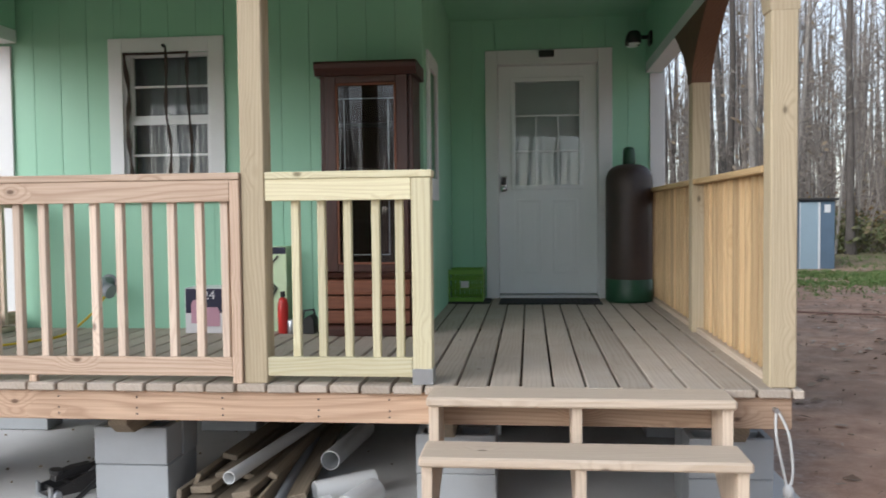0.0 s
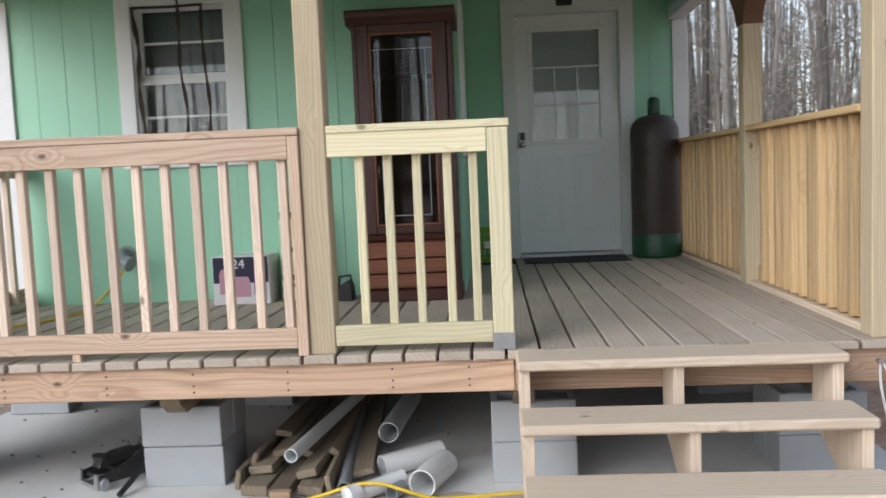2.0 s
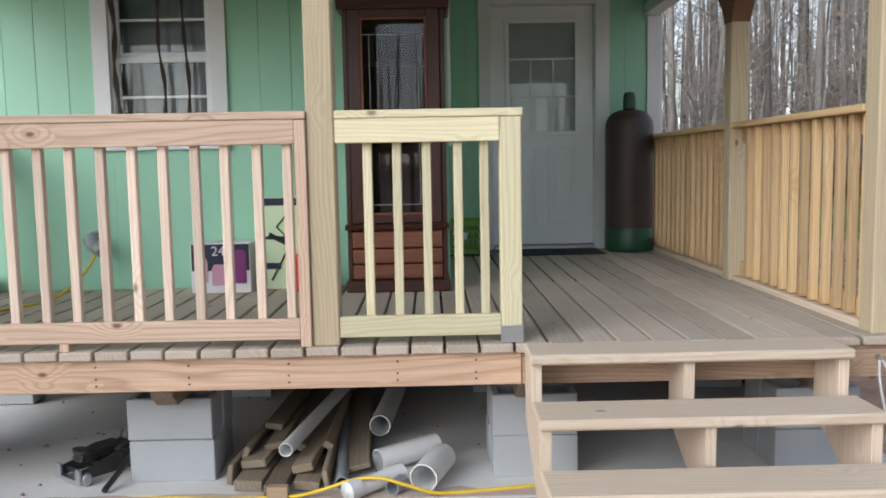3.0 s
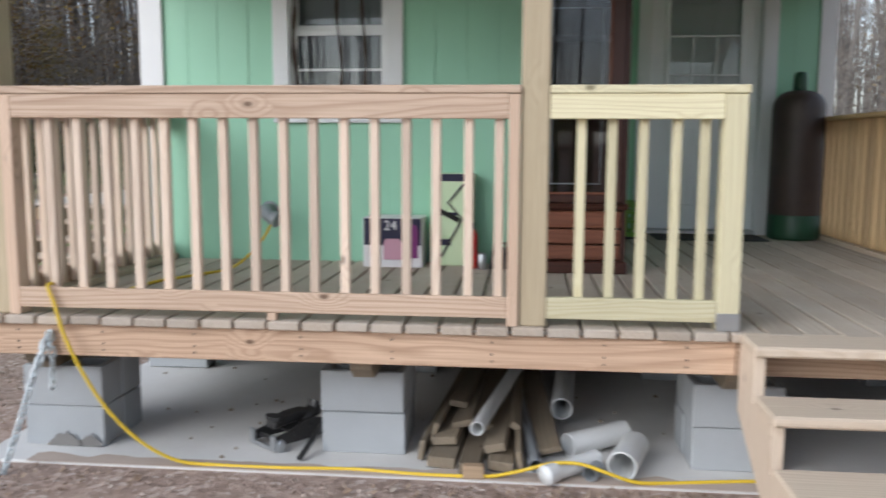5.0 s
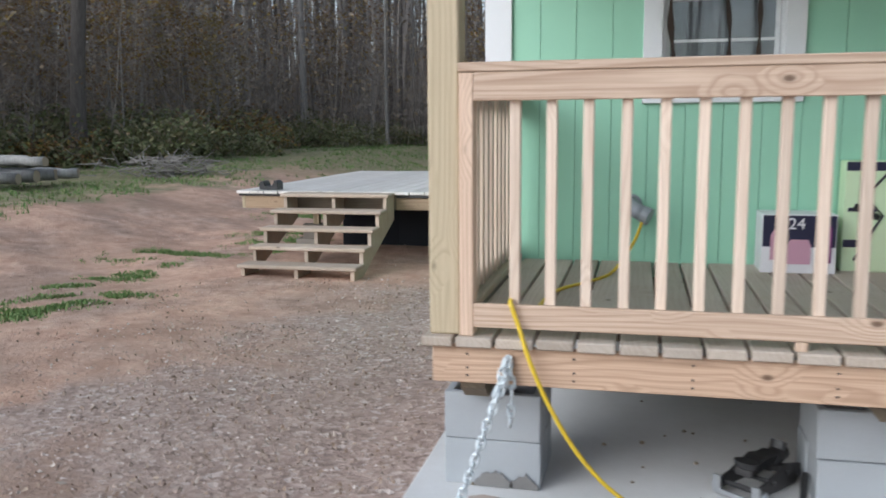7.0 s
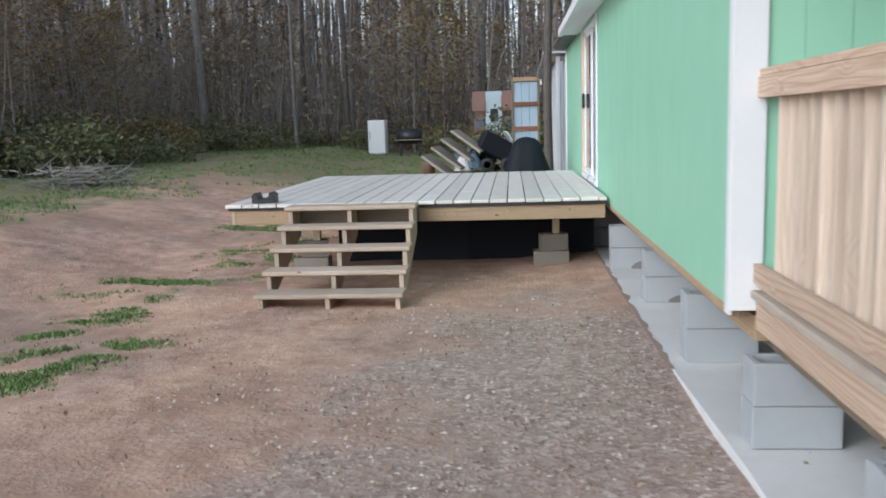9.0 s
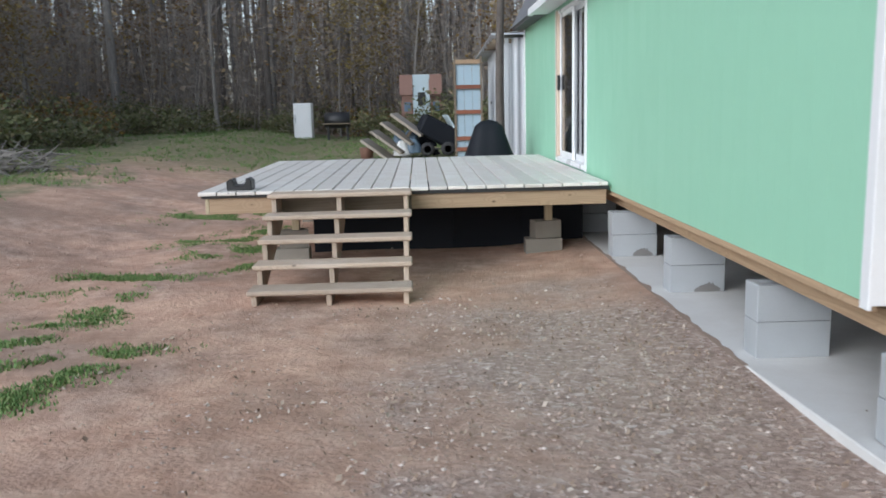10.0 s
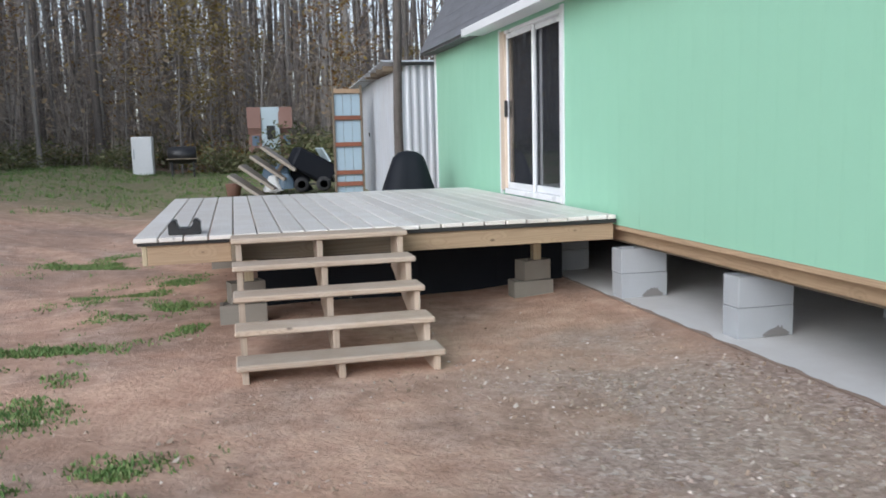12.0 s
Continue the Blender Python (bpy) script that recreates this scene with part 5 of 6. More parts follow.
# ---------------------------------------------------------------- under the porch
def plank_scrap(a, b_, w, h, mats, label, roll=0.0):
    a, b_ = Vector(a), Vector(b_)
    L = (b_ - a).length
    q = (b_ - a).to_track_quat("Y", "Z").to_matrix().to_4x4()
    bm = box(-w / 2, w / 2, 0, L, -h / 2, h / 2, 0.004)
    ob = new("lumber_offcut", mesh_of("lumber_offcut", bm, mats["y"]))
    ob.matrix_world = Matrix.Translation(a) @ q @ pose(0, 0, 0, 0, roll, 0)
    tagged(ob, label, "lumber", "lumber under the porch")


L_ = "brown weathered lumber offcut stored under the porch"
for a, b_, w, h, roll in (
        ((-1.70, 4.00, 0.030), (-1.58, 5.9, 0.04), 0.13, 0.050, 2), ((-1.70, 4.13, 0.085), (-1.55, 5.9, 0.10), 0.12, 0.038, -6),
        ((-1.57, 3.94, 0.030), (-1.50, 5.6, 0.035), 0.095, 0.050, 0), ((-1.43, 3.98, 0.030), (-1.40, 5.8, 0.04), 0.115, 0.045, 6),
        ((-1.46, 4.06, 0.085), (-1.36, 5.8, 0.10), 0.10, 0.038, -12), ((-1.80, 4.08, 0.055), (-1.66, 5.9, 0.07), 0.026, 0.095, 8),
        ((-1.755, 4.20, 0.10), (-1.60, 5.9, 0.15), 0.028, 0.10, 22), ((-1.345, 4.00, 0.050), (-1.38, 5.8, 0.06), 0.026, 0.09, -8),
        ((-1.21, 4.16, 0.045), (-1.33, 5.9, 0.10), 0.12, 0.028, -14), ((-1.54, 4.32, 0.105), (-1.44, 5.9, 0.12), 0.12, 0.035, 12),
        ((-1.62, 4.25, 0.130), (-1.56, 5.9, 0.15), 0.10, 0.032, -14), ((-1.66, 4.45, 0.165), (-1.55, 5.9, 0.18), 0.09, 0.032, 8),
        ((-1.37, 4.30, 0.110), (-1.36, 5.9, 0.11), 0.05, 0.035, 30)):
    plank_scrap(a, b_, w, h, SCRAP, L_, roll)
lone("lumber_stub", box(-1.595, -1.50, 3.895, 3.94, 0.002, 0.062, 0.004), RIMWOOD["x"], "short tan lumber block on the slab", "lumber")


def pvc(a, b_, r, label, mat_=PVC):
    lone("plastic_pipe", pipe(a, b_, r, max(0.004, r * 0.1)), mat_, label, "pipe", "pipes under the porch", smooth=False)


pvc((-1.545, 4.12, 0.155), (-1.34, 5.3, 0.19), 0.034, "long grey-white plastic pipe lying on lumber")
pvc((-1.272, 4.0, 0.034), (-1.40, 5.4, 0.06), 0.031, "grey plastic pipe lying on the slab", GREYPVC)
pvc((-1.135, 4.62, 0.105), (-1.08, 5.4, 0.09), 0.056, "wide white plastic pipe on the slab")
pvc((-1.12, 4.22, 0.057), (-0.84, 4.40, 0.075), 0.056, "wide white plastic pipe on the slab")
pvc((-0.90, 3.95, 0.068), (-0.81, 4.22, 0.072), 0.066, "wide open-ended white plastic pipe on the slab")
pvc((-1.21, 3.90, 0.040), (-1.0, 4.07, 0.060), 0.038, "white plastic pipe piece with an elbow on the slab")
pvc((-1.04, 3.925, 0.036), (-1.0, 4.0, 0.038), 0.034, "short clear-grey plastic cup on the slab", GREYPVC)
lone("pipe_elbow", tube(spline([(-1.19, 3.912, 0.047), (-1.205, 3.895, 0.047), (-1.235, 3.865, 0.046)]), 0.044, 16), PVC, "white plastic pipe elbow", "pipe fitting", smooth=True)

jack = thing("floor_jack", (-2.55, 4.3, 0.0), "black trolley jack lying on the slab", "jack")
JA = pose(-2.575, 4.17, 0, 0, 0, -38) @ Matrix.Diagonal((1.15, 0.72, 1.0, 1))
for ox in (-0.075, 0.065):
    part("side_plate", turned(prism([(0.0, 0.025), (0.40, 0.02), (0.46, 0.05), (0.45, 0.10), (0.30, 0.125), (0.12, 0.085), (0.0, 0.07)], "x", ox, ox + 0.01, 0.002), JA), DARKSTEEL, jack)
for oy, oz, r in ((0.04, 0.05, 0.012), (0.16, 0.07, 0.010), (0.30, 0.09, 0.012), (0.42, 0.07, 0.014)):
    part("cross_rod", turned(tube([(-0.085, oy, oz), (0.085, oy, oz)], r, 10), JA), DARKSTEEL, jack)
part("lifting_arm", turned(prism([(0.05, 0.09), (0.32, 0.11), (0.34, 0.15), (0.20, 0.15), (0.06, 0.13)], "x", -0.035, 0.03, 0.005), JA), DARKSTEEL, jack)
part("saddle", turned(lathe([(0.03, 0.12), (0.042, 0.13), (0.045, 0.15), (0.03, 0.152)], (0.0, 0.08, 0.0), 16), JA), BLACK, jack)
part("cylinder", turned(tube([(0.0, 0.30, 0.10), (0.0, 0.44, 0.13)], 0.035, 14), JA), DARKSTEEL, jack, smooth=True)
part("handle_socket", turned(tube([(0.0, 0.40, 0.12), (0.0, 0.42, 0.175)], 0.03, 12), JA), BLACK, jack)
for ox in (-0.10, 0.078):
    part("wheel", turned(turned(lathe([(0.026, -0.012), (0.032, -0.008), (0.032, 0.008), (0.026, 0.012)], (0, 0, 0), 16), pose(ox + 0.01, 0.03, 0.033, 0, 90, 0)), JA), STEEL, jack, "worn metal wheel")
    part("caster", turned(turned(lathe([(0.02, -0.01), (0.026, -0.006), (0.026, 0.006), (0.02, 0.01)], (0, 0, 0), 14), pose(ox + 0.02, 0.42, 0.027, 0, 90, 20)), JA), BLACK, jack)
part("front_bracket", turned(prism([(-0.09, 0.01), (0.09, 0.01), (0.09, 0.085), (0.06, 0.085), (0.06, 0.03), (-0.06, 0.03), (-0.06, 0.085), (-0.09, 0.085)], "y", -0.02, 0.0, 0.002), JA), STEEL, jack, "bare metal bracket")
debris = random.Random(3)
crumbs = bmesh.new()
for _ in range(60):
    cx_, cy_, cr = debris.uniform(-3.7, -0.5), debris.uniform(3.95, 6.5), debris.uniform(0.004, 0.014)
    lathe([(cr, 0.0005), (cr * 0.8, cr * 0.6), (cr * 0.2, cr)], (cx_, cy_, 0.0), 5, crumbs)
lone("slab_debris", crumbs, SCRAP["x"], "small dark crumbs of debris on the slab", "debris", kind="stuff")
lone("steel_bar", tube([(-2.36, 4.02, 0.015), (-2.31, 4.25, 0.10)], 0.014, 8), BLACK, "short black steel bar leaning on a block", "bar")

# ---------------------------------------------------------------- rear deck
rd = thing("rear_deck", (-5.9, 13, 0.48), "weathered grey plank deck outside the sliding door", "deck")
dx = -7.96
rnd = random.Random(7)
while dx < -3.91:
    w = 0.190
    x1 = min(dx + w, -3.885)
    part("deck_board", box(dx + 0.006, x1 - 0.006, 10.62 + rnd.uniform(-0.015, 0.015), 15.52 + rnd.uniform(-0.02, 0.02), 0.668, 0.705 + rnd.uniform(-0.002, 0.002), 0.005), SHEENDECK["y"], rd)
    dx += w
part("rim_board", box(-7.86, -7.222, 10.66, 10.698, 0.482, 0.650, 0.004), RIMWOOD["x"], rd, "raw orange-brown rim board")
part("rim_board", box(-5.855, -3.90, 10.66, 10.698, 0.482, 0.650, 0.004), RIMWOOD["x"], rd, "raw tan rim board")
part("rim_board", box(-7.2215, -5.8555, 10.66, 10.698, 0.482, 0.650, 0.004), SCRAP["x"], rd)
part("rim_board", box(-7.90, -7.862, 10.66, 15.45, 0.482, 0.650, 0.004), POST["y"], rd)
part("rim_board", box(-7.861, -3.90, 15.41, 15.45, 0.482, 0.650, 0.004), POST["x"], rd)
part("tar_strip", box(-7.93, -7.23, 10.635, 10.659, 0.640, 0.6675, 0.003), BLACK, rd, "black membrane edge")
part("tar_strip", box(-5.85, -3.88, 10.635, 10.659, 0.632, 0.6675, 0.003), BLACK, rd, "black membrane edge")
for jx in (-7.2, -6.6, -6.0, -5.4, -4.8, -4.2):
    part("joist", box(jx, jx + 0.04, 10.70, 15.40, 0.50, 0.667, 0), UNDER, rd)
stairs("weathered tan open-riser steps up to the rear deck", -7.22, -5.85, [10.30, 10.0, 9.70, 9.40, 9.10], [0.699, 0.53, 0.355, 0.18, 0.02], 0.285, OLDSTEP, -0.15, (-7.165, -6.545, -5.905), 10.655)


# black sheet added to give the deep shade under the deck
part("skirt", prism([(-7.0, 11.9), (-6.2, 11.95), (-5.4, 11.86), (-4.6, 11.93), (-3.9, 11.88), (-3.9, 11.9), (-4.6, 11.95), (-5.4, 11.88), (-6.2, 11.97), (-7.0, 11.92)], "z", -0.2, 0.66), TARP, rd, "black sheet added under the deck in place of its deep shade")


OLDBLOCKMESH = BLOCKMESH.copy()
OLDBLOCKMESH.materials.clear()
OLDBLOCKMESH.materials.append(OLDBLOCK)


def deck_pier(x, y):
    t = thing("deck_pier", (x, y, -0.15), "stacked grey concrete blocks with a timber prop under the rear deck", "pier", "piers under the rear deck")
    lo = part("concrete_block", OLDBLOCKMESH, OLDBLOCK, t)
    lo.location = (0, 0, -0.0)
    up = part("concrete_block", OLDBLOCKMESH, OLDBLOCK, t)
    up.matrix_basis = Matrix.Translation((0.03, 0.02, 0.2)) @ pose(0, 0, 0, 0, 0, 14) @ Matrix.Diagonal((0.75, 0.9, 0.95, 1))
    part("prop", box(x + 0.02, x + 0.10, y - 0.03, y + 0.05, 0.236, 0.665, 0.004), POST["z"], t)


for px, py in ((-4.44, 11.35), (-7.15, 11.15), (-4.47, 14.6), (-7.3, 14.6), (-5.9, 14.6)):
    deck_pier(px, py)

sawbox = thing("saw_stand", (-7.57, 10.85, 0.705), "small black plastic tool cradle on the rear deck", "tool cradle")
b = prism([(-7.70, 0.707), (-7.45, 0.707), (-7.45, 0.80), (-7.485, 0.825), (-7.51, 0.79), (-7.53, 0.755), (-7.62, 0.755), (-7.64, 0.80), (-7.67, 0.82), (-7.70, 0.79)], "y", 10.75, 10.93, 0.004)
part("cradle", b, BLACK, sawbox)
part("roller", tube([(-7.655, 10.76, 0.80), (-7.655, 10.92, 0.80)], 0.022, 10), BLACK, sawbox)
part("roller", tube([(-7.488, 10.76, 0.805), (-7.488, 10.92, 0.805)], 0.022, 10), BLACK, sawbox)

# ---------------------------------------------------------------- yard things
def corrugated(name, x0, x1, y, z0, z1, mat_, parent, along="x", pitch=0.16, depth=0.03, label=""):
    """A standing ribbed sheet along x at y, or along y at x when along is 'y'."""
    pts = []
    n = int((x1 - x0) / pitch * 4)
    for i in range(n + 1):
        u = x0 + (x1 - x0) * i / n
        d = depth * (1 if i % 4 in (1, 2) else 0)
        pts.append((u, d))
    prof = [(u, y - d) for u, d in pts] + [(u, y - d + 0.012) for u, d in reversed(pts)]
    if along == "y":
        prof = [(b, a) for a, b in prof]
    return part(name, prism(prof, "z", z0, z1), mat_, parent, label)


shed = thing("metal_shed", (-2.0, 23, 0.1), "pale corrugated metal shed with an overhanging tin roof", "shed")
corrugated("front_wall", -3.80, 0.2, 21.0, 0.0, 2.92, TIN, shed)
corrugated("side_wall", 21.02, 25.8, -3.80, 0.0, 2.80, TIN, shed, "y", 0.25, 0.04)
part("back_wall", box(-3.78, 0.2, 25.8, 25.84, 0.0, 2.6, 0), TIN, shed)
part("corner_strip", box(-3.86, -3.77, 20.94, 20.99, 0.0, 2.92, 0.004), TIN, shed)
wave = [(20.75 + 0.2 * i, 2.98 - 0.01 * i + (0.05 if i % 2 else 0.0)) for i in range(29)]
part("roof_sheet", prism(wave + [(y, z - 0.015) for y, z in reversed(wave)], "x", -4.15, 0.4), TIN, shed)
for i in range(7):
    part("rafter_end", box(-4.12, -3.7, 20.95 + i * 0.75, 21.0 + i * 0.75, 2.80, 2.9, 0), SCRAP["x"], shed)
part("latch", box(-3.86, -3.84, 24.6, 24.7, 1.5, 1.6, 0.005), BLACK, shed)

rack = thing("standing_rack", (-4.5, 23.7, 0.1), "tall timber rack with reddish rails and blue-grey sheets behind", "rack")
for rx in (-4.86, -4.20):
    part("upright", box(rx, rx + 0.05, 23.68, 23.76, 0.05, 2.70, 0.004), SCRAP["z"], rack)
for rz, mt in ((0.35, RUSTY), (0.62, RUSTY), (1.28, RUSTY), (1.90, RUSTY), (2.52, RIMWOOD)):
    part("rail", box(-4.81, -4.2, 23.66, 23.72, rz, rz + 0.10, 0.004), mt["x"], rack)
for i in range(3):
    part("sheet", box(-4.80 + i * 0.203, -4.605 + i * 0.203, 23.73, 23.74, 0.1, 2.5, 0), BLUESHEET, rack)

fridge = thing("old_refrigerator", (-10.3, 36.4, 0.28), "white upright refrigerator standing in the grass", "refrigerator")
part("cabinet", box(-10.72, -10.0, 36.05, 36.7, 0.30, 1.74, 0.03), ENAMEL, fridge)
part("door", box(-10.71, -10.01, 35.99, 36.045, 0.36, 1.72, 0.02), ENAMEL, fridge)
part("handle", box(-10.66, -10.62, 35.95, 35.985, 0.95, 1.3, 0.006), STEEL, fridge)

bench = thing("old_grill", (-8.9, 35.5, 0.25), "dark weathered barrel grill beside the refrigerator", "grill")
part("drum", turned(lathe([(0.10, -0.5), (0.30, -0.48), (0.32, 0.0), (0.30, 0.48), (0.10, 0.5)], (0, 0, 0), 18), pose(-8.95, 35.6, 1.05, 0, 90, 0)), BLACK, bench, smooth=True)
part("shelf", box(-9.5, -8.4, 35.2, 35.5, 0.9, 0.94, 0.004), SCRAP["x"], bench)
for lx in (-9.35, -8.6):
    for ly in (35.4, 35.8):
        part("leg", box(lx, lx + 0.06, ly, ly + 0.06, 0.25, 0.85, 0), BLACK, bench)

play = thing("playhouse", (-5.6, 39.2, 0.3), "small faded red playhouse with a pale blue door panel", "playhouse")
part("wall", box(-6.5, -6.0, 39.0, 39.05, 0.3, 1.75, 0.01), BRICKRED, play)
part("wall", box(-5.25, -4.75, 39.0, 39.05, 0.3, 1.75, 0.01), BRICKRED, play)
part("door_panel", box(-5.99, -5.26, 38.95, 39.03, 0.3, 2.85, 0.02), PALEBLUE, play, "pale blue door panel")
part("door_window", box(-5.78, -5.45, 38.93, 38.948, 1.55, 2.1, 0.01), BLACK, play, "dark window hole")
for a, c in ((-6.5, -6.0), (-5.25, -4.75)):
    part("roof_panel", prism([(38.8, 2.0), (39.0, 2.85), (40.4, 2.85), (40.4, 2.78), (39.05, 2.78), (38.87, 1.98)], "x", a - 0.05, c), BRICKRED, play)
    part("side_window", box(a + 0.12, c - 0.1, 38.985, 38.998, 1.3, 1.7, 0), CABINETGREY, play)
part("rear_wall", box(-6.5, -4.75, 40.3, 40.34, 0.3, 2.8, 0), BRICKRED, play)

# tarp-covered barbecue by the house corner
def draped(cx, cy, w, d, h, z0, seed):
    b = bmesh.new()
    rows, cols = 12, 28
    rings = []
    for i in range(rows + 1):
        f = i / rows
        if f < 0.75:
            z = h * (f / 0.75) * 0.86
            s = 1.0 - 0.54 * (f / 0.75) ** 1.3
        else:
            g = (f - 0.75) / 0.25
            z = h * (0.86 + 0.14 * math.sin(g * math.pi / 2))
            s = 0.46 * math.cos(g * math.pi / 2 * 0.98)
        ring = []
        for k in range(cols):
            a = 2 * math.pi * k / cols
            fold = 1 + 0.07 * (1 - f) * math.sin(a * 9 + seed) + 0.05 * noise.noise(Vector((math.cos(a) * 2, math.sin(a) * 2, f * 3 + seed)))
            ca, sa = math.cos(a), math.sin(a)
            m = (abs(ca) ** 3 + abs(sa) ** 3) ** (-1 / 3)
            ring.append(b.verts.new((cx + w / 2 * s * ca * m * fold, cy + d / 2 * s * sa * m * fold, z0 + z)))
        rings.append(ring)
    for r0, r1 in zip(rings, rings[1:]):
        for k in range(cols):
            b.faces.new((r0[k], r0[(k + 1) % cols], r1[(k + 1) % cols], r1[k]))
    b.faces.new(rings[0][::-1])
    b.faces.new(rings[-1])
    return b


lone("covered_grill", draped(-4.62, 16.2, 1.15, 0.9, 1.42, -0.17, 1.0), TARP, "garden grill under a folded black tarp cover", "covered grill", smooth=True)

RIMGREY = woods("grey_board", (0.34, 0.30, 0.25), (0.20, 0.17, 0.13))
# junk heap: pallets, bins, a small trailer
heap_rnd = random.Random(11)


rails = thing("board_stack", (-6.7, 25.0, 0.15), "slanting weathered boards stacked on the junk heap", "boards")
for i in range(4):
    q = turned(box(-0.50, 0.50, -0.45, 0.45, -0.035, 0.035, 0.006), pose(-6.85 + i * 0.27, 25.0 + 0.05 * i, 0.36 + i * 0.22, 0, 36, -10))
    part("board", q, RIMGREY["y"], rails)
part("crosspiece", turned(box(-0.04, 0.04, -0.04, 0.04, -0.5, 0.5, 0.004), pose(-6.2, 25.3, 0.55, 0, 36, 0)), SCRAP["z"], rails)


trailer = thing("utility_trailer", (-5.3, 25.4, 0.15), "dark blue-grey utility cart with small wheels, tipped on its side", "cart")
part("tub", turned(box(-0.55, 0.55, -0.35, 0.35, -0.28, 0.28, 0.05), pose(-5.25, 25.4, 0.80, 0, 28, 10)), TARP, trailer)
part("lid", turned(box(-0.2, 0.2, -0.33, 0.33, -0.02, 0.02, 0.01), pose(-4.95, 25.3, 1.08, 0, 60, 10)), PALEBLUE, trailer, "pale tub lid")
for wx in (-5.55, -5.0):
    wheel = part("tyre", turned(lathe([(0.10, -0.05), (0.17, -0.045), (0.19, 0.0), (0.17, 0.045), (0.10, 0.05)], (0, 0, 0), 20), pose(wx, 24.95, 0.36, 90, 0, 0)), RUBBER, trailer, smooth=True)
    part("rim", turned(lathe([(0.02, -0.062), (0.095, -0.055), (0.095, 0.05)], (0, 0, 0), 16), pose(wx, 24.95, 0.36, 90, 0, 0)), ENAMEL, wheel, "white wheel rim")
part("axle", tube([(-5.7, 25.0, 0.36), (-4.9, 25.0, 0.36)], 0.02, 8), BLACK, trailer)
for i in range(22):
    x = heap_rnd.uniform(-6.4, -4.7)
    y = heap_rnd.uniform(25.1, 26.3)
    s = heap_rnd.uniform(0.07, 0.26)
    b = draped(0, 0, s * 2.2, s * 1.7, s * 1.8, 0, i * 1.7)
    turned(b, pose(x, y, 0.15 + heap_rnd.uniform(0, 0.35), heap_rnd.uniform(-15, 15), heap_rnd.uniform(-15, 15), 0))
    lone("junk_sack", b, (TARP, CABINETGREY, ENAMEL)[i % 3], ("black filled sack on the junk heap", "grey filled sack on the junk heap", "white filled sack on the junk heap")[i % 3], "sack", "junk heap", smooth=True)
lone("red_bucket", lathe([(0.16, 0.0), (0.2, 0.3), (0.205, 0.31)], (-7.2, 25.3, 0.12), 20), BRICKRED, "faded red bucket by the junk heap", "bucket", smooth=True)

# utility cabinet right of the porch
cab = thing("storage_cabinet", (7.0, 22.2, -0.05), "slate blue storage cabinet with white edge strips", "cabinet")
part("body", box(6.75, 7.62, 21.9, 23.0, -0.05, 1.72, 0.02), CABINETGREY, cab)
part("roof", box(6.70, 7.68, 21.8, 23.1, 1.72, 1.78, 0.01), BLACK, cab)
part("front_panel", box(6.77, 7.20, 21.87, 21.898, 0.0, 1.68, 0.004), BLUESHEET, cab, "lighter blue-grey door panel")
for q in ((7.201, 7.25, 0.0, 1.68), (6.755, 6.769, 0.0, 1.68)):
    part("edge_strip", box(q[0], q[1], 21.865, 21.898, q[2], q[3], 0), ENAMEL, cab, "white edge strip")
part("edge_strip", box(6.77, 7.20, 21.865, 21.898, -0.03, 0.0, 0), ENAMEL, cab, "white edge strip")
part("sign_plate", box(7.36, 7.50, 21.885, 21.898, 1.42, 1.62, 0), ENAMEL, cab, "small white plate")
lone("garden_hose", tube(spline([(3.2, 13.5, -0.04), (4.2, 12.9, -0.03), (5.2, 12.6, -0.03), (6.5, 12.2, -0.03), (8.0, 12.5, -0.03)]), 0.014, 8), BRICKRED, "faded red hose lying on the dirt", "hose", smooth=True)

# log pile
def log_at(x, y, z, length, r, turn, tilt=0.0):
    t = new("log")
    t.matrix_world = pose(x, y, z, 0, tilt, turn)
    tagged(t, "grey weathered log lying on the log pile", "log", "log pile")
    pts = [(-length / 2 + length * i / 8, 0.03 * math.sin(i * 1.3 + x), 0.02 * math.cos(i * 1.7 + y)) for i in range(9)]
    part("bark", tube(pts, [r * (1.0 - 0.02 * i + 0.03 * math.sin(i * 2.1 + x)) for i in range(9)], 14), LOGBARK, t, smooth=True)
    part("cut_end", tube([(length / 2 - 0.002, pts[-1][1], pts[-1][2]), (length / 2 + 0.008, pts[-1][1], pts[-1][2])], r * 0.80, 14), LOGEND, t, "pale cut end")
    part("cut_end", tube([(-length / 2 - 0.008, pts[0][1], pts[0][2]), (-length / 2 + 0.002, pts[0][1], pts[0][2])], r * 0.95, 14), LOGEND, t, "pale cut end")


for x, y, z, ln, r, turn in ((-14.6, 14.6, 0.52, 4.2, 0.15, 8), (-14.3, 15.1, 0.55, 3.8, 0.17, 4), (-14.0, 15.6, 0.54, 3.0, 0.16, 14), (-14.9, 14.8, 0.82, 3.6, 0.14, 6),
                             (-14.6, 15.3, 0.84, 3.4, 0.15, 12), (-13.6, 15.5, 0.83, 2.6, 0.13, -8), (-15.3, 15.1, 1.09, 3.0, 0.14, 5), (-13.3, 15.9, 0.55, 2.2, 0.14, 20), (-15.0, 13.9, 0.42, 4.0, 0.13, 10)):
    log_at(x - 2.1, y, z + 0.05, ln * 0.95, r * 0.9, turn)

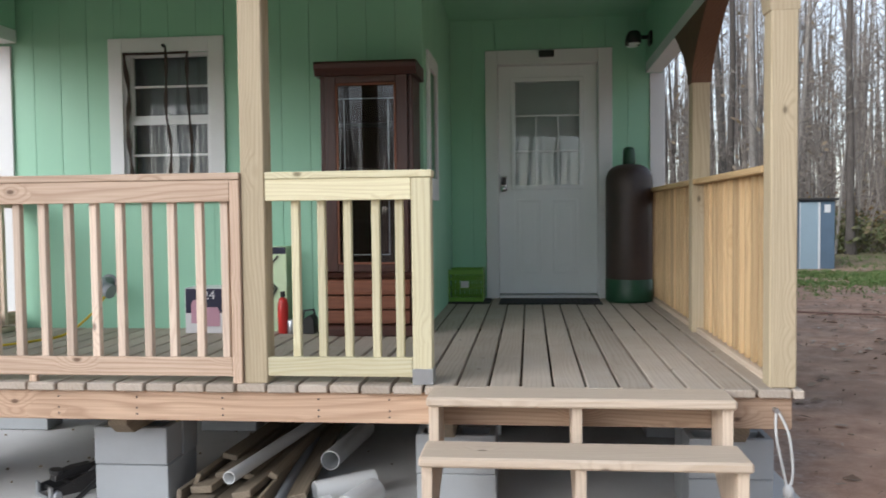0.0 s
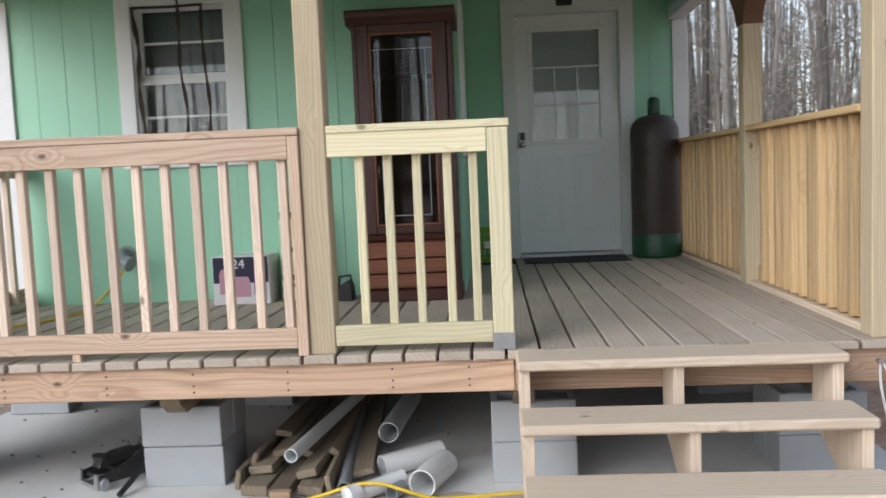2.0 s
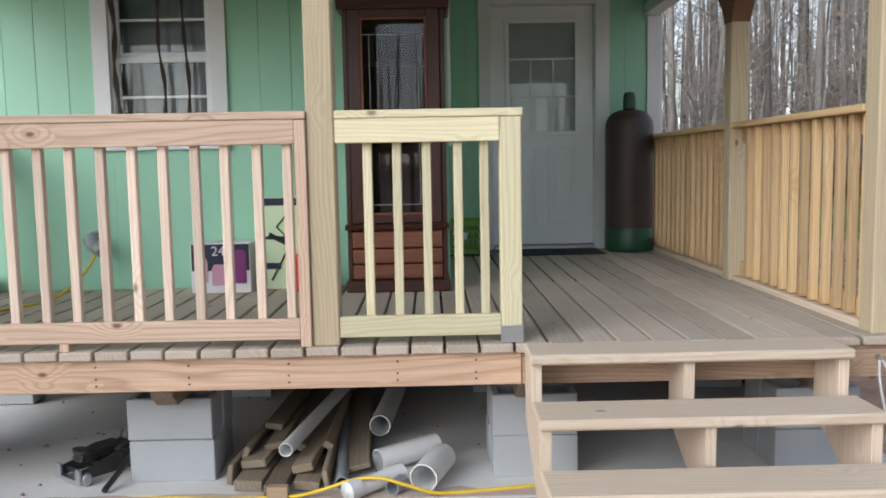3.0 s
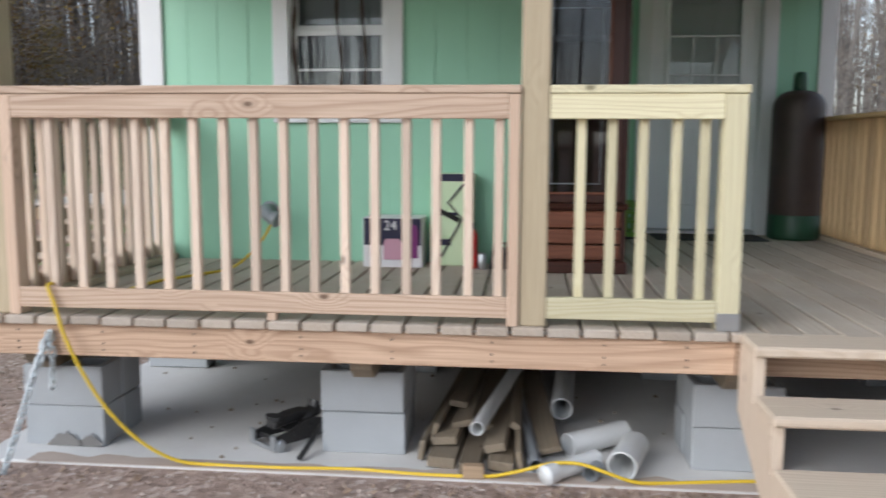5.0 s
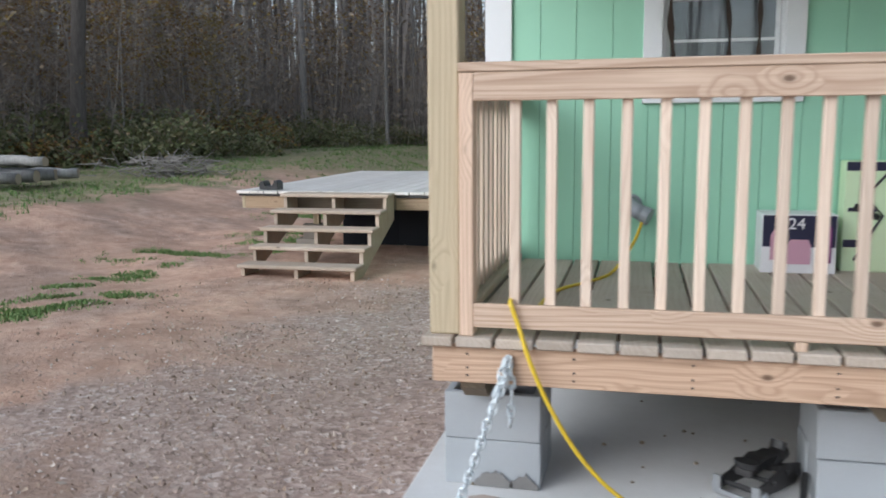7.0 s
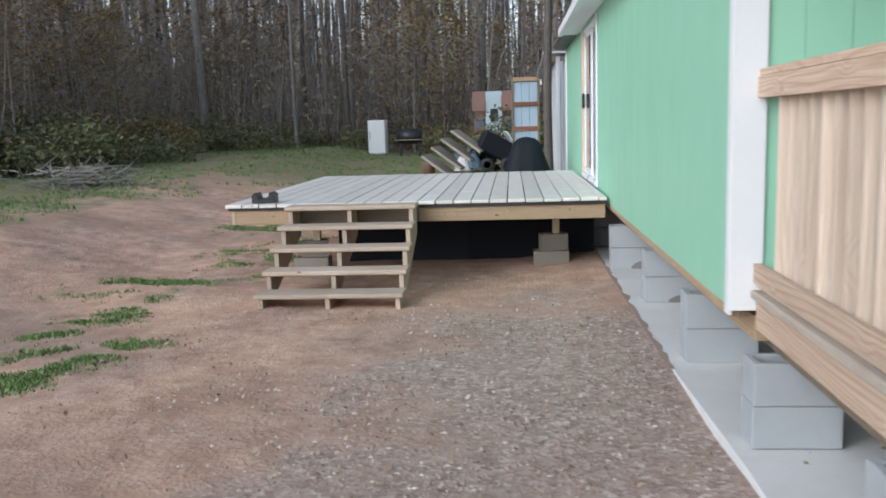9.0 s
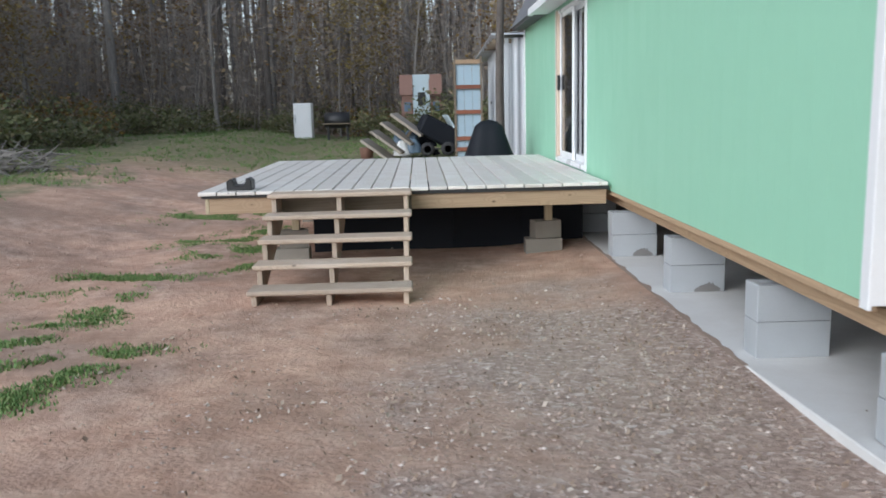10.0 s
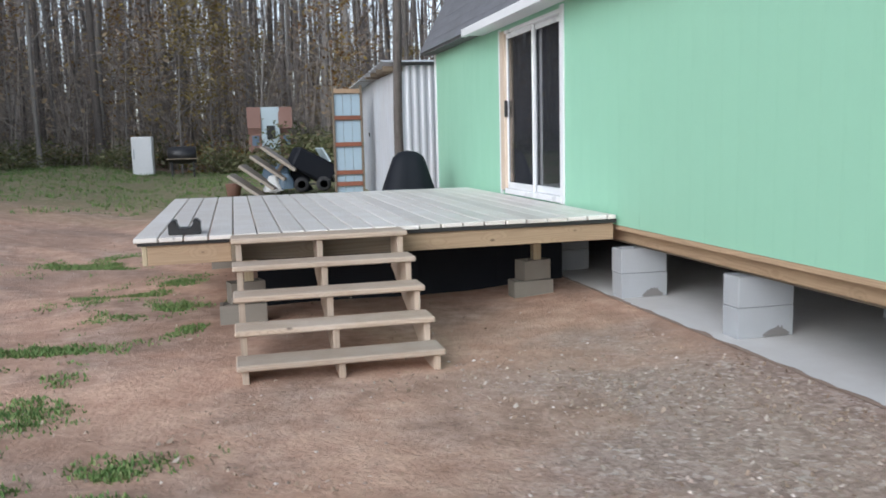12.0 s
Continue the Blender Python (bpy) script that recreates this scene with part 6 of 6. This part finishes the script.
# ---------------------------------------------------------------- trees
def limb(verts, faces, p, d, length, r, sides, segs, rnd, droop=0.0, wander=0.12, tip=0.35):
    """Adds a tapered, slightly crooked limb; returns the points along it."""
    pts = [Vector(p)]
    d = Vector(d).normalized()
    for i in range(segs):
        d = (d + Vector((rnd.uniform(-wander, wander), rnd.uniform(-wander, wander), rnd.uniform(-wander, wander) + droop))).normalized()
        pts.append(pts[-1] + d * (length / segs))
    base = len(verts)
    for i, q in enumerate(pts):
        dd = (pts[min(i + 1, segs)] - pts[max(i - 1, 0)]).normalized()
        s = dd.orthogonal().normalized()
        u = dd.cross(s)
        rr = r * (1 - (1 - tip) * i / segs)
        for k in range(sides):
            a = 2 * math.pi * k / sides
            verts.append(q + (s * math.cos(a) + u * math.sin(a)) * rr)
    for i in range(segs):
        for k in range(sides):
            k2 = (k + 1) % sides
            faces.append((base + i * sides + k, base + i * sides + k2, base + (i + 1) * sides + k2, base + (i + 1) * sides + k))
    return pts


def tree_model(seed, height, r, forks, leaf_mat=None, leaves=0, bark_mat=None, low=0.45, name="tree"):
    rnd = random.Random(seed)
    t = new(name)
    tv, tf = [], []
    # flared foot
    trunk = limb(tv, tf, (0, 0, -0.3), (rnd.uniform(-0.03, 0.03), rnd.uniform(-0.03, 0.03), 1), height, r, 9, 14, rnd, 0.02, 0.035, 0.18)
    for k in range(9):
        tv[k] = Vector((tv[k].x * 1.5, tv[k].y * 1.5, tv[k].z))
    cv, cf = [], []
    spots = []
    for i in range(forks):
        f = low + (1 - low) * (i + rnd.random()) / forks
        j = min(int(f * 14), 13)
        p = trunk[j].lerp(trunk[j + 1], f * 14 - j) if j < 14 else trunk[14]
        a = rnd.uniform(0, 6.283)
        up = rnd.uniform(0.45, 1.1)
        L = (1.15 - f) * height * rnd.uniform(0.30, 0.5)
        rr = r * (1 - 0.82 * f) * 0.5
        pts = limb(tv, tf, p, (math.cos(a), math.sin(a), up), L, rr, 5, 5, rnd, 0.06, 0.16, 0.3)
        for q in pts[1:]:
            for _ in range(2):
                a2 = rnd.uniform(0, 6.283)
                L2 = L * rnd.uniform(0.22, 0.5)
                sub = limb(cv, cf, q, (math.cos(a2), math.sin(a2), rnd.uniform(0.1, 1.1)), L2, max(rr * 0.3, 0.010), 3, 3, rnd, 0.05, 0.25, 0.3)
                for w in sub[1:]:
                    spots.append(w)
                    for _t in range(2):
                        a3 = rnd.uniform(0, 6.283)
                        limb(cv, cf, w, (math.cos(a3), math.sin(a3), rnd.uniform(0.0, 1.0)), L2 * rnd.uniform(0.3, 0.6), 0.008, 3, 1, rnd, 0, 0.2, 0.3)
    part("trunk", raw_from("trunk", tv, tf, bark_mat or BARK, True), None, t)
    crown = part("crown", raw_from("crown", cv, cf, TWIGS), None, t, "bare grey-brown twigs", kind="")
    if leaves:
        lv, lf = [], []
        for _ in range(leaves):
            q = rnd.choice(spots) + Vector((rnd.gauss(0, 0.25), rnd.gauss(0, 0.25), rnd.gauss(0, 0.25)))
            add_leaf(lv, lf, q, rnd.uniform(0.05, 0.10), rnd)
        part("foliage", raw_from("foliage", lv, lf, leaf_mat), None, t, "sparse autumn leaves")
    return t


def add_leaf(lv, lf, q, s, rnd):
    a, b = rnd.uniform(0, 6.283), rnd.uniform(-0.9, 0.9)
    u = Vector((math.cos(a), math.sin(a), b)).normalized() * s
    w = u.cross(Vector((rnd.uniform(-1, 1), rnd.uniform(-1, 1), rnd.uniform(-1, 1)))).normalized() * s * 0.5
    n = len(lv)
    lv.extend((q - u, q + w, q + u, q - w))
    lf.append((n, n + 1, n + 2, n + 3))


MODELS = [tree_model(1, 21, 0.17, 11), tree_model(2, 24, 0.21, 12), tree_model(3, 18, 0.12, 9), tree_model(4, 22, 0.16, 10, bark_mat=DARKBARK),
          tree_model(5, 25, 0.25, 13, bark_mat=DARKBARK), tree_model(6, 15, 0.085, 8, low=0.3), tree_model(7, 20, 0.13, 10, AUTUMN, 500)]
SAPLINGS = [tree_model(21, 8, 0.05, 9, AUTUMN, 900, low=0.15, name="sapling"), tree_model(22, 7, 0.045, 8, YELLOWLEAF, 1100, low=0.12, name="sapling"), tree_model(23, 9, 0.05, 10, low=0.15, name="sapling"), tree_model(24, 6, 0.035, 9, low=0.1, name="sapling")]
TREE_LABELS = {0: "tall bare grey-barked forest tree", 1: "tall bare grey-barked forest tree", 2: "slender bare forest tree", 3: "tall bare dark-barked forest tree",
               4: "thick dark-barked forest tree with bare limbs", 5: "thin bare forest tree", 6: "forest tree with sparse brown autumn leaves"}
SAP_LABELS = ["sapling with brown autumn leaves at the forest edge", "sapling with yellow autumn leaves at the forest edge", "bare twiggy sapling at the forest edge", "small bare twiggy sapling at the forest edge"]
for i, m in enumerate(MODELS):
    tagged(m, TREE_LABELS[i], "tree", "forest trees")
for i, m in enumerate(SAPLINGS):
    tagged(m, SAP_LABELS[i], "sapling", "forest saplings")


def clear_of(x, y):
    """How far a spot lies outside the clearing (negative inside it)."""
    west = -18.5 - x - 1.2 * math.sin(y * 0.4)
    north = y - 39.0 - 0.25 * (x + 10) - 1.5 * math.sin(x * 0.5)
    if x > 2:
        north = y - 26.5 + 0.35 * (x - 8)
    east = x - 13.0
    south = -16.0 - y
    return max(west, north, east, south)


used = set()


def plant(models, i, x, y, s, rnd):
    m = pose(x, y, ground_z(x, y), rnd.uniform(-2.5, 2.5), rnd.uniform(-2.5, 2.5), rnd.uniform(0, 360)) @ Matrix.Scale(s, 4)
    src = models[i]
    key = src.name
    if key not in used:
        used.add(key)
        src.matrix_world = m
        return
    c = copy_thing(src, Matrix.Identity(4))
    c.matrix_basis = m


frnd = random.Random(99)
# single trees that stand out
for i, x, y, s in ((3, -4.12, 19.6, 0.62), (4, -9.0, 44.0, 1.05), (3, -15.0, 43.0, 0.8), (4, -25.0, 34.0, 0.95), (1, -6.2, 45.0, 1.0), (0, -12.5, 42.0, 0.9),
                   (3, 9.5, 26.0, 0.8), (0, 11.5, 27.0, 0.85), (2, 8.7, 29.0, 0.9), (3, 6.9, 30.0, 0.9), (0, 13.2, 25.0, 0.95)):
    plant(MODELS, i, x, y, s, frnd)
count = 0
tries = 0
while count < 235 and tries < 30000:
    tries += 1
    a = frnd.uniform(-62, 42)
    d = 24 + 46 * frnd.random() ** 0.8
    x, y = -3 + d * math.sin(radians(a)), 2 + d * math.cos(radians(a))
    if clear_of(x, y) < 0.5:
        continue
    plant(MODELS, frnd.choice((0, 0, 1, 1, 2, 3, 3, 4, 4, 5, 6)) if x < 3 else frnd.choice((0, 2, 2, 3, 5, 5)), x, y, frnd.uniform(0.75, 1.15), frnd)
    count += 1
count = 0
while count < 80:
    a = frnd.uniform(55, 298)
    d = 38 + 30 * frnd.random()
    x, y = -3 + d * math.sin(radians(a)), 2 + d * math.cos(radians(a))
    if clear_of(x, y) < 0.5:
        continue
    plant(MODELS, frnd.choice((0, 1, 2, 3, 4, 5)), x, y, frnd.uniform(0.8, 1.1), frnd)
    count += 1
plant(SAPLINGS, 1, -9.2, 39.5, 1.1, frnd)
plant(SAPLINGS, 1, -8.0, 41.5, 1.2, frnd)
plant(SAPLINGS, 0, -11.5, 41.0, 1.1, frnd)
count = 0
while count < 150:
    a = frnd.uniform(-62, 42)
    d = 24 + 26 * frnd.random()
    x, y = -3 + d * math.sin(radians(a)), 2 + d * math.cos(radians(a))
    c = clear_of(x, y)
    if c < 0.0 or c > 14:
        continue
    plant(SAPLINGS, frnd.choice((0, 0, 2, 2, 3, 3, 1)) if x < 3 else frnd.choice((2, 3)), x, y, frnd.uniform(0.6, 1.2), frnd)
    count += 1


# brush along the forest edge
def bush_model(seed, mat_, n, w, h):
    rnd = random.Random(seed)
    lv, lf = [], []
    cl = [(Vector((rnd.uniform(-w, w), rnd.uniform(-w, w), h * rnd.uniform(0.1, 0.75))), rnd.uniform(0.25, 0.6)) for _ in range(16)]
    for _ in range(n):
        c, s = rnd.choice(cl)
        q = c + Vector((rnd.gauss(0, s), rnd.gauss(0, s), rnd.gauss(0, s * 0.6)))
        q.z = max(q.z, 0.03)
        add_leaf(lv, lf, q, rnd.uniform(0.05, 0.11), rnd)
    t = new("bush")
    part("foliage", raw_from("foliage", lv, lf, mat_), None, t)
    sv, sf = [], []
    for c, s in cl:
        limb(sv, sf, (c.x * 0.4, c.y * 0.4, -0.1), (c.x * 0.6, c.y * 0.6, c.z + 0.1), c.length + 0.5, 0.015, 3, 4, rnd, 0, 0.15, 0.3)
        limb(sv, sf, (c.x * 0.7, c.y * 0.7, -0.1), (rnd.uniform(-0.3, 0.3), rnd.uniform(-0.3, 0.3), 1), h * rnd.uniform(0.8, 1.5), 0.008, 3, 3, rnd, 0, 0.2, 0.3)
    part("stem", raw_from("stem", sv, sf, TWIGS), None, t)
    return t


BUSHES = [tagged(bush_model(31, BRUSHGREEN, 2400, 1.3, 1.6), "low green-brown brush at the forest edge", "bush", "forest edge brush"),
          tagged(bush_model(32, AUTUMN, 1400, 1.2, 1.5), "brown-leaved brush at the forest edge", "bush", "forest edge brush"),
          tagged(bush_model(33, BRUSHGREEN, 1500, 1.5, 1.1), "low green-brown brush at the forest edge", "bush", "forest edge brush")]
count = 0
while count < 130:
    a = frnd.uniform(-62, 42)
    d = 22 + 26 * frnd.random()
    x, y = -3 + d * math.sin(radians(a)), 2 + d * math.cos(radians(a))
    c = clear_of(x, y)
    if c < -1.6 or c > 5:
        continue
    plant(BUSHES, frnd.choice((0, 0, 1, 2, 2)) if x < 3 else frnd.choice((1, 1, 2)), x, y, frnd.uniform(0.6, 1.15), frnd)
    count += 1

# far woods
rnd = random.Random(5)
fv, ff = [], []
for _ in range(3300):
    behind = rnd.random() < 0.35
    a = rnd.uniform(-180, 180) if behind else rnd.uniform(-66, 46)
    d = rnd.uniform(60, 130) if behind else rnd.uniform(58, 130)
    if 8 < a < 46 and rnd.random() < 0.55:
        continue
    x, y = -3 + d * math.sin(radians(a)), 2 + d * math.cos(radians(a))
    h = rnd.uniform(14, 24)
    pts = limb(fv, ff, (x, y, ground_z(x, y) - 0.5), (rnd.uniform(-0.05, 0.05), rnd.uniform(-0.05, 0.05), 1), h, rnd.uniform(0.08, 0.26), 4, 3, rnd, 0, 0.03, 0.2)
    for _b in range(7):
        q = pts[1].lerp(pts[3], rnd.random())
        b2 = rnd.uniform(0, 6.283)
        limb(fv, ff, q, (math.cos(b2), math.sin(b2), rnd.uniform(0.4, 1.3)), rnd.uniform(1.5, 5), 0.035, 3, 2, rnd, 0, 0.2, 0.3)
ob = new("far_woods", raw_from("far_woods", fv, ff, FARBARK))
tagged(ob, "far bare woods behind the yard", "woods", kind="stuff")
# undergrowth haze of thin stems among the trees
uv_, uf = [], []
for _ in range(7000):
    a = rnd.uniform(-64, 44)
    d = rnd.uniform(26, 75)
    x, y = -3 + d * math.sin(radians(a)), 2 + d * math.cos(radians(a))
    if clear_of(x, y) < 0.8 or (x > 2 and rnd.random() < 0.75):
        continue
    h = rnd.uniform(1.5, 6.5)
    z = ground_z(x, y)
    pts = limb(uv_, uf, (x, y, z - 0.1), (rnd.uniform(-0.2, 0.2), rnd.uniform(-0.2, 0.2), 1), h, rnd.uniform(0.012, 0.04), 3, 3, rnd, 0, 0.1, 0.3)
    for _b in range(6):
        q = pts[rnd.randint(1, 3)]
        b2 = rnd.uniform(0, 6.283)
        limb(uv_, uf, q, (math.cos(b2), math.sin(b2), rnd.uniform(0.0, 1.1)), rnd.uniform(0.4, 1.5), 0.010, 3, 2, rnd, 0, 0.25, 0.3)
ob = new("undergrowth", raw_from("undergrowth", uv_, uf, TWIGS))
tagged(ob, "thin bare stems between the forest trees", "undergrowth", kind="stuff")
lv, lf = [], []
for _ in range(70000):
    a = rnd.uniform(-64, 44)
    d = rnd.uniform(26, 85)
    x, y = -3 + d * math.sin(radians(a)), 2 + d * math.cos(radians(a))
    c = clear_of(x, y)
    if c < 0 or (x > 2 and rnd.random() < 0.8):
        continue
    add_leaf(lv, lf, Vector((x, y, ground_z(x, y) + rnd.random() ** 1.6 * 8.0 + 0.1)), rnd.uniform(0.06, 0.13) * (0.6 + d / 60), rnd)
ob = new("understorey_leaves", raw_from("understorey_leaves", lv, lf, HAZELEAF))
tagged(ob, "sparse brown leaves low in the forest", "leaves", kind="stuff")

# grey heap of cut branches by the log pile
bv, bf = [], []
for _ in range(170):
    x, y = rnd.gauss(-14.2, 0.7), rnd.gauss(19.5, 0.4)
    limb(bv, bf, (x, y, ground_z(x, y) + rnd.uniform(0, 0.45)), (rnd.uniform(-1, 1), rnd.uniform(-0.4, 0.4), rnd.uniform(-0.25, 0.25)), rnd.uniform(0.3, 0.8), rnd.uniform(0.01, 0.03), 4, 3, rnd, 0, 0.2, 0.4)
tagged(new("brush_heap", raw_from("brush_heap", bv, bf, BARK)), "grey heap of cut branches near the logs", "brush heap", kind="stuff")

# ---------------------------------------------------------------- ground cover
def in_house(x, y):
    return -3.95 < x < 1.45 and 3.85 < y < 17.6


gv, gf = [], []


def tuft(x, y, h, rnd_):
    z = ground_z(x, y)
    for _ in range(5):
        a = rnd_.uniform(0, 6.283)
        hh = h * rnd_.uniform(0.5, 1.2)
        ox, oy = rnd_.uniform(-0.05, 0.05), rnd_.uniform(-0.05, 0.05)
        dx_, dy_ = math.cos(a), math.sin(a)
        w = 0.008 + 0.006 * rnd_.random()
        n = len(gv)
        gv.extend(((x + ox - dy_ * w, y + oy + dx_ * w, z - 0.01), (x + ox + dy_ * w, y + oy - dx_ * w, z - 0.01), (x + ox + dx_ * hh * 0.7, y + oy + dy_ * hh * 0.7, z + hh)))
        gf.append((n, n + 1, n + 2))


patches = [(-9.0, 10.35, 0.45), (-8.5, 10.5, 0.35), (-8.5, 8.95, 0.32), (-8.15, 6.9, 0.35), (-8.2, 7.35, 0.42), (-7.85, 7.65, 0.32), (-8.65, 8.2, 0.18), (-8.0, 12.0, 0.42), (-7.75, 11.0, 0.25), (-8.4, 13.0, 0.5), (-8.9, 15.5, 0.7), (-8.55, 9.5, 0.25), (-7.9, 13.6, 0.35)]
for px, py, pr in patches:
    for _ in range(int(2600 * pr * pr) + 120):
        gu, gw = rnd.gauss(0, pr * 0.62), rnd.gauss(0, pr * 0.44)
        gx, gy = px + 0.80 * gu - 0.6 * gw, py + 0.6 * gu + 0.80 * gw
        if noise.noise(Vector((gx * 2.1 + gy * 0.8, gy * 2.6, 4.0))) > rnd.uniform(-0.12, 0.12):
            tuft(gx, gy, 0.026, rnd)
for _ in range(14000):
    x = rnd.uniform(-19, -2) if rnd.random() < 0.75 else rnd.uniform(2, 13)
    y = rnd.uniform(9, 40)
    n = noise.noise(Vector((x * 0.4, y * 0.4, 1.0)))
    if x < 0 and not (y > 21 + 2.5 * n or x < -12.0 + 1.5 * n):
        continue
    if x > 0 and y < 15.5 + 2 * n:
        continue
    if in_house(x, y) or n < -0.25:
        continue
    tuft(x, y, 0.08, rnd)
side_rnd = random.Random(77)
for _ in range(9000):
    x, y = side_rnd.uniform(3.0, 12.0), side_rnd.gauss(19.3, 1.3)
    if noise.noise(Vector((x * 0.7, y * 0.9, 2.0))) > side_rnd.uniform(-0.5, 0.1):
        tuft(x, y, 0.06, side_rnd)
ob = new("grass", raw_from("grass", gv, gf, GRASS))
tagged(ob, "patches of short green grass in the dirt yard", "grass", kind="stuff")

lv, lf = [], []
for i in range(34000):
    if i < 500:
        x, y = rnd.gauss(-0.8, 0.5), rnd.gauss(3.72, 0.10)
    elif i < 25000:
        x, y = rnd.uniform(-8.5, 1.0), rnd.uniform(1.5, 9.0)
        if noise.noise(Vector((x * 1.3, y * 1.3, 5.0))) < rnd.uniform(-0.5, 0.35) + 0.45 * smoothstep(-5.2, -6.6, x):
            continue
    else:
        x, y = rnd.uniform(-14, 12), rnd.uniform(2, 30)
    if in_house(x, y):
        continue
    s = rnd.uniform(0.006, 0.016) if rnd.random() < 0.96 else rnd.uniform(0.016, 0.03)
    a = rnd.uniform(0, 6.283)
    z = ground_z(x, y) + 0.008
    n = len(lv)
    ca, sa = math.cos(a) * s, math.sin(a) * s
    lv.extend(((x - ca, y - sa, z), (x - sa * 0.6, y + ca * 0.6, z + rnd.uniform(0, 0.02)), (x + ca, y + sa, z + rnd.uniform(0, 0.025)), (x + sa * 0.6, y - ca * 0.6, z + rnd.uniform(0, 0.01))))
    lf.append((n, n + 1, n + 2, n + 3))
for i in range(2600):
    x, y = side_rnd.uniform(1.6, 9.0), side_rnd.uniform(4.5, 21.5)
    if noise.noise(Vector((x * 0.9, y * 0.6, 7.0))) < side_rnd.uniform(-0.35, 0.4):
        continue
    s, a, z = side_rnd.uniform(0.03, 0.075), side_rnd.uniform(0, 6.283), ground_z(x, y) + 0.012
    n = len(lv)
    ca, sa = math.cos(a) * s, math.sin(a) * s
    lv.extend(((x - ca, y - sa, z), (x - sa * 0.6, y + ca * 0.6, z + side_rnd.uniform(0, 0.03)), (x + ca, y + sa, z + side_rnd.uniform(0, 0.04)), (x + sa * 0.6, y - ca * 0.6, z + side_rnd.uniform(0, 0.015))))
    lf.append((n, n + 1, n + 2, n + 3))
ob = new("leaf_litter", raw_from("leaf_litter", lv, lf, LITTER))
tagged(ob, "dead leaves scattered over the yard", "leaves", kind="stuff")

sv, sf = [], []
OCT = [(1, 0, 0), (0, 1, 0), (-1, 0, 0), (0, -1, 0), (0, 0, 1), (0, 0, -1)]
OCF = [(0, 1, 4), (1, 2, 4), (2, 3, 4), (3, 0, 4), (1, 0, 5), (2, 1, 5), (3, 2, 5), (0, 3, 5)]
for _ in range(24000):
    x = rnd.uniform(-7.2, 1.0)
    y = rnd.uniform(1.2, 9.5)
    if in_house(x, y):
        continue
    if x < -6 and rnd.random() < 0.7:
        continue
    if y > 7 and rnd.random() < 0.75:
        continue
    s = 0.004 + 0.013 * rnd.random() ** 2.2
    z = ground_z(x, y) + s * 0.2
    n = len(sv)
    for ax, ay, az in OCT:
        sv.append((x + ax * s * rnd.uniform(0.6, 1.4), y + ay * s * rnd.uniform(0.6, 1.4), z + az * s * rnd.uniform(0.4, 0.8)))
    sf.extend(tuple(n + k for k in f) for f in OCF)
ob = new("gravel", raw_from("gravel", sv, sf, STONES))
tagged(ob, "small loose gravel stones on the dirt", "gravel", kind="stuff")
